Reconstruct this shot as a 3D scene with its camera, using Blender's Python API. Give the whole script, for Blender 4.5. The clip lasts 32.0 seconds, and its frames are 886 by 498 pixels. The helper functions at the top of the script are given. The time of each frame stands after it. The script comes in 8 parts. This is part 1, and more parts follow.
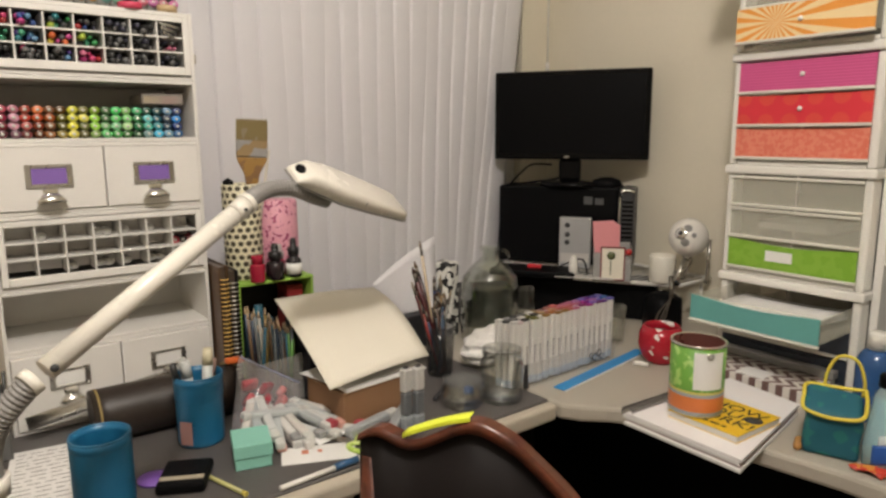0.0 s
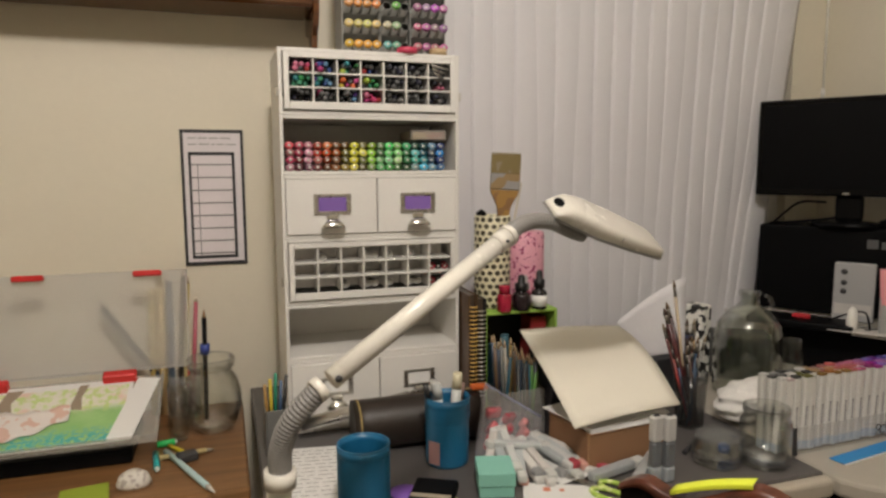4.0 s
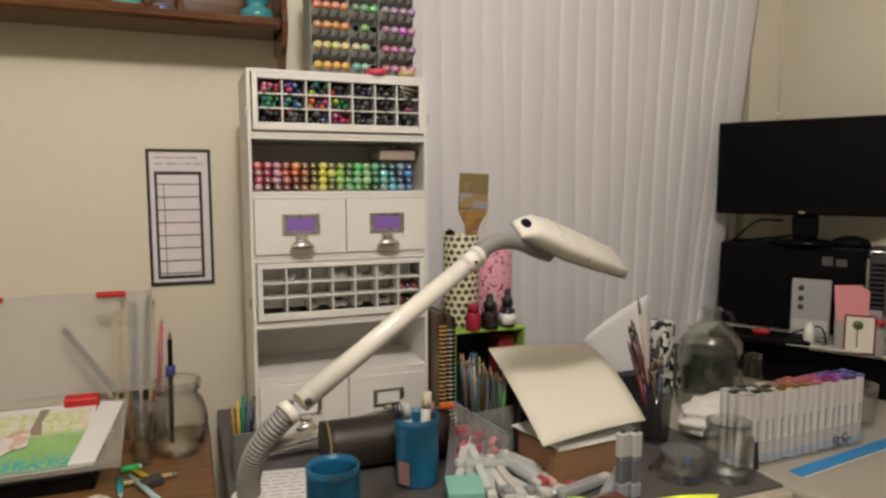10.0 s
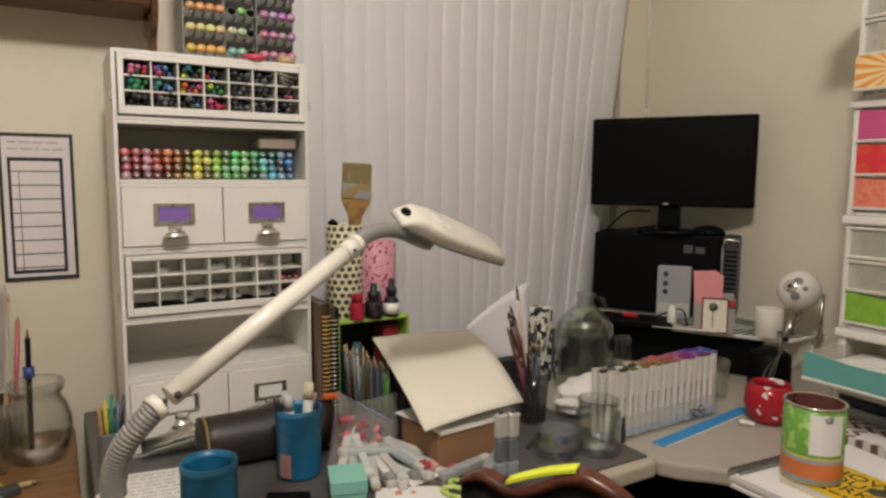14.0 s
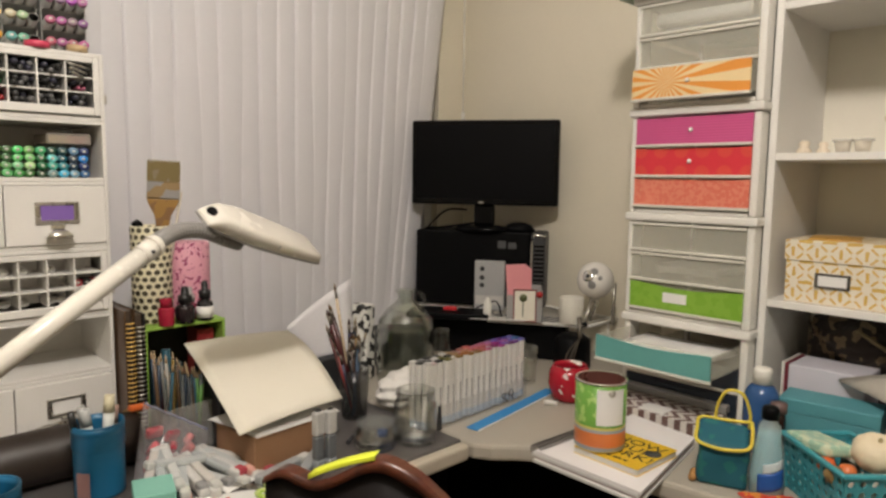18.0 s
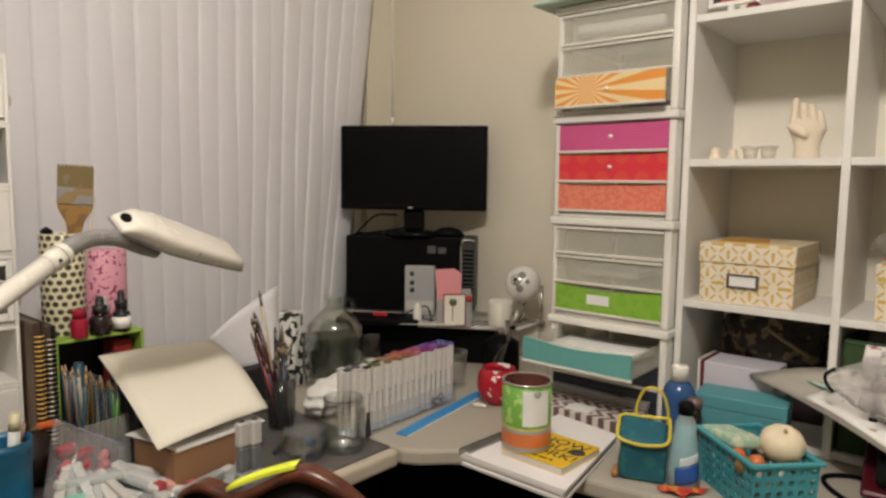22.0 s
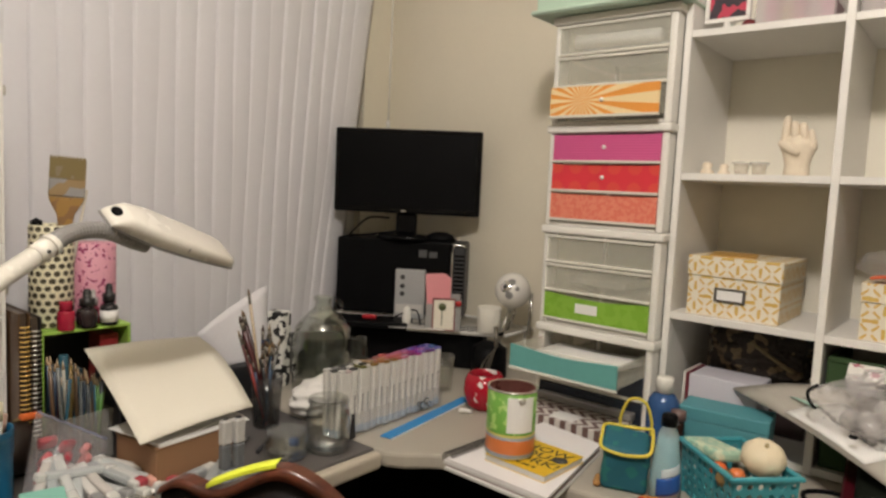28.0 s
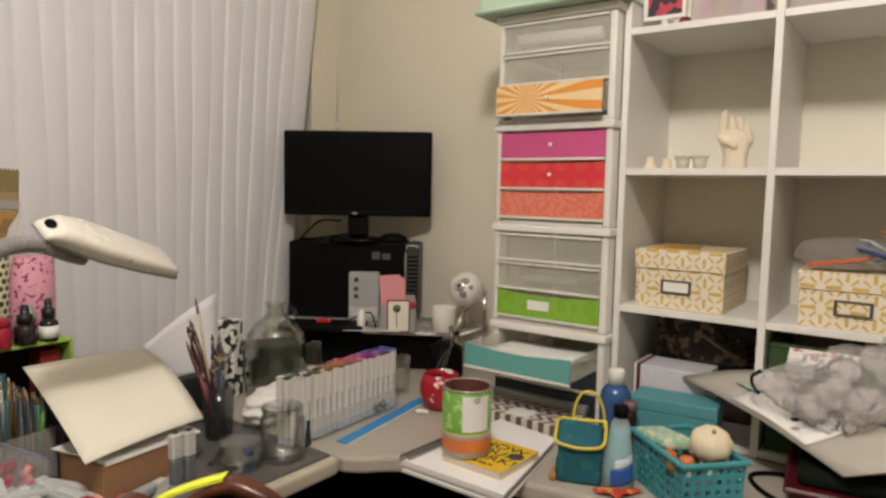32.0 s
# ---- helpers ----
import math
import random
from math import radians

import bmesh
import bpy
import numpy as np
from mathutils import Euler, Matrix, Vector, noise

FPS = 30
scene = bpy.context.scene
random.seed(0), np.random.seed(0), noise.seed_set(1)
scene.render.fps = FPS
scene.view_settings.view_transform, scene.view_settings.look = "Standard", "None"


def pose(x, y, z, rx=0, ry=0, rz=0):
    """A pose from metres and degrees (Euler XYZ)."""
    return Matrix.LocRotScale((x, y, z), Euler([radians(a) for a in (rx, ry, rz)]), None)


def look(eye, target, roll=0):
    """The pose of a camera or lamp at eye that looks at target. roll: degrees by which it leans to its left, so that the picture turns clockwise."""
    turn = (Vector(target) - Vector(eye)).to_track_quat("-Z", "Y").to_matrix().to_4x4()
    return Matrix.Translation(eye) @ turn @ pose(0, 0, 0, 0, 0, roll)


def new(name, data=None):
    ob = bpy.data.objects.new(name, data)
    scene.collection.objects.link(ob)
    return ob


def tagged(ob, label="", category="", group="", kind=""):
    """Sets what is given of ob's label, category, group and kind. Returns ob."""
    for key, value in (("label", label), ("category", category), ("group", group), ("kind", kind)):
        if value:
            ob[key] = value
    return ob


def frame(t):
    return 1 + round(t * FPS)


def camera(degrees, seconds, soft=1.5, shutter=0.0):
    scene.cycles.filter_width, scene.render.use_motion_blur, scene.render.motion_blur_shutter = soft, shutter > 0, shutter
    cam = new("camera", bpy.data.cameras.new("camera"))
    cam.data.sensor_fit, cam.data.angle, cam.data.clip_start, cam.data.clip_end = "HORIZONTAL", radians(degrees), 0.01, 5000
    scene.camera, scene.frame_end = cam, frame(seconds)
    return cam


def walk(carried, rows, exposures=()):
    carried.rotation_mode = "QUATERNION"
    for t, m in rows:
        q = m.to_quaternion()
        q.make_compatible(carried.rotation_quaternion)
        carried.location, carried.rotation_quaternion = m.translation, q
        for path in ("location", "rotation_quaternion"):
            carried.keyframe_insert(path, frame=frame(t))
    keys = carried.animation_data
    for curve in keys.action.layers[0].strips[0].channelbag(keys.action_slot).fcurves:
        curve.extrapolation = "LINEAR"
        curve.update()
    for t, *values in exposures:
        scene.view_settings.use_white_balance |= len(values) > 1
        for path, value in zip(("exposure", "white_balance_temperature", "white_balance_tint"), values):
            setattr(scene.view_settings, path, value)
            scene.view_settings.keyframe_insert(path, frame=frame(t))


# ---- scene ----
cam = camera(67.2, 32.0, soft=2.6)
PATH = [
    (0, (-0.009, 0.039, 1.305), (1.192, 1.602, 0.962), -0.3),
    (0.5, (-0.014, 0.038, 1.309), (1.173, 1.614, 0.986), -0.4),
    (1, (-0.027, 0.052, 1.31), (1.007, 1.741, 1.032), -0.6),
    (1.5, (-0.035, 0.061, 1.314), (0.829, 1.844, 1.046), -0.2),
    (2, (-0.042, 0.059, 1.312), (0.758, 1.875, 1.067), 0.5),
    (2.5, (-0.044, 0.054, 1.308), (0.723, 1.887, 1.079), 0.3),
    (3, (-0.047, 0.065, 1.307), (0.673, 1.914, 1.055), 1.3),
    (3.5, (-0.048, 0.071, 1.307), (0.585, 1.953, 1.068), 0.2),
    (5.5, (-0.041, 0.082, 1.305), (0.57, 1.967, 1.028), -0.4),
    (6, (-0.05, 0.082, 1.309), (0.555, 1.967, 1.027), -0.4),
    (6.5, (-0.055, 0.076, 1.316), (0.554, 1.964, 1.059), -0.6),
    (7, (-0.056, 0.066, 1.319), (0.586, 1.947, 1.099), 0.1),
    (7.5, (-0.056, 0.065, 1.318), (0.585, 1.949, 1.119), 0.4),
    (8, (-0.059, 0.066, 1.317), (0.592, 1.948, 1.128), 0.7),
    (8.5, (-0.058, 0.064, 1.318), (0.609, 1.94, 1.128), 0.1),
    (9, (-0.057, 0.062, 1.317), (0.62, 1.934, 1.125), -0.6),
    (9.5, (-0.054, 0.062, 1.316), (0.629, 1.932, 1.124), -0.7),
    (10, (-0.051, 0.065, 1.316), (0.66, 1.923, 1.118), -0.1),
    (10.5, (-0.056, 0.067, 1.316), (0.674, 1.917, 1.098), -0.2),
    (11, (-0.053, 0.075, 1.31), (0.709, 1.91, 1.084), 0.7),
    (11.5, (-0.05, 0.083, 1.308), (0.703, 1.922, 1.077), 1.1),
    (12, (-0.049, 0.086, 1.305), (0.728, 1.913, 1.066), 1.7),
    (12.5, (-0.045, 0.078, 1.307), (0.794, 1.88, 1.082), 1.6),
    (13, (-0.048, 0.075, 1.31), (0.797, 1.874, 1.09), 1.3),
    (13.5, (-0.051, 0.063, 1.312), (0.817, 1.853, 1.1), 1.3),
    (14, (-0.036, 0.048, 1.308), (0.964, 1.766, 1.092), 0.4),
    (14.5, (-0.017, 0.033, 1.313), (1.157, 1.631, 1.048), -0.6),
    (15, (-0.007, 0.014, 1.311), (1.316, 1.485, 1.019), -0.9),
    (15.5, (-0.007, 0.0, 1.31), (1.418, 1.38, 1.054), -0.5),
    (17.5, (-0.012, 0.001, 1.309), (1.378, 1.421, 1.086), 1.0),
    (18, (-0.014, 0.003, 1.308), (1.372, 1.429, 1.095), 0.7),
    (18.5, (-0.013, 0.007, 1.31), (1.359, 1.446, 1.101), 0.8),
    (19, (-0.01, 0.01, 1.308), (1.365, 1.448, 1.107), 0.8),
    (19.5, (-0.006, 0.006, 1.31), (1.386, 1.429, 1.116), 0.5),
    (20, (-0.002, 0.0, 1.31), (1.463, 1.348, 1.125), 0.5),
    (20.5, (-0.006, -0.007, 1.307), (1.505, 1.289, 1.114), 0.4),
    (21, (-0.004, -0.006, 1.307), (1.52, 1.273, 1.099), 0.6),
    (21.5, (-0.005, -0.007, 1.309), (1.503, 1.291, 1.109), 0.9),
    (22, (-0.004, -0.01, 1.308), (1.517, 1.275, 1.113), 0.7),
    (22.5, (0.002, -0.01, 1.308), (1.522, 1.275, 1.11), 0.3),
    (23, (0.008, -0.014, 1.305), (1.519, 1.278, 1.083), 0.4),
    (23.5, (0.007, -0.018, 1.306), (1.497, 1.302, 1.117), 0.9),
    (24, (0.004, -0.02, 1.31), (1.487, 1.309, 1.123), 1.3),
    (24.5, (0.002, -0.013, 1.307), (1.462, 1.341, 1.126), 1.8),
    (26.5, (0.008, -0.018, 1.311), (1.512, 1.283, 1.098), 3.2),
    (27, (0.006, -0.026, 1.304), (1.528, 1.258, 1.121), 2.2),
    (27.5, (-0.001, -0.029, 1.309), (1.538, 1.235, 1.13), 1.8),
    (28, (-0.004, -0.017, 1.308), (1.531, 1.253, 1.128), 2.7),
    (28.5, (0.006, -0.01, 1.311), (1.559, 1.233, 1.099), 2.3),
    (29, (0.01, -0.01, 1.311), (1.605, 1.18, 1.114), 1.9),
    (29.5, (0.021, -0.011, 1.315), (1.637, 1.142, 1.074), 0.9),
    (30, (0.016, -0.022, 1.311), (1.629, 1.145, 1.116), 0.6),
    (30.5, (0.012, -0.029, 1.315), (1.616, 1.154, 1.143), 0.4),
    (31, (0.006, -0.03, 1.314), (1.63, 1.125, 1.143), 0.8),
    (31.5, (0.008, -0.029, 1.312), (1.635, 1.12, 1.134), 0.9),
    (32, (0.007, -0.028, 1.312), (1.62, 1.142, 1.134), 1.1),
]
walk(cam, [(t, look(eye, target, roll)) for t, eye, target, roll in PATH], [(0.0, 0.14), (1.0, 0.1), (2.0, -0.1), (6.0, -0.12), (13.5, -0.1), (14.5, -0.08), (15.0, 0.04), (18.0, 0.1), (20.0, 0.15), (21.5, 0.1), (23.0, 0.04), (27.0, 0.08), (32.0, 0.08)])

import colorsys

LAMP_W = 67.0

# ---- light ----
world = bpy.data.worlds.new("night")
world.use_nodes = True
world.node_tree.nodes["Background"].inputs[0].default_value = (0.01, 0.012, 0.02, 1)
world.node_tree.nodes["Background"].inputs[1].default_value = 0.3
scene.world = world
bulb = bpy.data.lights.new("ceiling_bulb", "POINT")
bulb.energy, bulb.color, bulb.shadow_soft_size = LAMP_W, (1.0, 0.922, 0.85), 0.09
new("ceiling_bulb", bulb).matrix_world = pose(0.055, 0.08, 2.43)


# ---- materials ----
def nodes_of(name):
    m = bpy.data.materials.new(name)
    m.use_nodes = True
    nt = m.node_tree
    return m, nt, nt.nodes["Principled BSDF"]


def link(nt, a, b):
    nt.links.new(a, b)


def math_node(nt, op, a, b=None, c=None):
    n = nt.nodes.new("ShaderNodeMath")
    n.operation = op
    for i, v in enumerate((a, b, c)):
        if v is None:
            continue
        if isinstance(v, (int, float)):
            n.inputs[i].default_value = v
        else:
            link(nt, v, n.inputs[i])
    return n.outputs[0]


def mix_node(nt, fac, a, b):
    n = nt.nodes.new("ShaderNodeMix")
    n.data_type = "RGBA"
    if isinstance(fac, (int, float)):
        n.inputs[0].default_value = fac
    else:
        link(nt, fac, n.inputs[0])
    for i, v in ((6, a), (7, b)):
        if isinstance(v, tuple):
            n.inputs[i].default_value = (*v[:3], 1)
        else:
            link(nt, v, n.inputs[i])
    return n.outputs[2]


def coords(nt):
    n = nt.nodes.new("ShaderNodeTexCoord")
    s = nt.nodes.new("ShaderNodeSeparateXYZ")
    link(nt, n.outputs["Object"], s.inputs[0])
    return n.outputs["Object"], s.outputs[0], s.outputs[1], s.outputs[2]


def noise_node(nt, vec, scale, detail=3.0, rough=0.55):
    n = nt.nodes.new("ShaderNodeTexNoise")
    n.inputs["Scale"].default_value, n.inputs["Detail"].default_value = scale, detail
    n.inputs["Roughness"].default_value = rough
    link(nt, vec, n.inputs["Vector"])
    return n.outputs[0]


def finish(nt, bsdf, col, vec, rough, metal, var, scale, bump):
    """Two scales of variation in colour and gloss, and a fine relief."""
    big, fine = noise_node(nt, vec, scale), noise_node(nt, vec, scale * 14, 2.0)
    both = math_node(nt, "ADD", math_node(nt, "MULTIPLY", big, 0.65), math_node(nt, "MULTIPLY", fine, 0.35))
    hsv = nt.nodes.new("ShaderNodeHueSaturation")
    link(nt, math_node(nt, "ADD", math_node(nt, "MULTIPLY", both, 2 * var), 1 - var), hsv.inputs["Value"])
    if isinstance(col, tuple):
        hsv.inputs["Color"].default_value = (*col[:3], 1)
    else:
        link(nt, col, hsv.inputs["Color"])
    link(nt, hsv.outputs[0], bsdf.inputs["Base Color"])
    link(nt, math_node(nt, "ADD", math_node(nt, "MULTIPLY", big, 0.16), max(rough - 0.08, 0.02)), bsdf.inputs["Roughness"])
    bsdf.inputs["Metallic"].default_value = metal
    if bump:
        b = nt.nodes.new("ShaderNodeBump")
        b.inputs["Strength"].default_value, b.inputs["Distance"].default_value = bump, 0.002
        link(nt, both, b.inputs["Height"])
        link(nt, b.outputs[0], bsdf.inputs["Normal"])


def mat(name, col, rough=0.5, metal=0.0, var=0.12, scale=12.0, bump=0.15, spec=0.5):
    m, nt, bsdf = nodes_of(name)
    vec = coords(nt)[0]
    finish(nt, bsdf, col, vec, rough, metal, var, scale, bump)
    bsdf.inputs["Specular IOR Level"].default_value = spec
    return m


def wood(name, dark, light, rough=0.4, stretch=(2.0, 28.0, 28.0)):
    m, nt, bsdf = nodes_of(name)
    vec = coords(nt)[0]
    mp = nt.nodes.new("ShaderNodeMapping")
    mp.inputs["Scale"].default_value = stretch
    link(nt, vec, mp.inputs["Vector"])
    grain = noise_node(nt, mp.outputs[0], 1.6, 6.0, 0.65)
    ramp = nt.nodes.new("ShaderNodeMapRange")
    ramp.inputs[1].default_value, ramp.inputs[2].default_value = 0.3, 0.7
    link(nt, grain, ramp.inputs[0])
    finish(nt, bsdf, mix_node(nt, ramp.outputs[0], dark, light), vec, rough, 0.0, 0.14, 6.0, 0.1)
    return m


def glass(name, col=(0.972, 0.98, 0.968), rough=0.03):
    """Thin clear glass: seen straight through, with gloss that grows towards the edges."""
    m, nt, bsdf = nodes_of(name)
    nt.nodes.remove(bsdf)
    clear, gloss, mix, edge = (nt.nodes.new(k) for k in ("ShaderNodeBsdfTransparent", "ShaderNodeBsdfGlossy", "ShaderNodeMixShader", "ShaderNodeLayerWeight"))
    clear.inputs[0].default_value = (*col, 1)
    gloss.inputs["Roughness"].default_value = rough
    wave = nt.nodes.new("ShaderNodeBump")
    wave.inputs["Strength"].default_value, wave.inputs["Distance"].default_value = 0.35, 0.004
    link(nt, noise_node(nt, coords(nt)[0], 26.0, 2.0), wave.inputs["Height"])
    link(nt, wave.outputs[0], gloss.inputs["Normal"])
    link(nt, math_node(nt, "ADD", math_node(nt, "MULTIPLY", math_node(nt, "POWER", edge.outputs["Facing"], 2.0), 0.9), 0.06), mix.inputs[0])
    link(nt, clear.outputs[0], mix.inputs[1])
    link(nt, gloss.outputs[0], mix.inputs[2])
    link(nt, mix.outputs[0], nt.nodes["Material Output"].inputs[0])
    return m


def film_mat(name, col, see=0.6, rough=0.3, bump=0.1):
    """A thin clear or milky plastic: part seen through, part sheen."""
    m, nt, bsdf = nodes_of(name)
    vec = coords(nt)[0]
    finish(nt, bsdf, col, vec, rough, 0.0, 0.1, 9.0, bump)
    clear, mix = nt.nodes.new("ShaderNodeBsdfTransparent"), nt.nodes.new("ShaderNodeMixShader")
    out = nt.nodes["Material Output"]
    mix.inputs[0].default_value = see
    link(nt, bsdf.outputs[0], mix.inputs[1])
    link(nt, clear.outputs[0], mix.inputs[2])
    link(nt, mix.outputs[0], out.inputs[0])
    return m


def frost_mat(name, see=0.4, rough=0.4, haze=0.1):
    """Hazy clear plastic that blurs what stands behind it."""
    m, nt, bsdf = nodes_of(name)
    bsdf.inputs["Base Color"].default_value, bsdf.inputs["Roughness"].default_value = (0.5, 0.48, 0.45, 1), 0.25
    soft_, clear = nt.nodes.new("ShaderNodeBsdfRefraction"), nt.nodes.new("ShaderNodeBsdfTransparent")
    soft_.inputs["Roughness"].default_value, soft_.inputs["IOR"].default_value = rough, 1.12
    a, b = nt.nodes.new("ShaderNodeMixShader"), nt.nodes.new("ShaderNodeMixShader")
    a.inputs[0].default_value, b.inputs[0].default_value = see, haze
    link(nt, soft_.outputs[0], a.inputs[1])
    link(nt, clear.outputs[0], a.inputs[2])
    link(nt, a.outputs[0], b.inputs[1])
    link(nt, bsdf.outputs[0], b.inputs[2])
    link(nt, b.outputs[0], nt.nodes["Material Output"].inputs[0])
    return m


def spot_mat(name, base, spot, pitch, size, radius=0.05, rough=0.45, wobble=0.0):
    """Staggered rows of round spots printed round a cylinder of that radius."""
    m, nt, bsdf = nodes_of(name)
    vec, x, y, z = coords(nt)
    n = noise_node(nt, vec, 60.0)
    u = math_node(nt, "MULTIPLY", math_node(nt, "ARCTAN2", y, x), radius / pitch)
    v = math_node(nt, "DIVIDE", z, pitch * 0.87)
    row = math_node(nt, "FLOOR", v)
    u = math_node(nt, "ADD", u, math_node(nt, "MULTIPLY", row, 0.5))
    du = math_node(nt, "SUBTRACT", math_node(nt, "FRACT", u), 0.5)
    dv = math_node(nt, "SUBTRACT", math_node(nt, "FRACT", v), 0.5)
    d = math_node(nt, "SQRT", math_node(nt, "ADD", math_node(nt, "MULTIPLY", du, du), math_node(nt, "MULTIPLY", dv, dv)))
    d = math_node(nt, "ADD", d, math_node(nt, "MULTIPLY", math_node(nt, "SUBTRACT", n, 0.5), wobble))
    finish(nt, bsdf, mix_node(nt, math_node(nt, "LESS_THAN", d, size), base, spot), vec, rough, 0.0, 0.08, 14.0, 0.05)
    return m


def blotch_mat(name, base, spot, scale, cut, rough=0.5):
    """Irregular blotches of a second colour."""
    m, nt, bsdf = nodes_of(name)
    vec = coords(nt)[0]
    n = noise_node(nt, vec, scale, 1.0)
    finish(nt, bsdf, mix_node(nt, math_node(nt, "GREATER_THAN", n, cut), base, spot), vec, rough, 0.0, 0.08, 14.0, 0.05)
    return m


WALL = mat("wall_paint", (0.75, 0.695, 0.565), 0.7, var=0.06, scale=5.0, bump=0.9)
CEIL = mat("ceiling_paint", (0.8, 0.78, 0.72), 0.8, var=0.04, scale=4.0, bump=0.4)
CARPET = mat("carpet", (0.13, 0.1, 0.075), 0.95, var=0.3, scale=40.0, bump=0.8)
WHITE = mat("white_paint", (0.78, 0.76, 0.72), 0.4, var=0.05, scale=8.0, bump=0.12)
INNER = mat("white_board", (0.74, 0.72, 0.68), 0.5, var=0.06, scale=10.0)
PLASTIC = mat("white_plastic", (0.78, 0.76, 0.71), 0.32, var=0.06, scale=10.0, bump=0.06)
IVORY = mat("ivory_plastic", (0.79, 0.755, 0.68), 0.26, var=0.08, scale=14.0, bump=0.08)
BLIND = mat("blind_vinyl", (0.72, 0.71, 0.735), 0.5, var=0.05, scale=6.0, bump=0.1)
GREYTOP = mat("grey_laminate", (0.095, 0.087, 0.083), 0.45, var=0.18, scale=18.0, bump=0.1)
CREAMTOP = mat("cream_laminate", (0.42, 0.385, 0.325), 0.4, var=0.08, scale=14.0, bump=0.08)
CREAMEDGE = mat("cream_edge", (0.47, 0.42, 0.34), 0.45, var=0.1, scale=16.0)
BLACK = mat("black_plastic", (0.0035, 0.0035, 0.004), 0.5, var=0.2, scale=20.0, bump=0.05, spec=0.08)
GLOSSBLACK = mat("gloss_black", (0.003, 0.003, 0.0035), 0.22, var=0.2, scale=10.0, bump=0.0, spec=0.14)
SCREEN = mat("screen", (0.003, 0.003, 0.0035), 0.4, var=0.2, scale=10.0, bump=0.0, spec=0.08)
DARKGREY = mat("dark_grey", (0.05, 0.05, 0.052), 0.5, var=0.2, scale=20.0)
GREY = mat("grey_plastic", (0.25, 0.24, 0.23), 0.45, var=0.1, scale=20.0)
STEEL = mat("steel", (0.62, 0.6, 0.56), 0.28, 1.0, var=0.12, scale=20.0, bump=0.05)
CHROME = mat("chrome", (0.8, 0.79, 0.76), 0.12, 1.0, var=0.06, scale=20.0, bump=0.0)
OAK = wood("oak_table", (0.13, 0.06, 0.022), (0.27, 0.135, 0.05), 0.38)
CHERRY = wood("cherry_chair", (0.03, 0.008, 0.005), (0.13, 0.034, 0.015), 0.3)
WALNUT = wood("walnut_shelf", (0.06, 0.022, 0.008), (0.19, 0.075, 0.026), 0.13)
CARD = mat("cardboard", (0.28, 0.15, 0.075), 0.75, var=0.1, scale=20.0)
PAPER = mat("paper", (0.8, 0.79, 0.77), 0.7, var=0.03, scale=8.0, bump=0.05)
CREAMPAPER = mat("cream_paper", (0.8, 0.76, 0.65), 0.75, var=0.04, scale=9.0, bump=0.1)
GLASS = glass("clear_glass")
BOTTLEGLASS = glass("green_tinted_glass", (0.93, 0.95, 0.92))
BLUECUP = mat("blue_plastic", (0.015, 0.15, 0.3), 0.35, var=0.1, scale=14.0)
GREEN = mat("lime_green", (0.3, 0.5, 0.08), 0.45, var=0.08)
INK = mat("ink", (0.02, 0.02, 0.022), 0.6)
TEAL = mat("teal_plastic", (0.05, 0.3, 0.35), 0.35, var=0.1)


# ---- building blocks ----
def box(x0, y0, z0, x1, y1, z1, bevel=0.0015, seg=1):
    bm = bmesh.new()
    bmesh.ops.create_cube(bm, size=1.0)
    for v in bm.verts:
        v.co = Vector(((x0 + x1) / 2 + v.co.x * (x1 - x0), (y0 + y1) / 2 + v.co.y * (y1 - y0), (z0 + z1) / 2 + v.co.z * (z1 - z0)))
    bevel = min(bevel, 0.45 * min(abs(x1 - x0), abs(y1 - y0), abs(z1 - z0)))
    if bevel > 0:
        bmesh.ops.bevel(bm, geom=bm.edges[:], offset=bevel, segments=seg, affect="EDGES", profile=0.5)
    return bm


def lathe(profile, seg=28, squash=1.0):
    """A turned form from (radius, height) pairs, closed where the radius is 0."""
    bm = bmesh.new()
    rings = []
    for r, z in profile:
        if r <= 1e-6:
            rings.append([bm.verts.new((0, 0, z))])
        else:
            rings.append([bm.verts.new((r * math.cos(a), squash * r * math.sin(a), z)) for a in [2 * math.pi * k / seg for k in range(seg)]])
    for a, b in zip(rings, rings[1:]):
        for k in range(seg):
            n = (k + 1) % seg
            vs = [a[k % len(a)], a[n % len(a)], b[n % len(b)], b[k % len(b)]]
            vs = list(dict.fromkeys(vs))
            if len(vs) > 2:
                bm.faces.new(vs)
    bmesh.ops.recalc_face_normals(bm, faces=bm.faces[:])
    for f in bm.faces:
        f.smooth = True
    return bm


def rod(a, b, r, seg=10, r2=None):
    """A straight bar from a to b."""
    a, b = Vector(a), Vector(b)
    bm = lathe([(0, 0), (r, 0), (r if r2 is None else r2, (b - a).length), (0, (b - a).length)], seg)
    for f in bm.faces:
        f.smooth = len(f.verts) == 4
    bmesh.ops.transform(bm, matrix=Matrix.Translation(a) @ (b - a).to_track_quat("Z", "Y").to_matrix().to_4x4(), verts=bm.verts[:])
    return bm


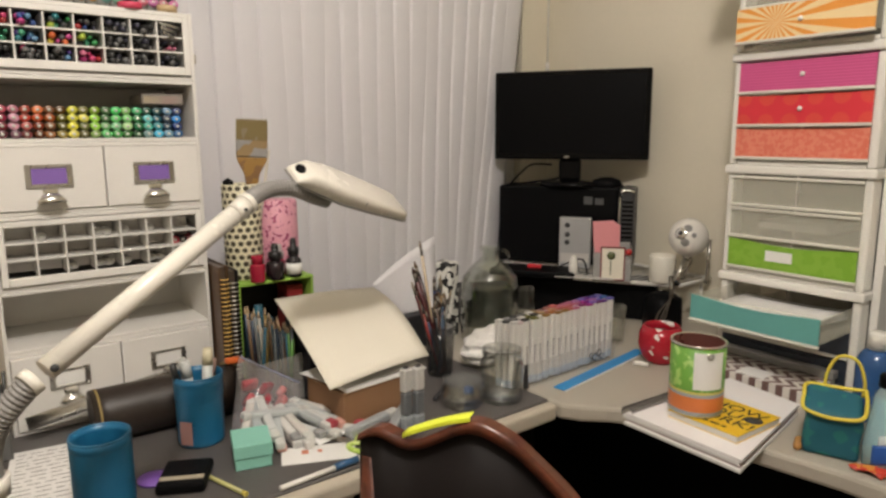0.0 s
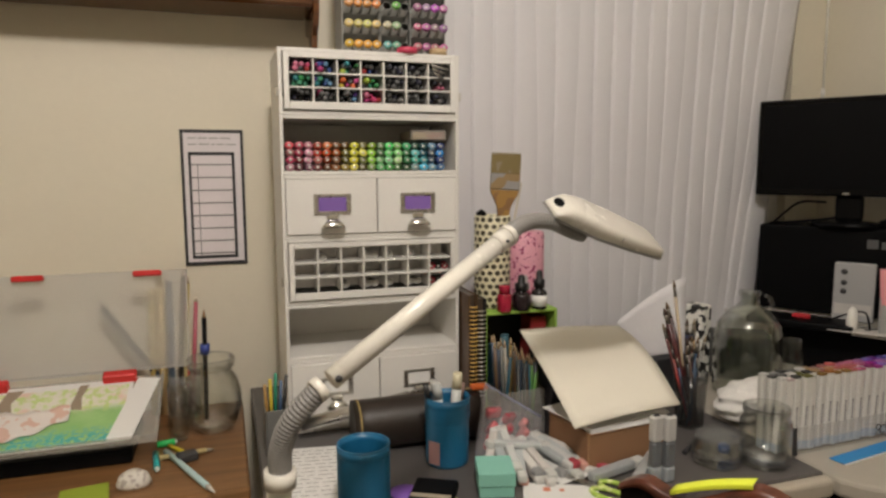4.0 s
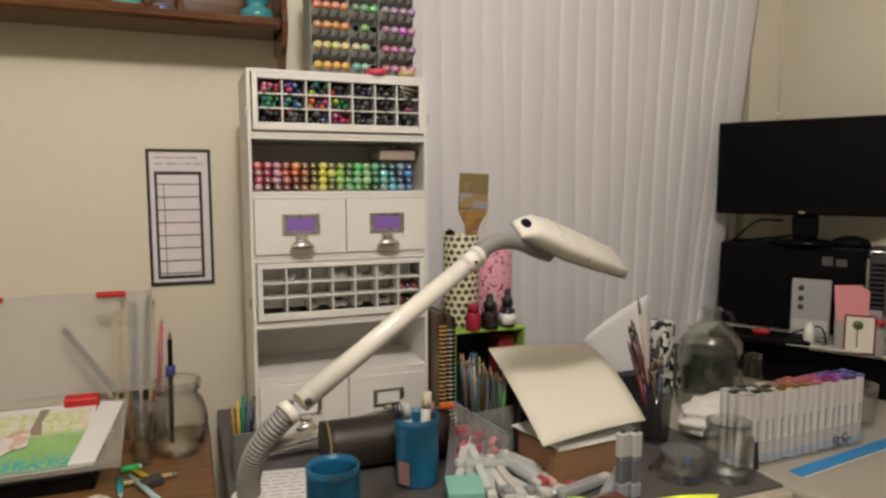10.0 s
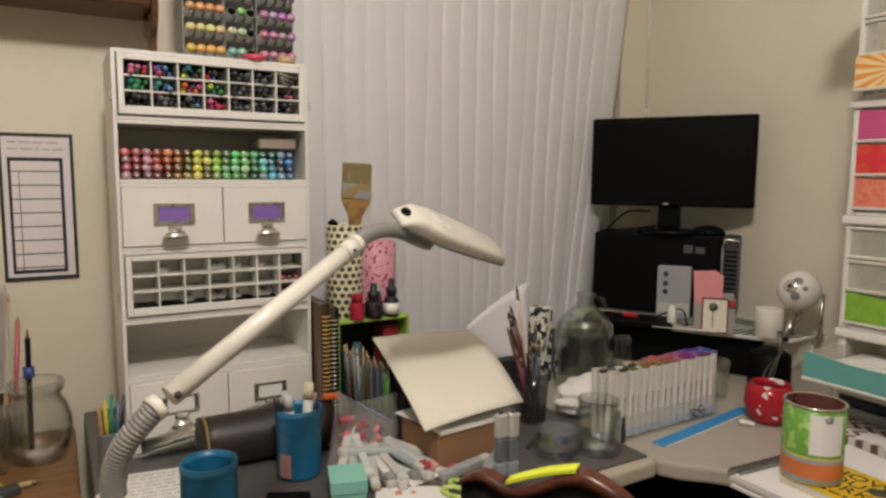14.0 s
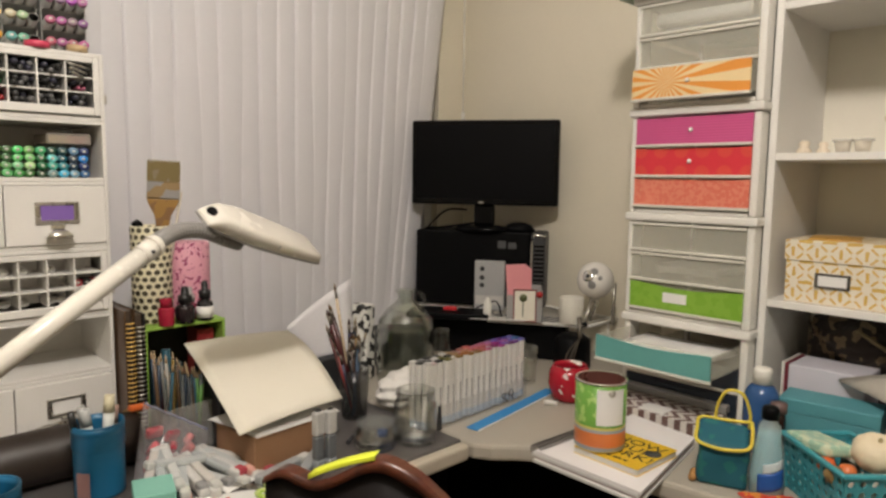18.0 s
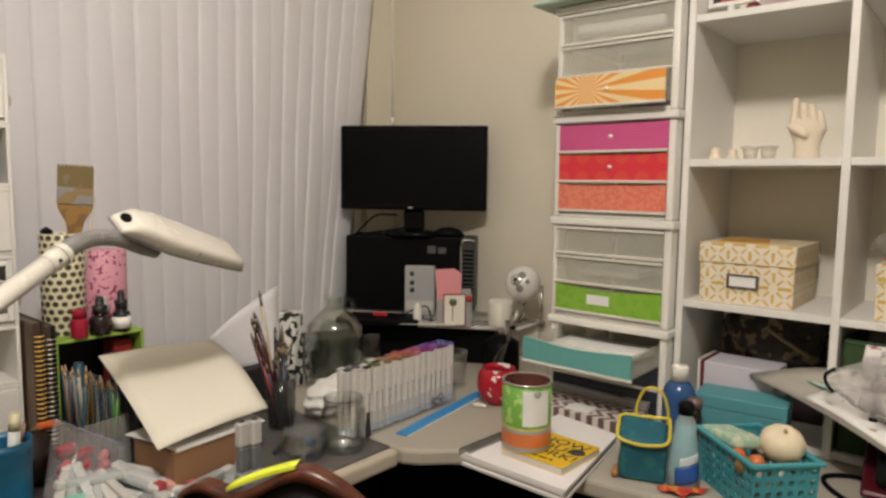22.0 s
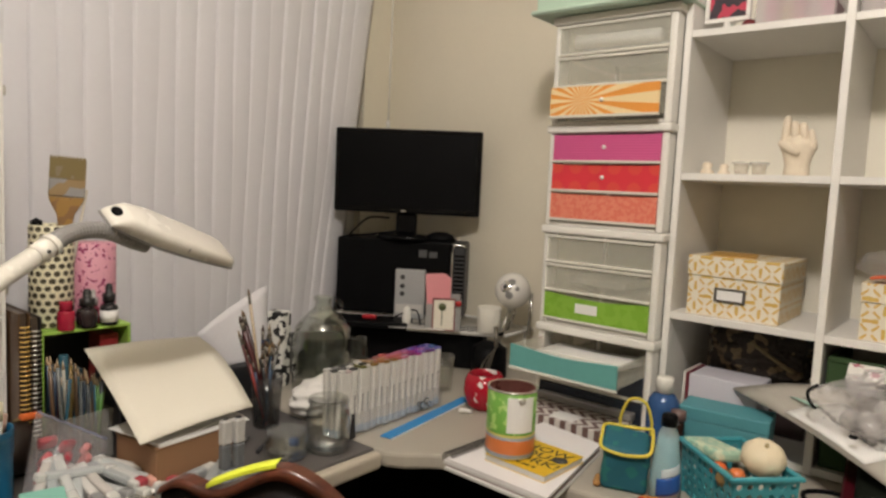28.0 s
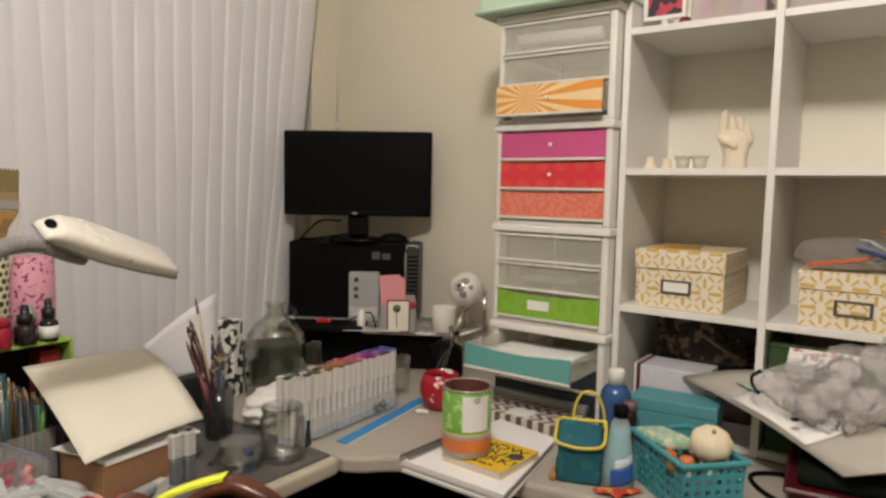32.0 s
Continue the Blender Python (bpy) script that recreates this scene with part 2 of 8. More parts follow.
def smooth_line(pts, n=8):
    """Points along a smooth line through pts."""
    pts = [Vector(p) for p in pts]
    ext = [2 * pts[0] - pts[1]] + pts + [2 * pts[-1] - pts[-2]]
    out = []
    for i in range(1, len(ext) - 2):
        p0, p1, p2, p3 = ext[i - 1:i + 3]
        for k in range(n):
            t = k / n
            out.append(0.5 * (2 * p1 + (p2 - p0) * t + (2 * p0 - 5 * p1 + 4 * p2 - p3) * t * t + (3 * p1 - p0 - 3 * p2 + p3) * t ** 3))
    return out + [pts[-1]]


def tube(pts, r, seg=10, ribs=0.0):
    """A round bar along a line; ribs: how far every second ring stands proud."""
    bm = bmesh.new()
    rings, up = [], Vector((0.03, 0.1, 1)).normalized()
    for i, p in enumerate(pts):
        d = (pts[min(i + 1, len(pts) - 1)] - pts[max(i - 1, 0)]).normalized()
        s = d.cross(up).normalized() if abs(d.dot(up)) < 0.99 else d.cross(Vector((1, 0, 0))).normalized()
        u = s.cross(d)
        rr = r + (ribs if i % 2 else 0.0)
        rings.append([bm.verts.new(p + rr * (math.cos(a) * s + math.sin(a) * u)) for a in [2 * math.pi * k / seg for k in range(seg)]])
    for a, b in zip(rings, rings[1:]):
        for k in range(seg):
            bm.faces.new((a[k], a[(k + 1) % seg], b[(k + 1) % seg], b[k])).smooth = ribs == 0.0
    bm.faces.new(rings[0][::-1]), bm.faces.new(rings[-1])
    bmesh.ops.recalc_face_normals(bm, faces=bm.faces[:])
    return bm


def prism(outline, z0, z1, bevel=0.0, seg=2):
    """A plate with that outline in x and y."""
    bm = bmesh.new()
    low = [bm.verts.new((x, y, z0)) for x, y in outline]
    top = [bm.verts.new((x, y, z1)) for x, y in outline]
    bm.faces.new(low[::-1]), bm.faces.new(top)
    for i in range(len(low)):
        j = (i + 1) % len(low)
        bm.faces.new((low[i], low[j], top[j], top[i]))
    bmesh.ops.recalc_face_normals(bm, faces=bm.faces[:])
    if bevel:
        edges = [e for e in bm.edges if abs(e.verts[0].co.z - e.verts[1].co.z) < 1e-6]
        bmesh.ops.bevel(bm, geom=edges, offset=bevel, segments=seg, affect="EDGES", profile=0.5)
    return bm


def sheet(fn, nu, nv, thick=0.0008):
    """A thin sheet: fn(u, v) gives its points for u, v from 0 to 1."""
    bm = bmesh.new()
    g = [[bm.verts.new(fn(i / nu, j / nv)) for j in range(nv + 1)] for i in range(nu + 1)]
    for i in range(nu):
        for j in range(nv):
            bm.faces.new((g[i][j], g[i + 1][j], g[i + 1][j + 1], g[i][j + 1])).smooth = True
    bmesh.ops.recalc_face_normals(bm, faces=bm.faces[:])
    bmesh.ops.solidify(bm, geom=bm.faces[:], thickness=thick)
    return bm


def moved(bm, m):
    bmesh.ops.transform(bm, matrix=m, verts=bm.verts[:])
    return bm


def joined(*bms):
    """Several pieces of one part as one mesh."""
    out = bmesh.new()
    for b in bms:
        me = bpy.data.meshes.new("piece")
        b.to_mesh(me)
        b.free()
        out.from_mesh(me)
        bpy.data.meshes.remove(me)
    return out


def mesh_of(name, bm, material):
    me = bpy.data.meshes.new(name)
    bm.to_mesh(me)
    bm.free()
    me.materials.append(material)
    return me


def part(name, bm, material, parent, label=""):
    ob = new(name, mesh_of(name, bm, material))
    ob.parent = parent
    return tagged(ob, label)


def piece(name, me, parent, m):
    """A part that shares the mesh me with its like."""
    ob = new(name, me)
    ob.parent, ob.matrix_basis = parent, m
    return ob


def thing(name, label, category, m=None, group="", kind=""):
    ob = new(name)
    ob.empty_display_size = 0.05
    ob.matrix_basis = m or Matrix()
    return tagged(ob, label, category, group, kind)


def solid(name, bm, material, label, category="", m=None, group="", kind=""):
    """A thing of one piece."""
    ob = new(name, mesh_of(name, bm, material))
    ob.matrix_basis = m or Matrix()
    return tagged(ob, label, category, group, kind)


def words(name, text, size, material, parent, m, label="", stretch=1.0):
    """Lettering in the built-in font as a thin mesh."""
    cu = bpy.data.curves.new(name, "FONT")
    cu.body, cu.size, cu.extrude, cu.align_x = text, size, 0.0004, "CENTER"
    ob = bpy.data.objects.new(name, cu)
    scene.collection.objects.link(ob)
    me = bpy.data.meshes.new_from_object(ob.evaluated_get(bpy.context.evaluated_depsgraph_get()))
    bpy.data.objects.remove(ob)
    me.materials.append(material)
    got = new(name, me)
    got.parent, got.matrix_basis = parent, m @ Matrix.Diagonal((stretch, 1, 1, 1))
    return tagged(got, label)


def bars(name, rows, material, parent, m, width, height, seed=1, fill=0.55):
    """Unreadable writing: rows of plain bars on a face of that size, drawn in x and y."""
    rnd = random.Random(seed)
    bms = []
    for i in range(rows):
        y, x = height * (0.5 - (i + 0.5) / rows), -width / 2
        while x < width / 2 - 0.01:
            w = rnd.uniform(0.3, 1.0) * width * 0.22
            bms.append(box(x, y - fill * height / rows / 4, 0, min(x + w, width / 2), y + fill * height / rows / 4, 0.0005, 0))
            x += w + width * 0.05
    got = part(name, joined(*bms), material, parent)
    got.matrix_basis = m
    return got


def on_face(x, y, z, rz=0.0, tilt=90.0):
    """A pose whose x runs along a face, y up it and z out of it towards -y, turned by rz."""
    return pose(x, y, z, 0, 0, rz) @ pose(0, 0, 0, tilt)


# ---- the room ----
YW, XW, CEILING = 1.82, 1.86, 2.56
solid("floor", box(-2.3, -2.3, -0.05, XW + 0.1, YW + 0.1, 0.0, 0), CARPET, "worn beige carpet floor of a small room", "floor", kind="structure")
solid("ceiling", box(-2.3, -2.3, CEILING, XW + 0.1, YW + 0.1, CEILING + 0.08, 0), CEIL, "plain off-white ceiling of the room", "ceiling", kind="structure")
solid("wall_north", joined(box(-2.2, YW, 0, 0.5, YW + 0.1, CEILING, 0), box(1.72, YW, 0, XW + 0.1, YW + 0.1, CEILING, 0),
                           box(0.5, YW, 0, 1.72, YW + 0.1, 0.85, 0), box(0.5, YW, 2.08, 1.72, YW + 0.1, CEILING, 0)),
      WALL, "cream painted wall behind the desk, with a window", "wall", kind="structure")
solid("wall_east", box(XW, -2.2, 0, XW + 0.1, YW, CEILING, 0), WALL, "cream painted wall behind the shelves", "wall", kind="structure")
solid("wall_west", box(-2.3, -2.2, 0, -2.2, YW + 0.1, CEILING, 0), WALL, "cream painted side wall of the room", "wall", kind="structure")
solid("wall_south", box(-2.3, -2.3, 0, XW + 0.1, -2.2, CEILING, 0), WALL, "cream painted wall at the room's back", "wall", kind="structure")
solid("baseboard", joined(box(-2.2, YW - 0.014, 0, XW - 0.014, YW, 0.085, 0.003), box(XW - 0.014, -2.2, 0, XW, YW, 0.085, 0.003)),
      WHITE, "white painted wooden baseboard along the walls", "baseboard", kind="structure")
win = thing("window_1", "window in the cream wall, covered by vertical blinds", "window", kind="structure")
part("window_frame", joined(box(0.5, YW + 0.03, 0.85, 0.54, YW + 0.08, 2.08), box(1.68, YW + 0.03, 0.85, 1.72, YW + 0.08, 2.08),
                            box(0.54, YW + 0.03, 0.85, 1.68, YW + 0.08, 0.89), box(0.54, YW + 0.03, 2.04, 1.68, YW + 0.08, 2.08),
                            box(1.09, YW + 0.03, 0.89, 1.13, YW + 0.08, 2.04)), WHITE, win)
for px in (0.54, 1.13):
    part("pane", box(px, YW + 0.05, 0.89, px + 0.55, YW + 0.055, 2.04, 0), GLASS, win)

# vertical blinds, the slats leaning more towards the corner
blinds = thing("vertical_blinds", "closed white vinyl vertical blinds hanging before the window", "blinds")
part("headrail", box(0.4, 1.735, 2.13, 1.84, 1.8, 2.18, 0.004), WHITE, blinds)
SLATS = 21
for i in range(SLATS):
    x = 0.451 + i * 0.0616
    lean = -0.11 * max(0.0, (i - 6) / (SLATS - 7)) ** 2.4
    ang = radians(2.2 + 0.15 * i + 1.4 * math.sin(i * 2.3))
    top, low = 2.12, 0.66

    def slat(u, v, x=x, lean=lean, ang=ang, i=i):
        s = (u - 0.5) * 0.088
        z = top + (low - top) * v
        bow = 0.0045 * math.cos(math.pi * (u - 0.5)) + 0.002 * math.sin(7 * v + i)
        off = lean * (top - z) / 0.9
        return (x + off + s * math.cos(ang), 1.775 - 0.0012 * (i % 2) + s * math.sin(ang) - bow, z)
    part("slat", sheet(slat, 6, 10, 0.001), BLIND, blinds)
wand = part("wand", rod((1.83, 1.8, 2.12), (1.83, 1.8, 1.555), 0.004), film_mat("clear_wand", (0.9, 0.88, 0.8), 0.3), blinds, "thin clear tilt wand")
part("tip", rod((1.83, 1.8, 1.556), (1.83, 1.8, 1.525), 0.007), WHITE, wand)

# ceiling lamp over the camera
lamp_c = thing("ceiling_lamp", "small white ceiling lamp holder, lit", "lamp", pose(0.055, 0.08, CEILING))
part("base", lathe([(0, 0), (0.09, 0), (0.09, -0.03), (0, -0.03)], 32), WHITE, lamp_c)

# ---- desks ----
desk = thing("corner_desk", "grey-topped desk with a cream edge under clutter", "desk")
part("desktop", box(0.0, 0.969, 0.715, 0.988, 1.8, 0.745, 0.003), GREYTOP, desk)
part("edge", box(0.0, 0.94, 0.708, 0.985, 0.968, 0.744, 0.009, 3), CREAMEDGE, desk, "rounded cream desk edge")
for x in (0.02, 0.95):
    part("leg", box(x, 1.0, 0, x + 0.03, 1.76, 0.714, 0.002), BLACK, desk)
# panel in black, so its colour carries the shade under the desk
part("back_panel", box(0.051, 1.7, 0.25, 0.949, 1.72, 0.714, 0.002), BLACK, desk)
desk2 = thing("corner_table", "cream laminate desk running along the shelves", "desk")
outline = [(0.989, 1.8), (0.989, 1.0), (0.986, 0.965), (0.99, 0.935), (1.01, 0.902), (1.05, 0.864), (1.085, 0.82), (1.1, 0.7), (1.12, 0.58), (1.14, 0.45), (1.145, 0.2), (1.145, -0.9), (1.85, -0.9), (1.85, 1.8)]
part("desktop", prism(outline, 0.71, 0.7455, 0.008, 2), CREAMTOP, desk2)
part("end_panel", box(1.2, -0.88, 0, 1.84, -0.85, 0.709, 0.002), DARKGREY, desk2)
# added black screen for the dark knee space; the end panel stays grey
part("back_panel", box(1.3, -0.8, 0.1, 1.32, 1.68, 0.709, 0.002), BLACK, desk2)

# ---- side table ----
tbl = thing("side_table", "brown wooden side table with a worn top", "table")
part("tabletop", box(-1.0, 1.295, 0.69, -0.02, 1.79, 0.72, 0.006, 2), OAK, tbl)
for x in (-0.96, -0.1):
    for y in (1.34, 1.72):
        part("leg", box(x, y, 0, x + 0.045, y + 0.045, 0.69, 0.003), OAK, tbl)
part("apron", box(-0.94, 1.35, 0.6, -0.08, 1.37, 0.689, 0.002), OAK, tbl)


# ---- white stacking cabinet units ----
SX0, SX1, SY0, SY1 = 0.066, 0.446, 1.459, 1.665
PURPLE = mat("purple_label", (0.22, 0.12, 0.42), 0.6)


def shell(u, z0, z1, t=0.011, x0=SX0, x1=SX1, y0=SY0, y1=SY1):
    """The boards of an open-fronted case."""
    for x in (x0, x1 - t):
        part("side_board", box(x, y0, z0, x + t, y1, z1, 0.001), WHITE, u)
    for z in (z0, z1 - t):
        part("board", box(x0 + t, y0 + 0.0005, z, x1 - t, y1, z + t, 0.001), WHITE, u)
    part("back_board", box(x0 + t, y1 - 0.006, z0 + t, x1 - t, y1, z1 - t, 0), INNER, u)


def pigeonholes(z0, z1, label, deep=0.0):
    u = thing("pigeonhole_unit", label, "storage unit", group="stacked white units")
    shell(u, z0, z1, 0.008)
    fx0, fx1, fz0, fz1 = SX0 + 0.010, SX1 - 0.010, z0 + 0.010, z1 - 0.009
    part("face_frame", joined(box(fx0, SY0 - 0.007, fz0, fx0 + 0.011, SY0 - 0.001, fz1), box(fx1 - 0.011, SY0 - 0.007, fz0, fx1, SY0 - 0.001, fz1),
                              box(fx0 + 0.011, SY0 - 0.0065, fz0, fx1 - 0.011, SY0 - 0.001, fz0 + 0.016), box(fx0 + 0.011, SY0 - 0.0065, fz1 - 0.011, fx1 - 0.011, SY0 - 0.001, fz1)), WHITE, u)
    gx0, gx1, gz0, gz1 = fx0 + 0.011, fx1 - 0.011, fz0 + 0.016, fz1 - 0.011
    w, h = (gx1 - gx0) / 7, (gz1 - gz0) / 3
    end = SY0 + deep if deep else SY1 - 0.02
    # deep: an added pale back set far forward, to brighten the holes
    if deep:
        part("back_panel", box(gx0, end + 0.0005, gz0, gx1, end + 0.004, gz1, 0), INNER, u)
    for k in range(1, 7):
        part("divider", box(gx0 + k * w - 0.0015, SY0 - 0.003, gz0, gx0 + k * w + 0.0015, end, gz1, 0), INNER, u)
    for k in range(1, 3):
        part("divider", box(gx0, SY0 - 0.002, gz0 + k * h - 0.0015, gx1, end, gz0 + k * h + 0.0015, 0), INNER, u)
    for x in (SX0 - 0.006, SX1):
        part("latch", box(x, SY0 + 0.004, (z0 + z1) / 2 - 0.03, x + 0.006, SY0 + 0.02, (z0 + z1) / 2 - 0.012, 0.001), STEEL, u)
    return gx0, gz0, w, h


def label_holder(parent, x, y, z, s, paper):
    """A steel card frame with a cup pull under it."""
    w, h = 0.0275 * s, 0.0152 * s
    f = part("label_frame", joined(box(x - w, y - 0.005, z - h, x - w + 0.01, y, z + h), box(x + w - 0.01, y - 0.005, z - h, x + w, y, z + h),
                                   box(x - w + 0.01, y - 0.0045, z + h - 0.007, x + w - 0.01, y, z + h), box(x - w + 0.01, y - 0.0045, z - h, x + w - 0.01, y, z - h + 0.007)),
             STEEL, parent, "brushed steel label frame")
    part("card", box(x - w + 0.01, y - 0.0025, z - h + 0.007, x + w - 0.01, y - 0.0005, z + h - 0.007, 0), paper, f)
    pull = lathe([(0.004, 0.004), (0.012, 0.002), (0.019, -0.006), (0.022, -0.014), (0.021, -0.0145), (0.017, -0.006), (0.011, 0.0), (0.004, 0.002)], 20, 0.75)
    part("pull", joined(moved(pull, pose(x, y - 0.012, z - h - 0.014) @ Matrix.Diagonal((s * 0.85, s * 0.6, s * 0.62, 1))), box(x - 0.013, y - 0.009, z - h - 0.012, x + 0.013, y, z - h + 0.001, 0.003)), CHROME, f)


def drawer_pair(z0, z1, paper, s=1.0, dz=0.01):
    u = thing("drawer_unit", "white two-drawer unit with steel label holders", "drawers", group="stacked white units")
    shell(u, z0, z1, 0.007)
    mid = (SX0 + SX1) / 2 + 0.006
    for a, b in ((SX0 + 0.008, mid - 0.001), (mid + 0.001, SX1 - 0.008)):
        d = part("drawer", joined(box(a, SY0 - 0.004, z0 + 0.008, b, SY0 + 0.008, z1 - 0.008, 0.0015), box(a + 0.004, SY0 + 0.009, z0 + 0.01, b - 0.004, SY1 - 0.02, z1 - 0.02, 0)), WHITE, u)
        label_holder(d, (a + b) / 2, SY0 - 0.004, (z0 + z1) / 2 + dz, s, paper)


def open_unit(z0, z1, label):
    u = thing("open_shelf_unit", label, "storage unit", group="stacked white units")
    shell(u, z0, z1, 0.007)
    return u


PEN_COLOURS = {}


def pen_mat(c, rough=0.35):
    key = tuple(round(v, 3) for v in c)
    if key not in PEN_COLOURS:
        PEN_COLOURS[key] = mat("cap_colour", key, rough, var=0.08, scale=30.0, bump=0.0)
    return PEN_COLOURS[key]


Z = [0.745, 0.903, 1.021, 1.160, 1.291, 1.411, 1.543]
drawer_pair(Z[0], Z[1], PAPER, 1.28, 0.02)
open_unit(Z[1] + 0.0005, Z[2], "empty white open box unit in the stack")
PIG2 = pigeonholes(Z[2] + 0.0005, Z[3], "white pigeonhole unit, nearly empty, with a few grey markers", 0.062)
drawer_pair(Z[3] + 0.0005, Z[4], PURPLE, 1.4, 0.005)
open_unit(Z[4] + 0.0005, Z[5], "white open box unit full of coloured markers")
PIG1 = pigeonholes(Z[5] + 0.0005, Z[6], "white pigeonhole unit full of pens, gel pens and brushes")

# ---- plastic drawer tower ----
TX0, TX1, TY0, TY1 = 1.5, 1.85, 0.575, 0.888
MILK = film_mat("milky_drawer", (0.84, 0.82, 0.7), 0.74, 0.22)
MILKEDGE = mat("drawer_rim", (0.66, 0.64, 0.57), 0.35, var=0.05)


def stripes_mat(name, a, b, n, axis, sharp=0.5):
    m, nt, bsdf = nodes_of(name)
    vec, x, y, z = coords(nt)
    s = math_node(nt, "FRACT", math_node(nt, "MULTIPLY", (x, y, z)[axis], n))
    finish(nt, bsdf, mix_node(nt, math_node(nt, "GREATER_THAN", s, sharp), a, b), vec, 0.5, 0.0, 0.08, 14.0, 0.05)
    return m


def sunburst_mat(name, a, b, cy, cz, rays):
    m, nt, bsdf = nodes_of(name)
    vec, x, y, z = coords(nt)
    ang = math_node(nt, "ARCTAN2", math_node(nt, "SUBTRACT", z, cz), math_node(nt, "SUBTRACT", y, cy))
    s = math_node(nt, "FRACT", math_node(nt, "ADD", math_node(nt, "MULTIPLY", ang, rays / (2 * math.pi)), 0.25))
    finish(nt, bsdf, mix_node(nt, math_node(nt, "GREATER_THAN", s, 0.52), a, b), vec, 0.5, 0.0, 0.08, 14.0, 0.05)
    return m


def rings_mat(name, a, b, pitch, rough=0.5):
    """Round flower-like discs in rows on a face in y and z."""
    m, nt, bsdf = nodes_of(name)
    vec, x, y, z = coords(nt)
    du = math_node(nt, "SUBTRACT", math_node(nt, "FRACT", math_node(nt, "DIVIDE", y, pitch)), 0.5)
    dv = math_node(nt, "SUBTRACT", math_node(nt, "FRACT", math_node(nt, "DIVIDE", z, pitch)), 0.5)
    d = math_node(nt, "SQRT", math_node(nt, "ADD", math_node(nt, "MULTIPLY", du, du), math_node(nt, "MULTIPLY", dv, dv)))
    finish(nt, bsdf, mix_node(nt, math_node(nt, "LESS_THAN", d, 0.34), a, b), vec, rough, 0.0, 0.1, 14.0, 0.05)
    return m


SUN = sunburst_mat("sunburst_print", (0.8, 0.62, 0.34), (0.75, 0.3, 0.05), 0.785, 1.537, 22)
PINK = stripes_mat("magenta_stripes", (0.62, 0.1, 0.27), (0.52, 0.075, 0.22), 160.0, 2, 0.45)
RED = rings_mat("red_flowers", (0.66, 0.03, 0.05), (0.68, 0.07, 0.05), 0.052)
CORAL = blotch_mat("coral_print", (0.7, 0.17, 0.11), (0.74, 0.24, 0.16), 120.0, 0.5)
LEAF = blotch_mat("green_liner", (0.2, 0.4, 0.03), (0.23, 0.44, 0.045), 40.0, 0.5)
AQUA = mat("aqua_liner", (0.12, 0.36, 0.34), 0.55, var=0.12, scale=60.0)
NAVY = mat("dark_drawer", (0.012, 0.02, 0.035), 0.4)


def unit_drawer(u, z0, z1, liner, out=0.0, dip=0.009, knob=None):
    """A milky drawer with a dipped front edge, lined with coloured paper."""
    dip = 0.0 if liner is None or liner is SUN else dip
    x, y0, y1, n = TX0 - 0.004 - out, TY0 + 0.0165, TY1 - 0.0155, 16
    bm = bmesh.new()
    rows = []
    for xx in (x, x + 0.004):
        low = [bm.verts.new((xx, y0 + (y1 - y0) * k / n, z0)) for k in range(n + 1)]
        top = [bm.verts.new((xx, y0 + (y1 - y0) * k / n, z1 - dip * math.sin(math.pi * k / n) ** 1.3)) for k in range(n + 1)]
        rows.append((low, top))
    for (l0, t0), (l1, t1) in (rows,):
        for k in range(n):
            bm.faces.new((l0[k], l0[k + 1], t0[k + 1], t0[k]))
            bm.faces.new((l1[k], t1[k], t1[k + 1], l1[k + 1]))
            bm.faces.new((t0[k], t0[k + 1], t1[k + 1], t1[k]))
            bm.faces.new((l0[k], l1[k], l1[k + 1], l0[k + 1]))
        for k in (0, n):
            bm.faces.new((l0[k], t0[k], t1[k], l1[k]))
    bmesh.ops.recalc_face_normals(bm, faces=bm.faces[:])
    d = part("drawer", bm, liner or MILK, u, "" if liner is None else "drawer front lined with patterned paper")
    part("tray", joined(box(x + 0.0045, y0, z0, TX1 - 0.04 - out, y0 + 0.003, z1 - 0.002, 0), box(x + 0.0045, y1 - 0.003, z0, TX1 - 0.04 - out, y1, z1 - 0.002, 0),
                        box(x + 0.0045, y0 + 0.0035, z0, TX1 - 0.04 - out, y1 - 0.0035, z0 + 0.003, 0)), MILK, d)
    part("rim", box(x - 0.004, y0 - 0.002, z0 - 0.0075, x + 0.005, y1 + 0.002, z0 - 0.0003, 0.002), MILKEDGE, d)
    if dip:
        part("back_lip", box(x + 0.006, y0 + 0.004, z1 - 0.018, x + 0.008, y1 - 0.004, z1 - 0.001, 0), MILK if liner in (LEAF, AQUA) else liner, d)
    if liner is None:
        part("lip", box(x - 0.004, y0 - 0.001, z1 - 0.007, x - 0.0003, y1 + 0.001, z1, 0.0015), MILKEDGE, d)
    if knob is not None:
        part("tag", moved(lathe([(0, 0), (0.005, 0), (0.0055, 0.002), (0.004, 0.005), (0, 0.006)], 12), pose(x - 0.001, (y0 + y1) / 2 + knob, (z0 + z1) / 2, 0, -90)), PLASTIC, d)
    return d


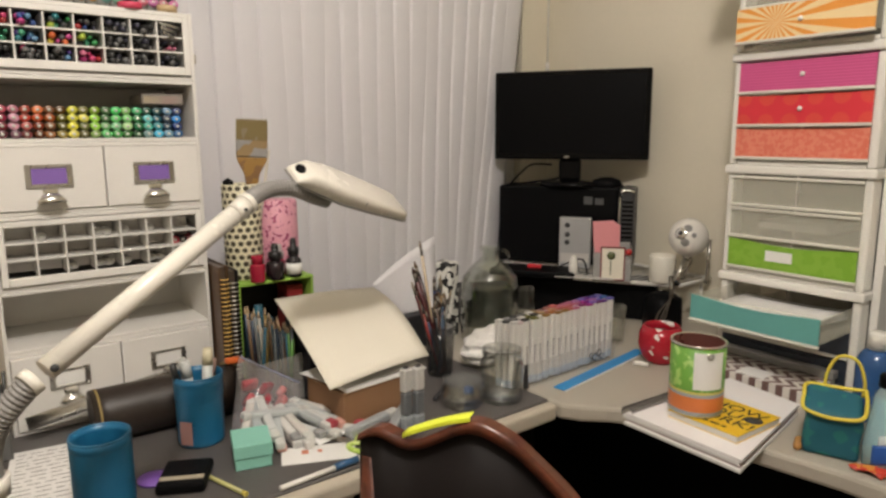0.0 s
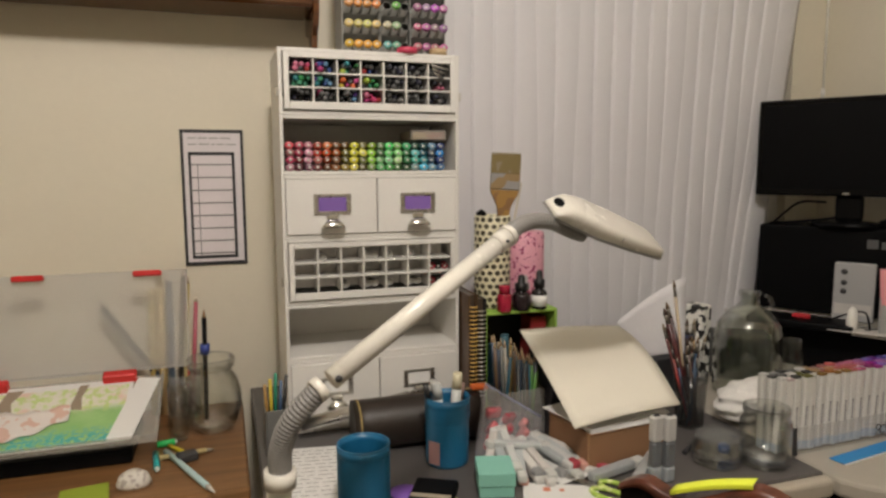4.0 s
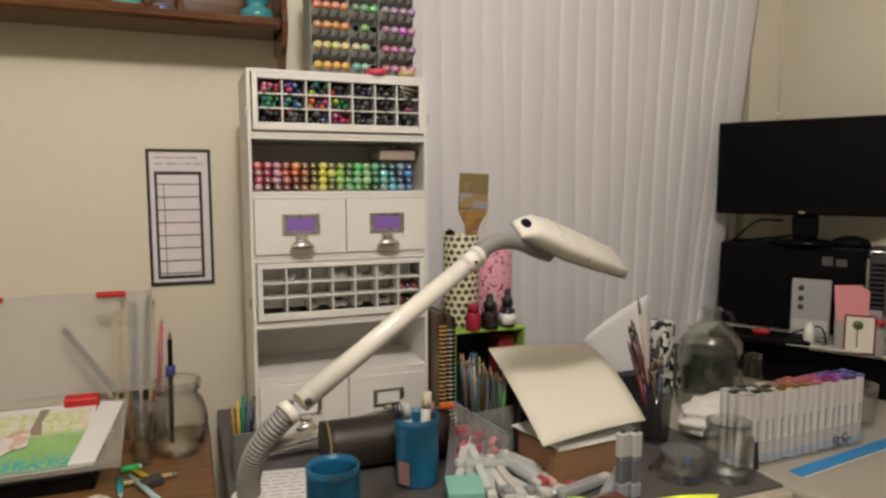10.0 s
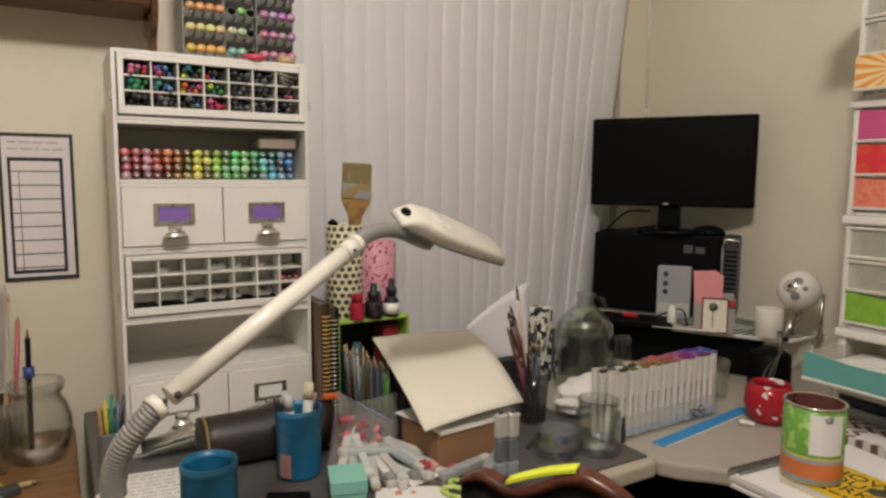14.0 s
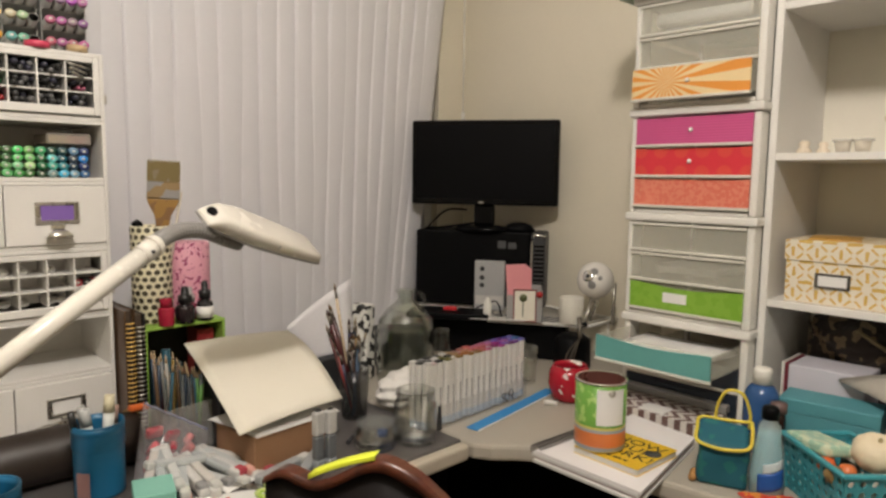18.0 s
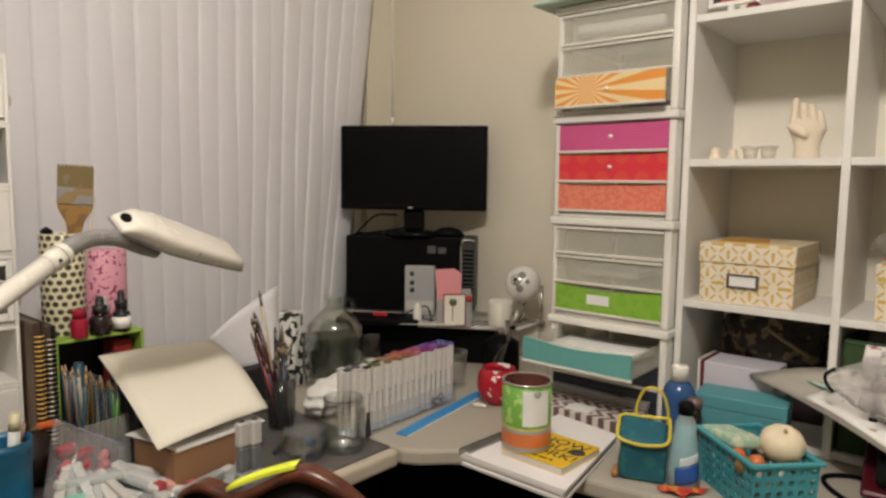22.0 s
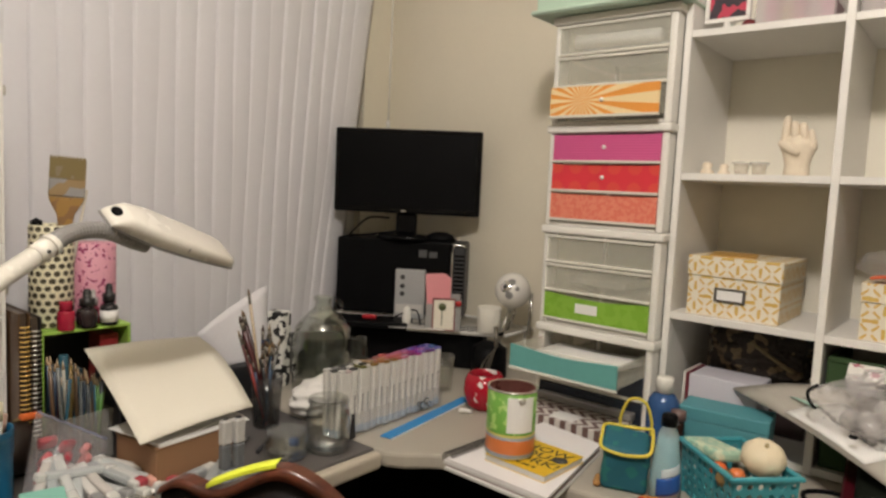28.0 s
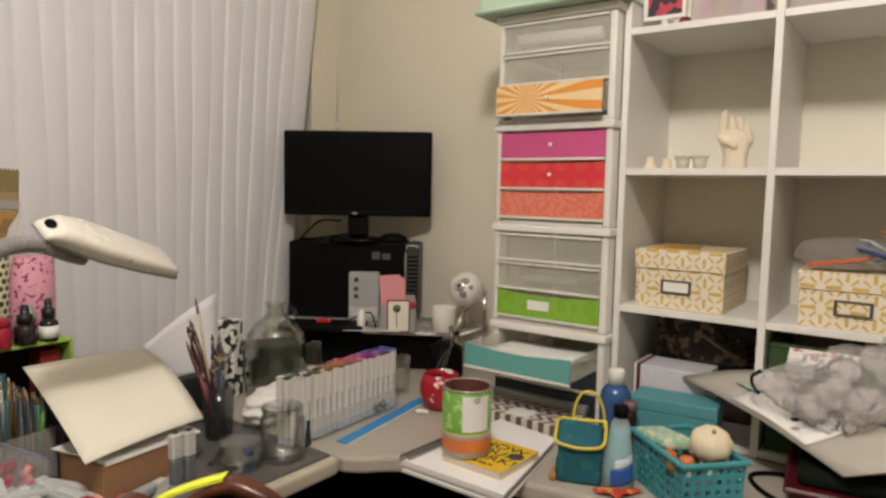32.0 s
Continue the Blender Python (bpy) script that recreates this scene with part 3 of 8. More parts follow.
def tower_unit(z0, z1, drawers, label):
    u = thing("plastic_drawer_unit", label, "drawers", group="stacked plastic drawer units")
    part("top", box(TX0 - 0.008, TY0 - 0.006, z1 - 0.02, TX1, TY1 + 0.006, z1, 0.005, 2), PLASTIC, u)
    for y in (TY0, TY1 - 0.014):
        for x in (TX0, TX1 - 0.022):
            deep = 0.046 if x == TX0 else 0.02
            part("post", box(x, y if y == TY0 else y - 0.004, z0, x + deep, y + (0.018 if y == TY0 else 0.014), z1 - 0.0205, 0.005, 2), PLASTIC, u)
        part("side", box(TX0 + 0.047, y + 0.004, z0, TX1 - 0.024, y + 0.008, z1 - 0.021, 0), MILK, u)
    part("bottom", box(TX0 + 0.002, TY0 + 0.0185, z0, TX1 - 0.03, TY1 - 0.0185, z0 + 0.01, 0.002), PLASTIC, u)
    part("back", box(TX1 - 0.021, TY0 + 0.015, z0 + 0.011, TX1 - 0.016, TY1 - 0.015, z1 - 0.021, 0), MILK, u)
    n = len(drawers)
    h = (z1 - z0 - 0.034) / n
    made = []
    for k, (liner, out, knob) in enumerate(drawers):
        top = z1 - 0.022 - k * h
        drop = 0.009 if out > 0.1 else 0.0
        made.append(unit_drawer(u, top - h + 0.008 - drop, top - 0.002 - drop, liner, out, knob=knob))
    return u, made


TZ = [0.7457, 0.972, 1.228, 1.482, 1.7505]
tower_unit(TZ[3] + 0.0005, TZ[4], [(None, 0, None), (None, 0, None), (SUN, 0.03, 0.0)], "white plastic drawer unit, lowest drawer sunburst-lined and pulled out")
tower_unit(TZ[2] + 0.0005, TZ[3], [(PINK, 0, 0.0), (RED, 0, 0.0), (CORAL, 0, None)], "white plastic drawer unit with pink, red and coral drawers")
_, clear_made = tower_unit(TZ[1] + 0.0005, TZ[2], [(None, 0, None), (None, 0, None), (LEAF, 0, None)], "white plastic drawer unit, two clear drawers and a green one")
tag = part("tag", box(TX0 - 0.0065, 0.722, 1.012, TX0 - 0.0045, 0.782, 1.036, 0), PAPER, clear_made[2], "white paper label")
_, low_made = tower_unit(TZ[0], TZ[1], [(AQUA, 0.148, None), (NAVY, 0, None), (NAVY, 0, None)], "plastic drawer unit with an aqua drawer standing open")
stk = thing("paper_stack", "loose white paper lying in an open drawer", "paper", pose(1.475, 0.73, 0.905, 0, 3, 2))
for k in range(4):
    part("sheet", moved(sheet(lambda u, v, k=k: (-0.09 + 0.18 * u, -0.11 + 0.22 * v, 0.004 * k + 0.002 * math.sin(4 * v + k)), 4, 6, 0.0008), pose(0, 0, 0, 0, 0, 3 * k - 4)), PAPER, stk)
solid("paper_roll", lathe([(0, 0), (0.014, 0), (0.0155, 0.004), (0.016, 0.215), (0.013, 0.216), (0, 0.212)], 24), mat("pale_roll", (0.66, 0.68, 0.68), 0.7, var=0.06), "pale paper roll lying in the top clear drawer", "paper roll", pose(1.528, 0.62, 1.6885, -90, 0, 3))
solid("folded_cloth", box(1.57, 0.62, 1.672, 1.78, 0.85, 1.684, 0.005, 2), mat("pale_blue_cloth", (0.42, 0.48, 0.54), 0.8), "pale blue folded cloth in the top clear drawer", "cloth")
solid("small_parts", box(1.52, 0.66, 1.08, 1.7, 0.82, 1.1, 0.004), mat("mixed_grey", (0.3, 0.29, 0.27), 0.7, var=0.4, scale=60.0), "grey small parts lying in a clear drawer", "parts", kind="stuff")
MINTBOX = mat("mint_lid", (0.5, 0.66, 0.53), 0.5, var=0.06)
tb = thing("storage_bin", "mint green plastic bin on top of the drawer tower", "bin")
part("body", moved(joined(box(-0.19, -0.185, 0, 0.19, 0.185, 0.074, 0.008, 2)), pose(1.655, 0.745, 1.7565)), MINTBOX, tb)
part("rim", box(1.45, 0.552, 1.752, 1.86 - 0.004, 0.938, 1.763, 0.004), mat("mint_rim", (0.48, 0.62, 0.5), 0.45), tb)

# ---- cube shelf ----
cube = thing("cube_shelf", "white laminate cube shelf standing on the desk", "shelf")
CX0, CX1 = 1.538, 1.845
CY = [0.572, 0.251, -0.07, -0.391]
CZ = [0.764, 1.045, 1.37, 1.692, 2.015]
for k, y in enumerate(CY):
    part("side_panel" if k in (0, 3) else "upright", box(CX0, y - 0.016, 0.746, CX1, y, 2.03, 0.0012), WHITE, cube)
for z in CZ:
    for a, b in zip(CY, CY[1:]):
        part("shelf_board", box(CX0 + 0.0015, b + 0.0003, z - 0.016, CX1, a - 0.0163, z, 0.001), WHITE, cube)
part("back_panel", box(CX1, CY[3] - 0.016, 0.746, CX1 + 0.005, CY[0], 2.03, 0), mat("back_board", (0.78, 0.74, 0.63), 0.6, var=0.06), cube)

# ---- monitor, computer and wire shelf in the corner ----
# local frame: x along the screen, y away from the viewer
MON = pose(1.645, 1.52, 0, 0, 0, math.degrees(math.atan2(1.31 - 1.73, 1.78 - 1.51)))
mon = thing("monitor", "black flat widescreen monitor, switched off", "monitor", MON)
part("bezel", joined(box(-0.249, 0, 1.218, 0.249, 0.03, 1.5, 0.006, 2), box(-0.2, 0.031, 1.26, 0.2, 0.055, 1.46, 0.012, 2)), GLOSSBLACK, mon)
part("screen", box(-0.232, -0.002, 1.238, 0.232, -0.0002, 1.484, 0), SCREEN, mon)
part("logo", box(-0.016, -0.0025, 1.2235, 0.002, -0.0003, 1.2295, 0.0005), STEEL, mon, "small silver badge")
part("neck", box(-0.035, 0.02, 1.15, 0.035, 0.05, 1.2175, 0.006, 2), GLOSSBLACK, mon)
part("foot", moved(lathe([(0, 0), (0.1, 0), (0.095, 0.012), (0.03, 0.02), (0, 0.02)], 32, 0.7), pose(0, 0.03, 1.131)), GLOSSBLACK, mon)
pc = thing("computer_case", "black desktop computer case lying on the wire shelf", "computer", MON)
part("case", box(-0.228, -0.012, 0.876, 0.165, 0.16, 1.13, 0.006, 2), BLACK, pc)
part("front_bezel", box(0.166, -0.014, 0.878, 0.214, 0.16, 1.128, 0.008, 2), DARKGREY, pc)
part("trim", tube(smooth_line([(0.17, -0.02, 0.9), (0.17, -0.021, 1.1), (0.19, -0.021, 1.122), (0.213, -0.018, 1.118)], 6), 0.004, 8), CHROME, pc, "chrome trim strip")
part("vent", joined(*[box(0.175, -0.0165, 0.9 + 0.014 * k, 0.21, -0.0145, 0.907 + 0.014 * k, 0) for k in range(14)]), BLACK, pc)
for x, z in ((0.055, 1.1), (0.09, 1.095)):
    part("sticker", box(x, -0.0135, 1.075, x + 0.027, -0.0122, z, 0), mat("dim_sticker", (0.09, 0.09, 0.09), 0.6, var=0.5, scale=160.0), pc)


# ---- swing lamp ----
lamp = thing("desk_lamp", "ivory plastic gooseneck desk lamp clamped to the desk", "lamp")
E1, J1 = Vector((0.057, 0.89, 1.03)), Vector((0.362, 1.0, 1.203))
part("clamp", joined(box(-0.03, 0.915, 0.7455, 0.03, 0.985, 0.765, 0.004), box(-0.03, 0.915, 0.66, 0.03, 0.93, 0.7455, 0.003), box(-0.03, 0.915, 0.655, 0.03, 0.985, 0.668, 0.003)), IVORY, lamp)
part("post", rod((0.0, 0.93, 0.765), (0.008, 0.92, 0.905), 0.016, 16), IVORY, lamp)
part("post_collar", rod((0.008, 0.92, 0.896), (0.009, 0.92, 0.918), 0.021, 16), IVORY, lamp)
part("gooseneck", tube(smooth_line([(0.009, 0.92, 0.915), (0.01, 0.912, 0.95), (0.024, 0.9, 0.99), tuple(E1)], 18), 0.0138, 14, 0.0016), GREY, lamp, "ribbed grey gooseneck")
d = (J1 - E1).normalized()
part("elbow", rod(E1 - 0.006 * d, E1 + 0.006 * d, 0.0162, 18), IVORY, lamp)
part("arm", rod(E1 + 0.02 * d, J1, 0.0138, 18), IVORY, lamp)
part("screw", moved(lathe([(0, 0), (0.005, 0), (0.004, 0.003), (0, 0.003)], 10), pose(*(E1 + 0.022 * d + Vector((0.006, -0.0155, 0.004))), 90)), DARKGREY, lamp)
part("arm_collar", joined(rod(J1 - 0.028 * d, J1 - 0.004 * d, 0.0153, 20), rod(J1 - 0.004 * d, J1 + 0.001 * d, 0.0172, 20), rod(J1 + 0.001 * d, J1 + 0.006 * d, 0.0158, 20)), IVORY, lamp)
part("screw", moved(lathe([(0, 0), (0.003, 0), (0.0025, 0.002), (0, 0.002)], 10), pose(*(J1 - 0.016 * d + Vector((0.004, -0.015, 0.001))), 90)), DARKGREY, lamp)
part("gooseneck", tube(smooth_line([tuple(J1), (0.385, 1.02, 1.213), (0.425, 1.05, 1.219), (0.47, 1.071, 1.215), (0.515, 1.087, 1.198), (0.545, 1.093, 1.188)], 12), 0.0122, 14, 0.0014), GREY, lamp, "ribbed grey gooseneck")
HEAD = Matrix.Translation((0.478, 1.065, 1.246)) @ (Vector((0.766, 1.168, 1.143)) - Vector((0.478, 1.065, 1.232))).to_track_quat("X", "Z").to_matrix().to_4x4() @ pose(0, 0, 0, 38)
bm = bmesh.new()
rings = []
for x, w, zt in ((-0.004, 0.018, -0.006), (-0.001, 0.021, 0.002), (0.018, 0.025, 0.03), (0.026, 0.028, 0.0335), (0.07, 0.037, 0.0335), (0.095, 0.041, 0.031), (0.18, 0.041, 0.025), (0.275, 0.036, 0.018), (0.287, 0.034, 0.015), (0.293, 0.032, 0.004), (0.296, 0.031, -0.01)):
    zt = -0.0142 + 0.55 * (zt + 0.0142)
    zb, c = -0.0142, min(0.008, 0.35 * (zt + 0.0145))
    rings.append([bm.verts.new((x, y, z)) for y, z in ((-w - 0.002, zb), (-w, zt - c), (-w + 0.4 * c, zt - 0.3 * c), (-w + 1.6 * c, zt), (w - 1.6 * c, zt), (w - 0.4 * c, zt - 0.3 * c), (w, zt - c), (w + 0.002, zb))])
for a, b in zip(rings, rings[1:]):
    for k in range(8):
        bm.faces.new((a[k], b[k], b[(k + 1) % 8], a[(k + 1) % 8])).smooth = k != 7
bm.faces.new(rings[0]), bm.faces.new(rings[-1][::-1])
bmesh.ops.recalc_face_normals(bm, faces=bm.faces[:])
hd = part("head", moved(bm, HEAD), IVORY, lamp, "long ivory lamp head, unlit")
part("seam", moved(box(0.15, -0.0432, -0.006, 0.1508, -0.0412, 0.002, 0), HEAD), GREY, hd)
part("rim", moved(prism([(-0.005, -0.021), (0.02, -0.028), (0.09, -0.0435), (0.18, -0.0435), (0.285, -0.0375), (0.298, -0.033), (0.298, 0.033), (0.285, 0.0375), (0.18, 0.0435), (0.09, 0.0435), (0.02, 0.028), (-0.005, 0.021)], -0.019, -0.0145, 0.001), HEAD), GREY, hd)
part("switch", moved(lathe([(0, -0.004), (0.0085, -0.004), (0.0085, 0.001), (0.006, 0.0035), (0, 0.004)], 18, 1.35), HEAD @ pose(0.0075, 0.004, 0.001, 0, -45)), BLACK, hd)
part("mount", moved(box(0.05, -0.02, -0.036, 0.1, 0.02, -0.0195, 0.006, 2), HEAD), IVORY, hd)

# ---- chair ----
chair = thing("wooden_chair", "dark cherry wooden chair with a curved top rail, at the desk", "chair")
RAIL = smooth_line([(0.366, 0.685, 0.958), (0.377, 0.66, 0.972), (0.398, 0.62, 0.966), (0.434, 0.568, 0.996), (0.456, 0.53, 0.987), (0.478, 0.5, 0.958), (0.503, 0.465, 0.915), (0.52, 0.44, 0.86)], 6)
bm = bmesh.new()
rings = []
for k, p in enumerate(RAIL):
    dr = (RAIL[min(k + 1, len(RAIL) - 1)] - RAIL[max(k - 1, 0)])
    side = Vector((-dr.y, dr.x, 0)).normalized() * 0.012
    drop = Vector((0, 0, -0.008 - 0.012 * k / len(RAIL)))
    rings.append([bm.verts.new(q) for q in (p - side * 0.7, p + side * 0.7, p + side - Vector((0, 0, 0.004)), p + side + drop, p - side + drop, p - side - Vector((0, 0, 0.004)))])
for a, b in zip(rings, rings[1:]):
    for k in range(6):
        bm.faces.new((a[k], b[k], b[(k + 1) % 6], a[(k + 1) % 6])).smooth = k not in (0,)
bm.faces.new(rings[0]), bm.faces.new(rings[-1][::-1])
bmesh.ops.recalc_face_normals(bm, faces=bm.faces[:])
part("top_rail", bm, CHERRY, chair)
# added black panel: stands in for the shade below the rail
bm = bmesh.new()
rings = []
for k, p in enumerate(RAIL):
    dr = (RAIL[min(k + 1, len(RAIL) - 1)] - RAIL[max(k - 1, 0)])
    side = Vector((-dr.y, dr.x, 0)).normalized() * 0.006
    low = min(0.26, p.z - 0.7)
    rings.append([bm.verts.new(q) for q in (p - side - Vector((0, 0, 0.009 + 0.012 * k / len(RAIL))), p + side - Vector((0, 0, 0.009 + 0.012 * k / len(RAIL))), p + side - Vector((0, 0, low)), p - side - Vector((0, 0, low)))])
for a, b in zip(rings, rings[1:]):
    for k in range(4):
        bm.faces.new((a[k], b[k], b[(k + 1) % 4], a[(k + 1) % 4])).smooth = k in (1, 3)
bm.faces.new(rings[0]), bm.faces.new(rings[-1][::-1])
bmesh.ops.recalc_face_normals(bm, faces=bm.faces[:])
part("back_panel", bm, mat("under_rail_dark", (0.006, 0.004, 0.004), 0.6, var=0.2, scale=30.0, spec=0.2), chair, "black panel added for the dark below the rail")
for a, b in (((0.378, 0.68, 0.93), (0.36, 0.672, 0.46)), ((0.522, 0.45, 0.83), (0.508, 0.445, 0.46))):
    part("back_post", rod(a, b, 0.017, 10), CHERRY, chair)
part("seat", moved(prism([(-0.2, -0.2), (0.2, -0.17), (0.2, 0.17), (-0.2, 0.2)], 0.43, 0.462, 0.008), pose(0.6, 0.66, 0, 0, 0, 33)), CHERRY, chair)
for x, y in ((0.45, 0.42), (0.36, 0.66), (0.8, 0.7), (0.68, 0.86)):
    part("leg", rod((x, y, 0), (x, y, 0.432), 0.018, 10, 0.014), CHERRY, chair)
solid("sticky_note", sheet(lambda u, v: tuple(Vector((0.392, 0.632, 0.9695)).lerp(Vector((0.436, 0.566, 0.9995)), u) + Vector((0.83, 0.55, 0)) * (0.006 - 0.0175 * min(1, v / 0.4)) + Vector((0, 0, 0.002 + 0.003 * math.sin(3 * u) - 0.005 * max(0, v - 0.4) / 0.6))), 10, 10, 0.0004),
      mat("neon_yellow", (0.72, 0.8, 0.05), 0.6), "neon yellow sticky note stuck on the chair's top rail", "note")

# ---- wall shelf ----
ws = thing("wall_shelf", "dark stained wooden wall shelf with turned spindles", "shelf")
part("board", box(-1.1, 1.662, 1.668, 0.165, 1.815, 1.686, 0.004), WALNUT, ws)
part("front_trim", box(-1.1, 1.655, 1.672, 0.165, 1.6617, 1.69, 0.003), WALNUT, ws)
part("back_board", box(-1.1, 1.806, 1.6863, 0.165, 1.817, 2.0, 0.001), WALNUT, ws)
bp = [(1.655, 1.71), (1.648, 1.68), (1.652, 1.655), (1.668, 1.63), (1.69, 1.61), (1.7, 1.585), (1.716, 1.575), (1.735, 1.585), (1.75, 1.61), (1.816, 1.63), (1.816, 2.0), (1.655, 2.0)]
part("end_panel", moved(prism(bp, 0.1655, 0.179, 0.003), Matrix(((0, 0, 1, 0), (1, 0, 0, 0), (0, 1, 0, 0), (0, 0, 0, 1)))), WALNUT, ws, "scrolled end bracket")
for x in (-0.36, -0.21, -0.115):
    part("spindle", moved(lathe([(0, 0), (0.008, 0), (0.008, 0.02), (0.005, 0.025), (0.009, 0.035), (0.006, 0.05), (0.009, 0.06), (0.006, 0.1), (0.009, 0.2), (0, 0.2)], 12), pose(x, 1.675, 1.6905)), WALNUT, ws)
part("divider", box(-0.055, 1.67, 1.6865, -0.042, 1.805, 1.99, 0.002), WALNUT, ws)
part("rail", box(-1.09, 1.668, 1.6905, -0.09, 1.68, 1.699, 0.003), WALNUT, ws)

# ---- chart on the wall ----
ch = thing("wall_chart", "black-framed printed chart with empty rows, hung on the wall", "poster", pose(-0.067, 1.817, 1.232, 0, 0, 0))
part("backing", box(-0.073, -0.002, -0.166, 0.073, 0.002, 0.166, 0.0005), INK, ch)
part("sheet", box(-0.066, -0.0035, -0.157, 0.066, -0.0022, 0.158, 0), mat("chart_paper", (0.75, 0.7, 0.72), 0.7), ch)
part("panel", box(-0.056, -0.0045, -0.149, 0.051, -0.0037, 0.112, 0), INK, ch)
part("grid", box(-0.05, -0.0055, -0.141, 0.044, -0.0047, 0.104, 0), mat("chart_paper", (0.78, 0.72, 0.74), 0.7), ch)
for k in range(8):
    part("row_line", box(-0.05, -0.0064, 0.08 - 0.031 * k, 0.044, -0.0057, 0.0825 - 0.031 * k, 0), DARKGREY, ch)
part("column_line", box(-0.036, -0.0074, -0.141, -0.0345, -0.0067, 0.08, 0), DARKGREY, ch)
bars("heading", 2, GREY, ch, on_face(0, -0.0036, 0.138), 0.11, 0.03, 5, 0.3)


# ---- markers and pens in the white units ----


def hue(h, s, v):
    return colorsys.hsv_to_rgb(h % 1.0, s, v)


MK_BODY = mesh_of("barrel", moved(lathe([(0, 0.012), (0.0068, 0.012), (0.0068, 0.12), (0, 0.12)], 12, 0.82), pose(0, 0, 0, -90)), GREY)
CODE_DOT = mesh_of("code_dot", moved(lathe([(0, -0.0006), (0.0034, -0.0006), (0.0034, 0), (0, 0)], 10, 0.82), pose(0, 0, 0, -90)), mat("code_paper", (0.58, 0.58, 0.52), 0.5, var=0.3, scale=200.0))
CAPS = {}


def cap_mesh(c):
    key = tuple(round(v, 2) for v in c)
    if key not in CAPS:
        CAPS[key] = mesh_of("cap", moved(lathe([(0, 0), (0.008, 0), (0.0092, 0.001), (0.0094, 0.02), (0, 0.02)], 12, 0.82), pose(0, 0, 0, -90)), pen_mat(key))
    return CAPS[key]


def marker(c, m, group, label="double-ended marker with a coloured cap"):
    t = thing("marker", label, "marker", m, group)
    piece("cap", cap_mesh(c), t, Matrix())
    piece("code_dot", CODE_DOT, t, Matrix())
    piece("barrel", MK_BODY, t, Matrix())
    return t


rnd = random.Random(4)
SPECTRUM = [(0.98, 0.55), (0.97, 0.7), (0.95, 0.6), (0.02, 0.75), (0.05, 0.8), (0.08, 0.85), (0.13, 0.8), (0.15, 0.75), (0.17, 0.55), (0.24, 0.6), (0.33, 0.5), (0.36, 0.65), (0.3, 0.55), (0.4, 0.6), (0.48, 0.5), (0.53, 0.6), (0.57, 0.65), (0.6, 0.75)]
for row in range(4):
    for k, (h, s) in enumerate(SPECTRUM):
        c = hue(h + rnd.uniform(-0.025, 0.025), max(0.1, min(0.95, s * 0.92 + rnd.uniform(-0.25, 0.2))), rnd.choice((0.26, 0.36, 0.5, 0.62, 0.75, 0.82)))
        marker(tuple(v ** 1.8 for v in c), pose(0.086 + 0.019 * k + rnd.uniform(-0.001, 0.001), SY0 + 0.012 + rnd.uniform(0, 0.008), Z[4] + 0.0155 + 0.0148 * row, 0, rnd.uniform(-20, 20)), "markers lying in the open unit")
case = thing("pencil_tin", "small clear case with yellow and red pastels lying on the markers", "case", pose(0.385, 1.53, Z[4] + 0.0725))
part("body", box(-0.04, -0.05, 0, 0.04, 0.05, 0.022, 0.003), film_mat("case_clear", (0.5, 0.45, 0.4), 0.45), case)
for k, c in enumerate(((0.6, 0.42, 0.1), (0.62, 0.5, 0.22), (0.55, 0.1, 0.08), (0.5, 0.14, 0.14))):
    part("pastel", box(-0.034 + 0.017 * k, -0.046, 0.003, -0.02 + 0.017 * k, 0.04, 0.017, 0.002), pen_mat(c), case)

PENS = {}


def pen_mesh(c, kind):
    key = (tuple(round(v, 2) for v in c), kind)
    if key not in PENS:
        prof = ([(0, 0), (0.003, 0), (0.0048, 0.0015), (0.005, 0.03), (0.0042, 0.032), (0.0042, 0.13), (0, 0.13)],
                [(0, 0), (0.004, 0.001), (0.0062, 0.006), (0.0062, 0.03), (0.005, 0.034), (0.005, 0.13), (0, 0.13)],
                [(0, 0), (0.0022, 0.0005), (0.0036, 0.004), (0.0038, 0.13), (0, 0.13)])[kind]
        PENS[key] = mesh_of("pen", moved(lathe(prof, 10), pose(0, 0, 0, -90)), pen_mat(key[0]))
    return PENS[key]


DK = [(0.02, 0.02, 0.022), (0.05, 0.05, 0.05), (0.03, 0.03, 0.05), (0.12, 0.12, 0.12)]
RD = [(0.4, 0.02, 0.04), (0.5, 0.05, 0.15), (0.3, 0.02, 0.02), (0.55, 0.16, 0.26)]
GN = [(0.03, 0.22, 0.06), (0.36, 0.46, 0.06), (0.02, 0.16, 0.18), (0.06, 0.28, 0.16)]
BL = [(0.03, 0.07, 0.24), (0.07, 0.03, 0.18), (0.1, 0.22, 0.36)]
MIX = [(0.6, 0.48, 0.06), (0.55, 0.12, 0.03), (0.45, 0.05, 0.2)]
GRID = [[DK, RD[1:2] + DK, BL + DK, RD + MIX, MIX + DK, DK, MIX[1:] + DK],
        [GN, GN + BL, GN + MIX, GN + DK, DK, [(0.3, 0.3, 0.3)] + DK, DK + RD],
        [RD, BL + MIX, GN, RD + BL, DK, [(0.65, 0.12, 0.03)] + DK, DK]]
gx0, gz0, cw, chh = PIG1
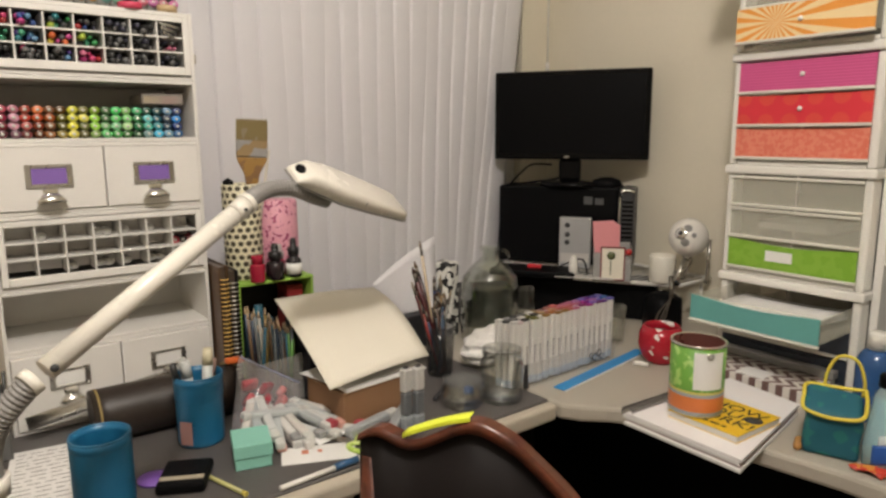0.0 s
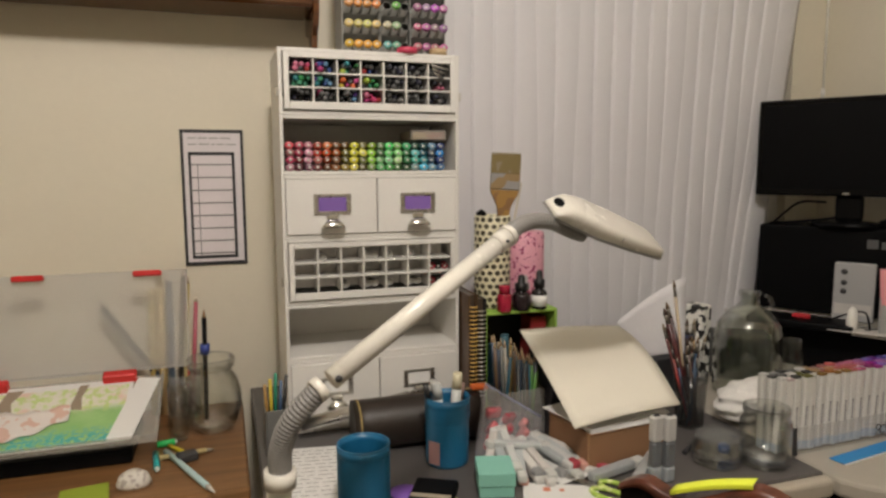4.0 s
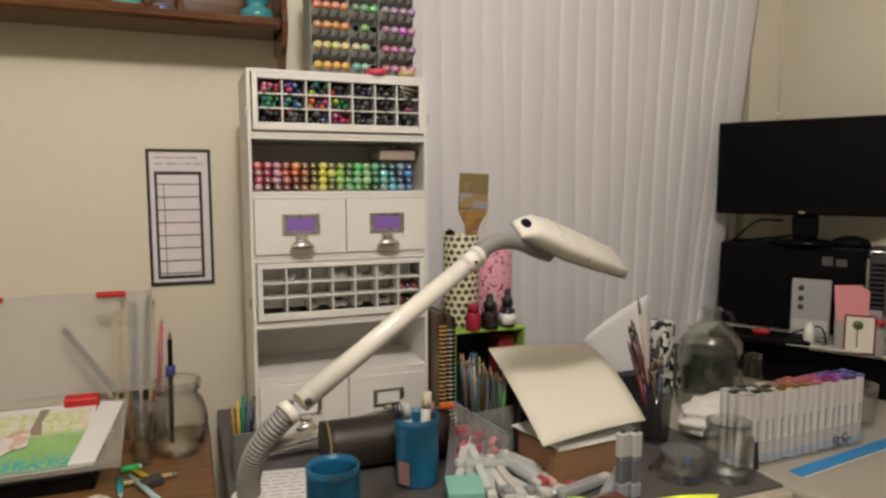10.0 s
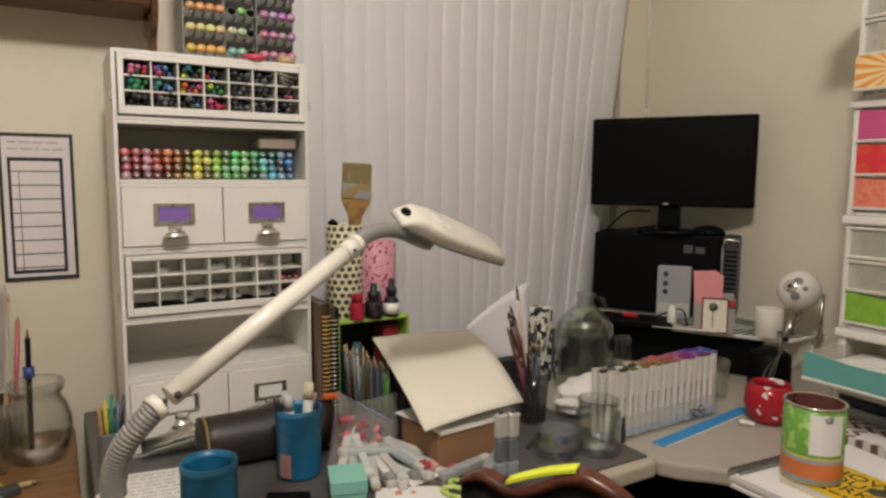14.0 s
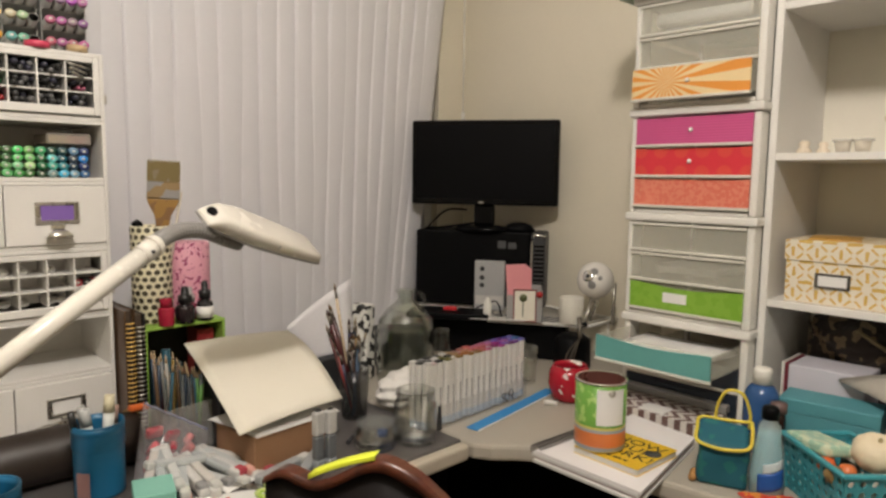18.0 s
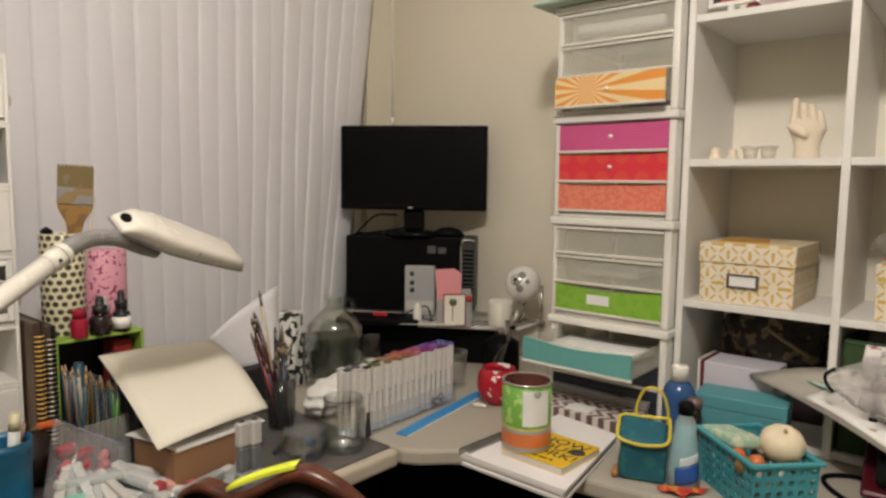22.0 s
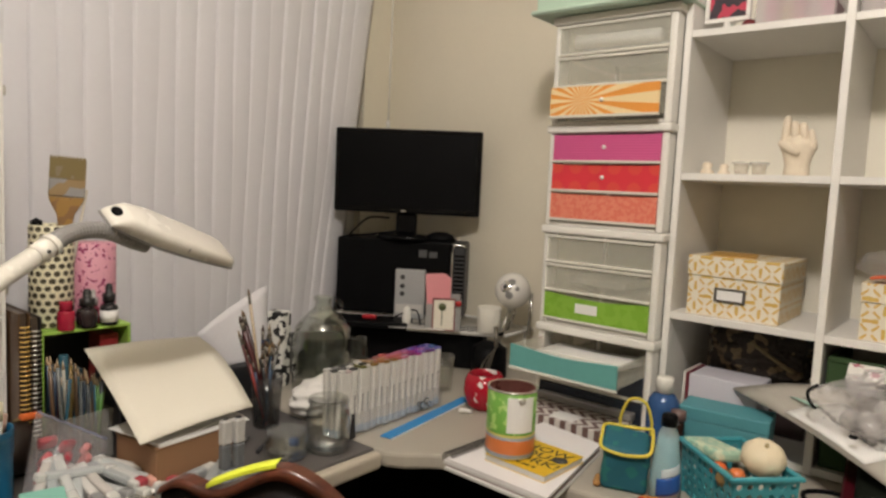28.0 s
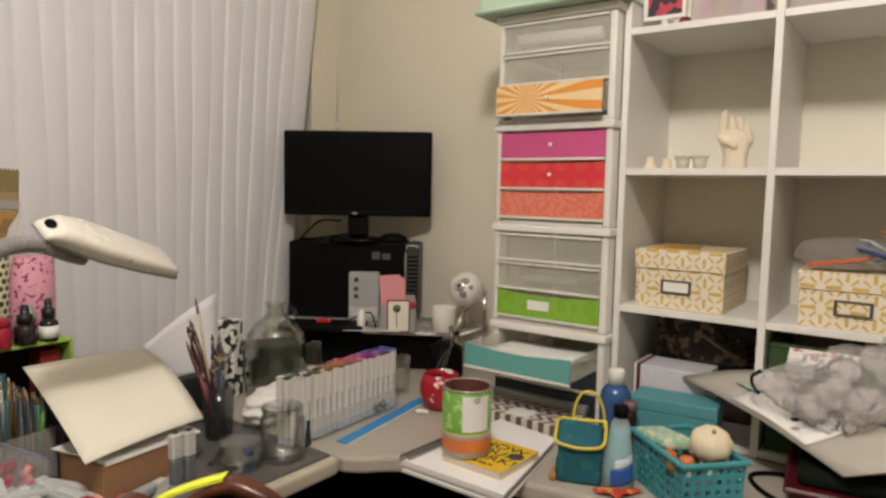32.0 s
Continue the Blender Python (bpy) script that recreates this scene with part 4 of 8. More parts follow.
for row in range(3):
    for col in range(7):
        for k in range(rnd.choice((5, 6, 7))):
            c, kind = rnd.choice(GRID[row][col] if rnd.random() < 0.78 else DK), rnd.choice((0, 1, 1, 2))
            x = gx0 + col * cw + 0.008 + (cw - 0.016) * ((k * 0.37 + rnd.uniform(0, 0.2)) % 1.0)
            z = gz0 + row * chh + 0.0075 + (k // 3) * 0.0095
            p = new("pen", pen_mesh(c, kind))
            p.matrix_basis = pose(x, SY0 + rnd.uniform(-0.012, 0.012), min(z, gz0 + (row + 1) * chh - 0.008), rnd.uniform(-2, 2), 0, rnd.uniform(-3, 3))
            tagged(p, "pen standing in a white pigeonhole with its end outwards", "pen", "pens in the pigeonholes")
for k in range(3):
    b = solid("paint_brush", joined(rod((0, 0, 0), (0, -0.05, 0.004), 0.003, 8, 0.0022)), STEEL, "slim steel-handled tool poking out of the pigeonholes", "brush",
              pose(0.42 - 0.006 * k, SY0 - 0.002, 1.512 - 0.009 * k, 0, 0, -60 + 12 * k), "brushes in the pigeonholes")
gx0, gz0, cw, chh = PIG2
for col, row, n in ((2, 0, 1), (3, 0, 2), (4, 0, 1), (5, 0, 2), (3, 2, 2), (4, 2, 1), (5, 2, 1), (1, 2, 1), (6, 0, 3), (6, 1, 3)):
    for k in range(n):
        c = (0.5, 0.49, 0.46) if col < 6 else ((0.45, 0.02, 0.04), (0.02, 0.02, 0.02), (0.3, 0.02, 0.03))[k]
        marker(c, pose(gx0 + col * cw + 0.012 + 0.0155 * k, SY0 + 0.02, gz0 + row * chh + 0.0085), "grey markers in the pigeonholes", "grey marker lying in a white pigeonhole")

# ---- marker racks on top of the stack ----
RACKGREY = mat("rack_plastic", (0.3, 0.3, 0.28), 0.4)


def rack(x0, n, rows, colours, label):
    r = thing("marker_rack", label, "rack", pose(x0, 1.5, Z[6]), "marker racks on the white stack")
    w = 0.0195
    part("back_panel", box(0, 0.11, 0, n * w, 0.115, rows * 0.041, 0.001), RACKGREY, r)
    for s in (-0.001, n * w - 0.001):
        part("side_panel", box(s, 0.02, 0, s + 0.002, 0.109, rows * 0.041, 0), RACKGREY, r)
    holder = moved(lathe([(0.0086, 0.0), (0.0097, 0.0), (0.0097, 0.1), (0.0086, 0.1)], 14), pose(0, 0, 0, -90))
    for row in range(rows):
        bms = []
        for k in range(n):
            bms.append(moved(holder.copy(), pose(w * (k + 0.5), 0, 0.02 + 0.041 * row, -16)))
        part("tray", joined(*bms, moved(box(0.002, 0.02, 0, n * w - 0.002, 0.1, 0.002, 0), pose(0, 0, 0.009 + 0.041 * row, -16))), RACKGREY, r)
        for k in range(n):
            c = colours(row, k)
            if c:
                marker(c, pose(x0 + w * (k + 0.5), 1.5, Z[6] + 0.02 + 0.041 * row, -16) @ pose(0, -0.008, 0), "markers in the racks", "marker with a coloured oval cap in a grey rack")
    holder.free()


W1 = [(0.72, 0.5, 0.08), (0.74, 0.66, 0.28), (0.72, 0.36, 0.12), (0.74, 0.34, 0.16), (0.7, 0.3, 0.27), (0.66, 0.26, 0.36), (0.6, 0.24, 0.42)]
rk = random.Random(9)


def rack_warm(row, k):
    c = W1[row]
    return tuple(max(0.02, min(0.85, v * rk.uniform(0.8, 1.1))) ** 1.1 for v in c)


def rack_green(row, k):
    if (row, k) in ((2, 0), (2, 2), (1, 2), (0, 2)):
        return None
    c = (hue(0.5, 0.6, 0.5), hue(0.25, 0.3, 0.65), hue(0.28, 0.6, 0.5), hue(0.36, 0.6, 0.5), hue(0.33, 0.7, 0.45), hue(0.36, 0.6, 0.5), hue(0.4, 0.6, 0.5))[row]
    return tuple(max(0.02, min(0.85, v * rk.uniform(0.7, 1.15))) ** 1.2 for v in c)


def rack_cool(row, k):
    c = (hue(0.92, 0.6, 0.65), hue(0.9, 0.45, 0.65), hue(0.82, 0.4, 0.6), hue(0.73, 0.4, 0.6), hue(0.64, 0.6, 0.6), hue(0.6, 0.6, 0.6), hue(0.58, 0.6, 0.6))[row]
    return tuple(max(0.02, min(0.85, v * rk.uniform(0.7, 1.15))) ** 1.5 for v in c)


rack(0.207, 4, 7, rack_warm, "grey marker rack holding pink, orange and yellow markers")
rack(0.289, 3, 7, rack_green, "grey marker rack holding green markers, with gaps")
rack(0.3555, 4, 7, rack_cool, "grey marker rack holding blue, violet and pink markers")
solid("tape_roll", lathe([(0.012, 0), (0.022, 0), (0.022, 0.012), (0.012, 0.012), (0.012, 0)], 20), mat("pink_tape", (0.6, 0.06, 0.12), 0.4), "small red tape roll before the marker racks", "tape", pose(0.335, 1.474, Z[6]))
solid("tape_roll", lathe([(0.01, 0), (0.019, 0), (0.019, 0.014), (0.01, 0.014), (0.01, 0)], 20), mat("tan_tape", (0.5, 0.36, 0.2), 0.4), "small tan tape roll before the marker racks", "tape", pose(0.405, 1.478, Z[6]))

# ---- things on the wall shelf ----
TURQ = mat("turquoise_glaze", (0.06, 0.3, 0.34), 0.2, var=0.2, scale=18.0)
solid("vase", lathe([(0, 0), (0.034, 0), (0.04, 0.012), (0.038, 0.03), (0.02, 0.042), (0.03, 0.055), (0.034, 0.07), (0.026, 0.085), (0.024, 0.1), (0.02, 0.1), (0.02, 0.05), (0, 0.03)], 28), TURQ,
      "turquoise glazed vase on the wall shelf", "vase", pose(0.118, 1.73, 1.6862))
solid("jar", lathe([(0, 0), (0.026, 0), (0.03, 0.01), (0.03, 0.06), (0.022, 0.075), (0.022, 0.09), (0, 0.09)], 24), mat("sea_glass", (0.12, 0.42, 0.36), 0.2), "sea-green glass jar on the wall shelf", "jar", pose(-0.16, 1.74, 1.6862))
solid("jar", lathe([(0, 0), (0.024, 0), (0.026, 0.05), (0.02, 0.07), (0, 0.07)], 24), mat("cobalt", (0.03, 0.05, 0.16), 0.2), "dark cobalt glass jar on the wall shelf", "jar", pose(-0.225, 1.735, 1.6862))
solid("bottle", lathe([(0, 0), (0.022, 0), (0.024, 0.05), (0.01, 0.08), (0.01, 0.11), (0, 0.11)], 24), BLACK, "dark small bottle on the wall shelf", "bottle", pose(-0.31, 1.735, 1.6862))
solid("ornament", lathe([(0, 0), (0.015, 0.0), (0.022, 0.012), (0.016, 0.026), (0, 0.03)], 20), mat("blue_white", (0.18, 0.2, 0.34), 0.25), "small blue and white ornament on the wall shelf", "ornament", pose(-0.09, 1.72, 1.6862))
solid("book", box(-0.05, -0.06, 0, 0.05, 0.06, 0.14, 0.002), mat("maroon", (0.09, 0.012, 0.02), 0.5), "maroon boxed book standing on the wall shelf", "book", pose(-0.44, 1.745, 1.6862))

# ---- side table ----
CLEAR = film_mat("clear_acrylic", (0.62, 0.6, 0.55), 0.72, 0.18)
CLEAREDGE = film_mat("acrylic_edge", (0.5, 0.5, 0.48), 0.3, 0.15)
solid("laptop_stand", joined(box(-0.45, 0, 0, 0.2, 0.2, 0.03, 0.004)), BLACK, "black flat board box under the plastic case", "box", pose(-0.44, 1.475, 0.7202))
dc = thing("art_case", "open clear plastic art case with red clips leaning on the wall", "case")
SLOPE = math.degrees(math.atan2(0.842 - 0.776, 0.225))
BASE = pose(-0.19, 1.45, 0.768, SLOPE)
part("tray", moved(joined(box(-0.75, 0, 0, 0.0, 0.237, 0.005, 0.001), box(-0.75, 0, 0.0052, 0.0, 0.004, 0.02, 0.001), box(-0.004, 0.0045, 0.0052, 0.0, 0.233, 0.02, 0.001)), BASE), CLEAR, dc)
LID = pose(-0.165, 1.69, 0.85, 79)
part("lid", moved(joined(box(-0.78, 0, -0.002, 0.03, 0.225, 0.003, 0.001), box(-0.78, 0, 0.0032, 0.03, 0.004, 0.018, 0.001), box(0.026, 0.0045, 0.0032, 0.03, 0.222, 0.018, 0.001)), LID), frost_mat("lid_clear", 0.12, 0.55, 0.3), dc).visible_shadow = False
REDCLIP = mat("red_clip", (0.62, 0.02, 0.02), 0.4)
for x in (-0.054, -0.294):
    part("clip", moved(box(x - 0.03, 0.212, -0.006, x + 0.03, 0.225, 0.022, 0.003), LID), REDCLIP, dc, "red plastic clip")
for x in (-0.09, -0.34):
    part("clip", moved(box(x - 0.034, 0.214, 0.004, x + 0.034, 0.238, 0.026, 0.003), BASE), REDCLIP, dc, "red plastic clip")


def painting_mat():
    m, nt, bsdf = nodes_of("watercolour")
    vec, x, y, z = coords(nt)
    n1, n2, n3 = noise_node(nt, vec, 16.0, 5.0), noise_node(nt, vec, 60.0, 4.0), noise_node(nt, vec, 130.0, 2.0)
    yy = math_node(nt, "ADD", y, math_node(nt, "MULTIPLY", math_node(nt, "SUBTRACT", n2, 0.5), 0.04))

    def step(v, a, b):
        r = nt.nodes.new("ShaderNodeMapRange")
        r.inputs[1].default_value, r.inputs[2].default_value = a, b
        link(nt, v, r.inputs[0])
        return r.outputs[0]
    lawn = mix_node(nt, n1, (0.16, 0.42, 0.12), (0.46, 0.66, 0.28))
    crowns = mix_node(nt, step(n2, 0.45, 0.58), (0.78, 0.76, 0.66), (0.56, 0.68, 0.26))
    crowns = mix_node(nt, step(n1, 0.56, 0.64), crowns, (0.78, 0.6, 0.52))
    col = mix_node(nt, step(yy, 0.115, 0.135), lawn, crowns)
    edge = math_node(nt, "MULTIPLY", step(n3, 0.42, 0.55), step(yy, 0.07, 0.035))
    col = mix_node(nt, edge, col, (0.08, 0.42, 0.4))
    finish(nt, bsdf, col, vec, 0.75, 0.0, 0.1, 20.0, 0.05)
    return m


pt = thing("watercolour_painting", "watercolour of a green lawn with trees on white board", "painting", BASE @ pose(0, 0, 0.006))
part("board", box(-0.74, 0.008, 0, -0.062, 0.226, 0.0015, 0), PAPER, pt)
part("picture", box(-0.74, 0.012, 0.0018, -0.07, 0.205, 0.0024, 0), painting_mat(), pt)
for x, w in ((-0.3, 0.022), (-0.165, 0.013)):
    part("trunk", prism([(x - w, 0.13), (x + w, 0.125), (x + 0.5 * w, 0.17), (x + 1.2 * w, 0.214), (x - 0.2 * w, 0.214), (x - 0.5 * w, 0.17)], 0.0026, 0.0031), mat("painted_trunk", (0.32, 0.25, 0.18), 0.75), pt)
part("cutout", sheet(lambda u, v: (-0.5 + 0.33 * u, 0.03 + 0.075 * u + (v - 0.5) * (0.035 + 0.05 * math.sin(3.1 * u)) + 0.006 * math.sin(14 * u) + 0.005 * math.sin(43 * u + 5 * v), 0.006 + 0.008 * v), 40, 6, 0.0005), blotch_mat("pink_cutout", (0.76, 0.7, 0.66), (0.68, 0.46, 0.38), 45.0, 0.56, 0.75), pt)
solid("paper_strip", box(-0.023, 0, 0, 0.023, 0.214, 0.001, 0), PAPER, "white paper strip lying on the painting", "paper", BASE @ pose(-0.071, 0.01, 0.0085, 0, 0, -11))
bowl = thing("fish_bowl", "round clear glass fish bowl on the side table", "bowl", pose(-0.088, 1.615, 0.7202))
part("glass", lathe([(0, 0), (0.036, 0), (0.052, 0.016), (0.063, 0.05), (0.063, 0.088), (0.054, 0.118), (0.044, 0.132), (0.044, 0.14), (0.051, 0.147), (0.052, 0.162), (0.049, 0.166), (0.046, 0.162), (0.046, 0.148), (0.04, 0.14), (0.041, 0.131), (0.051, 0.116), (0.06, 0.088), (0.06, 0.05), (0.049, 0.019), (0.034, 0.006), (0, 0.006)], 40), GLASS, bowl)
solid("glass_tube", lathe([(0, 0), (0.017, 0), (0.02, 0.01), (0.021, 0.115), (0.018, 0.115), (0.017, 0.012), (0, 0.008)], 24), GLASS, "clear glass tumbler beside the fish bowl", "glass", pose(-0.158, 1.575, 0.7202))
pc1 = thing("pencil_cup", "clear cup of pencils and rulers against the wall", "cup", pose(-0.152, 1.735, 0.7202))
part("cup", lathe([(0, 0), (0.036, 0), (0.038, 0.1), (0.035, 0.1), (0.033, 0.005), (0, 0.005)], 20), CLEAR, pc1)
for a, b, r, c in (((-0.012, 0.0, 0.01), (0.008, 0.01, 0.33), 0.0065, (0.05, 0.04, 0.025)), ((-0.002, -0.01, 0.01), (0.019, 0.0, 0.315), 0.0045, (0.55, 0.45, 0.2)), ((0.006, 0.008, 0.01), (0.012, 0.014, 0.335), 0.005, (0.5, 0.03, 0.04)), ((0.016, -0.004, 0.01), (0.034, 0.0, 0.27), 0.0055, (0.5, 0.12, 0.16)), ((-0.016, 0.012, 0.01), (0.002, 0.02, 0.3), 0.0045, (0.3, 0.17, 0.07))):
    p = part("pencil", rod(a, b, r, 8, r * 0.85), pen_mat(c), pc1)
    part("tip", rod(b, Vector(b) + 0.05 * (Vector(b) - Vector(a)), r * 0.8, 8, 0.0008), pen_mat((0.5, 0.4, 0.28)), p)
br = thing("brush", "black-handled brush with a blue ferrule by the fish bowl", "brush", pose(-0.104, 1.68, 0.7202, 0, 1) @ Matrix.Scale(0.95, 4))
part("handle", rod((0, 0, 0), (0, 0, 0.255), 0.0055, 10), BLACK, br)
part("ferrule", rod((0, 0, 0.165), (0, 0, 0.19), 0.0115, 12), mat("blue_ferrule", (0.04, 0.07, 0.3), 0.3), br)
part("tip", rod((0, 0, 0.255), (0, 0, 0.275), 0.0045, 8, 0.001), mat("bristle", (0.3, 0.18, 0.08), 0.8), br)
for c, a, b, r, nm, lb in (((0.45, 0.62, 0.62), (-0.18, 1.5, 0.727), (-0.095, 1.31, 0.727), 0.006, "pen", "pale aqua pen lying on the side table"),
                           ((0.6, 0.5, 0.25), (-0.19, 1.47, 0.7265), (-0.1, 1.48, 0.7265), 0.005, "craft_knife", "wooden-handled craft knife on the side table"),
                           ((0.62, 0.5, 0.03), (-0.175, 1.53, 0.7255), (-0.135, 1.47, 0.7255), 0.005, "pencil", "short yellow pencil on the side table"),
                           ((0.03, 0.5, 0.12), (-0.2, 1.54, 0.727), (-0.165, 1.545, 0.727), 0.007, "marker", "green marker lying by the art case"),
                           ((0.02, 0.32, 0.33), (-0.2, 1.5, 0.726), (-0.19, 1.42, 0.726), 0.006, "marker", "teal marker lying by the art case")):
    t = thing(nm, lb, nm.split("_")[-1])
    part("barrel", rod(a, b, r, 10), pen_mat(c), t)
    part("tip", rod(b, Vector(b) + 0.14 * (Vector(b) - Vector(a)), r * 0.9, 10, r * 0.25), STEEL if nm == "craft_knife" else pen_mat((0.7, 0.68, 0.62)), t)
for k, (x0, x1, z1, c, r) in enumerate(((-0.222, -0.216, 1.02, (0.5, 0.38, 0.12), 0.008), (-0.2, -0.197, 1.048, (0.55, 0.4, 0.18), 0.01), (-0.182, -0.177, 1.04, (0.1, 0.13, 0.17), 0.008), (-0.15, -0.325, 0.985, (0.04, 0.06, 0.07), 0.008))):
    solid("leaning_pencil", rod((x0, 1.745, 0.7205), (x1, 1.765, z1), r, 8), pen_mat(c), "pencil leaning on the wall behind the clear case", "pencil", None, "pencils behind the clear case")
solid("eraser", box(-0.02, -0.014, 0, 0.02, 0.014, 0.018, 0.004, 2), DARKGREY, "dark grey eraser block on the side table", "eraser", pose(-0.137, 1.455, 0.7202, 0, 0, 20))
solid("shell", lathe([(0, 0), (0.03, 0), (0.031, 0.006), (0.025, 0.02), (0.013, 0.028), (0, 0.03)], 24, 0.8), blotch_mat("speckled_white", (0.7, 0.66, 0.6), (0.45, 0.4, 0.36), 90.0, 0.58), "white speckled dome-shaped shell on the side table", "shell", pose(-0.226, 1.375, 0.7202))
solid("sticky_notes", box(-0.04, -0.035, 0, 0.04, 0.035, 0.006, 0.0005), mat("lime_notes", (0.28, 0.36, 0.03), 0.7), "olive-green pad of sticky notes on the side table", "note", pose(-0.305, 1.35, 0.7202, 0, 0, 8))

# ---- desk clutter: cups, lamp side ----
pb = thing("pencil_box", "grey open box of pencils at the desk's end", "box", pose(0.035, 1.4, 0.7452))
part("body", joined(box(-0.022, -0.04, 0, 0.022, 0.04, 0.004), box(-0.022, -0.04, 0, -0.019, 0.04, 0.092), box(0.019, -0.04, 0, 0.022, 0.04, 0.092), box(-0.0188, -0.04, 0, 0.0188, -0.037, 0.092), box(-0.0188, 0.037, 0, 0.0188, 0.04, 0.092)), mat("slate_box", (0.13, 0.13, 0.125), 0.5), pb)
for k, c in enumerate(((0.35, 0.2, 0.06), (0.6, 0.45, 0.05), (0.02, 0.25, 0.15), (0.05, 0.1, 0.2), (0.02, 0.02, 0.02))):
    part("pencil", joined(rod((-0.012 + 0.006 * k, 0.01 * (k % 3), 0.006), (-0.02 + 0.011 * k, 0.006 * k - 0.02, 0.14 + 0.008 * (k % 3)), 0.0035, 8, 0.0033)), pen_mat(c), pb)


def ribbed_cup(x, y, h, r, label, ribs=6):
    c = thing("ribbed_cup", label, "cup", pose(x, y, 0.7452), "blue ribbed cups")
    prof, n = [(0, 0), (r * 0.94, 0), (r * 0.97, 0.004)], 22
    for k in range(n):
        z = 0.006 + (h - 0.016) * k / n
        prof += [(r * 0.975, z), (r * (0.985 if k < n - ribs else 1.025), z + 0.5 * (h - 0.016) / n)]
    prof += [(r * 1.03, h - 0.006), (r * 1.03, h), (r * 0.955, h)]
    for k in range(n, 0, -1):
        z = 0.01 + (h - 0.016) * k / n
        prof += [(r * 0.95, z), (r * 0.915, z - 0.5 * (h - 0.016) / n)]
    prof += [(r * 0.92, 0.01), (0, 0.008)]
    part("body", lathe(prof, 40), BLUECUP, c)
    part("rim", lathe([(r * 0.955, h + 0.0002), (r * 1.03, h + 0.0002), (r * 1.04, h + 0.0015), (r * 1.03, h + 0.003), (r * 0.955, h + 0.003), (r * 0.955, h + 0.0002)], 40), BLUECUP, c)
    return c


ribbed_cup(0.153, 1.098, 0.115, 0.042, "empty blue plastic ribbed cup on the desk", 22)
cup2 = ribbed_cup(0.343, 1.236, 0.127, 0.042, "blue plastic ribbed cup of brushes and markers")
lab = part("sticker", box(-0.012, -0.0005, 0.008, 0.012, 0.0005, 0.052, 0), mat("pink_sticker", (0.5, 0.28, 0.28), 0.6), cup2, "pinkish paper sticker")
lab.matrix_basis = pose(-0.0345, -0.0258, 0, 0, 0, -52)
for dx, dy, h, r, c, tl in ((0.012, -0.012, 0.165, 0.0095, (0.62, 0.64, 0.62), 4), (-0.012, 0.006, 0.145, 0.009, (0.55, 0.56, 0.55), -5), (0.0, 0.02, 0.15, 0.008, (0.5, 0.5, 0.48), -9), (-0.022, -0.005, 0.15, 0.006, (0.03, 0.03, 0.03), -12), (0.02, 0.014, 0.14, 0.008, (0.45, 0.3, 0.25), 8)):
    p = thing("marker", "grey marker standing in a blue cup", "marker", pose(0.343, 1.236, 0.7552) @ pose(dx * 0.6, dy * 0.6, 0, 0, tl), "markers in the blue cup")
    part("barrel", rod((0, 0, 0), (0, 0, h - 0.03), r, 12), pen_mat(c), p)
    part("cap", rod((0, 0, h - 0.03), (0, 0, h), r * 1.05, 12, r * 0.9), pen_mat(tuple(0.9 * v for v in c) if h < 0.16 else (0.66, 0.6, 0.42)), p)
case_r = thing("roll_case", "dark brown leather roll case lying on the desk", "case")
LEATHER = mat("brown_leather", (0.025, 0.017, 0.013), 0.45, var=0.3, scale=26.0, bump=0.4)
part("roll", tube(smooth_line([(0.18, 1.345, 0.795), (0.3, 1.34, 0.796), (0.44, 1.33, 0.795)], 4), 0.049, 24), LEATHER, case_r)
for x in (0.19, 0.432):
    part("strap", tube([Vector((x - 0.002, 1.343, 0.795)), Vector((x + 0.002, 1.343, 0.795))], 0.0505, 24), mat("tan_strap", (0.3, 0.22, 0.08), 0.6), case_r)
solid("metal_tube", rod((0.085, 1.41, 0.785), (0.355, 1.412, 0.822), 0.0125, 16), STEEL, "long brushed steel tube lying behind the roll case", "tube")
nt_ = thing("letter", "sheet of paper with writing lying on the desk", "paper", pose(0.113, 1.275, 0.7454, 0, 0, -9))
part("sheet", box(-0.075, -0.12, 0, 0.075, 0.1, 0.0008, 0), PAPER, nt_)
bars("handwriting", 13, GREY, nt_, pose(0, -0.01, 0.0009), 0.13, 0.2, 3, 0.2)
solid("purple_disc", lathe([(0, 0), (0.026, 0), (0.026, 0.004), (0, 0.004)], 24), mat("purple", (0.22, 0.1, 0.45), 0.5), "flat purple disc on the desk", "disc", pose(0.232, 1.135, 0.7452))
ph = thing("phone_case", "black flat case with a grey band on the desk", "case", pose(0.272, 1.1, 0.7452, 0, 0, -28))
part("body", box(-0.038, -0.045, 0, 0.038, 0.045, 0.018, 0.006, 2), BLACK, ph)
part("band", box(-0.034, -0.03, 0.0182, 0.034, -0.018, 0.0192, 0), mat("tan_band", (0.4, 0.35, 0.26), 0.6), ph)
pn = thing("pencil", "pale yellow pencil lying on the desk", "pencil")
part("barrel", rod((0.29, 1.13, 0.749), (0.33, 1.0, 0.749), 0.0038, 6), pen_mat((0.5, 0.48, 0.2)), pn)
part("end", rod((0.33, 1.0, 0.749), (0.3325, 0.992, 0.749), 0.0042, 8), pen_mat((0.6, 0.5, 0.1)), pn)
solid("pencil", rod((0.2, 1.03, 0.749), (0.21, 0.97, 0.749), 0.0038, 6), pen_mat((0.6, 0.35, 0.04)), "orange pencil lying at the desk's edge", "pencil")
mb = thing("mint_box", "small mint green gift box with a lid", "box", pose(0.386, 1.103, 0.7452, 0, 0, -16))
MINT = mat("mint_card", (0.25, 0.56, 0.46), 0.6, var=0.06)
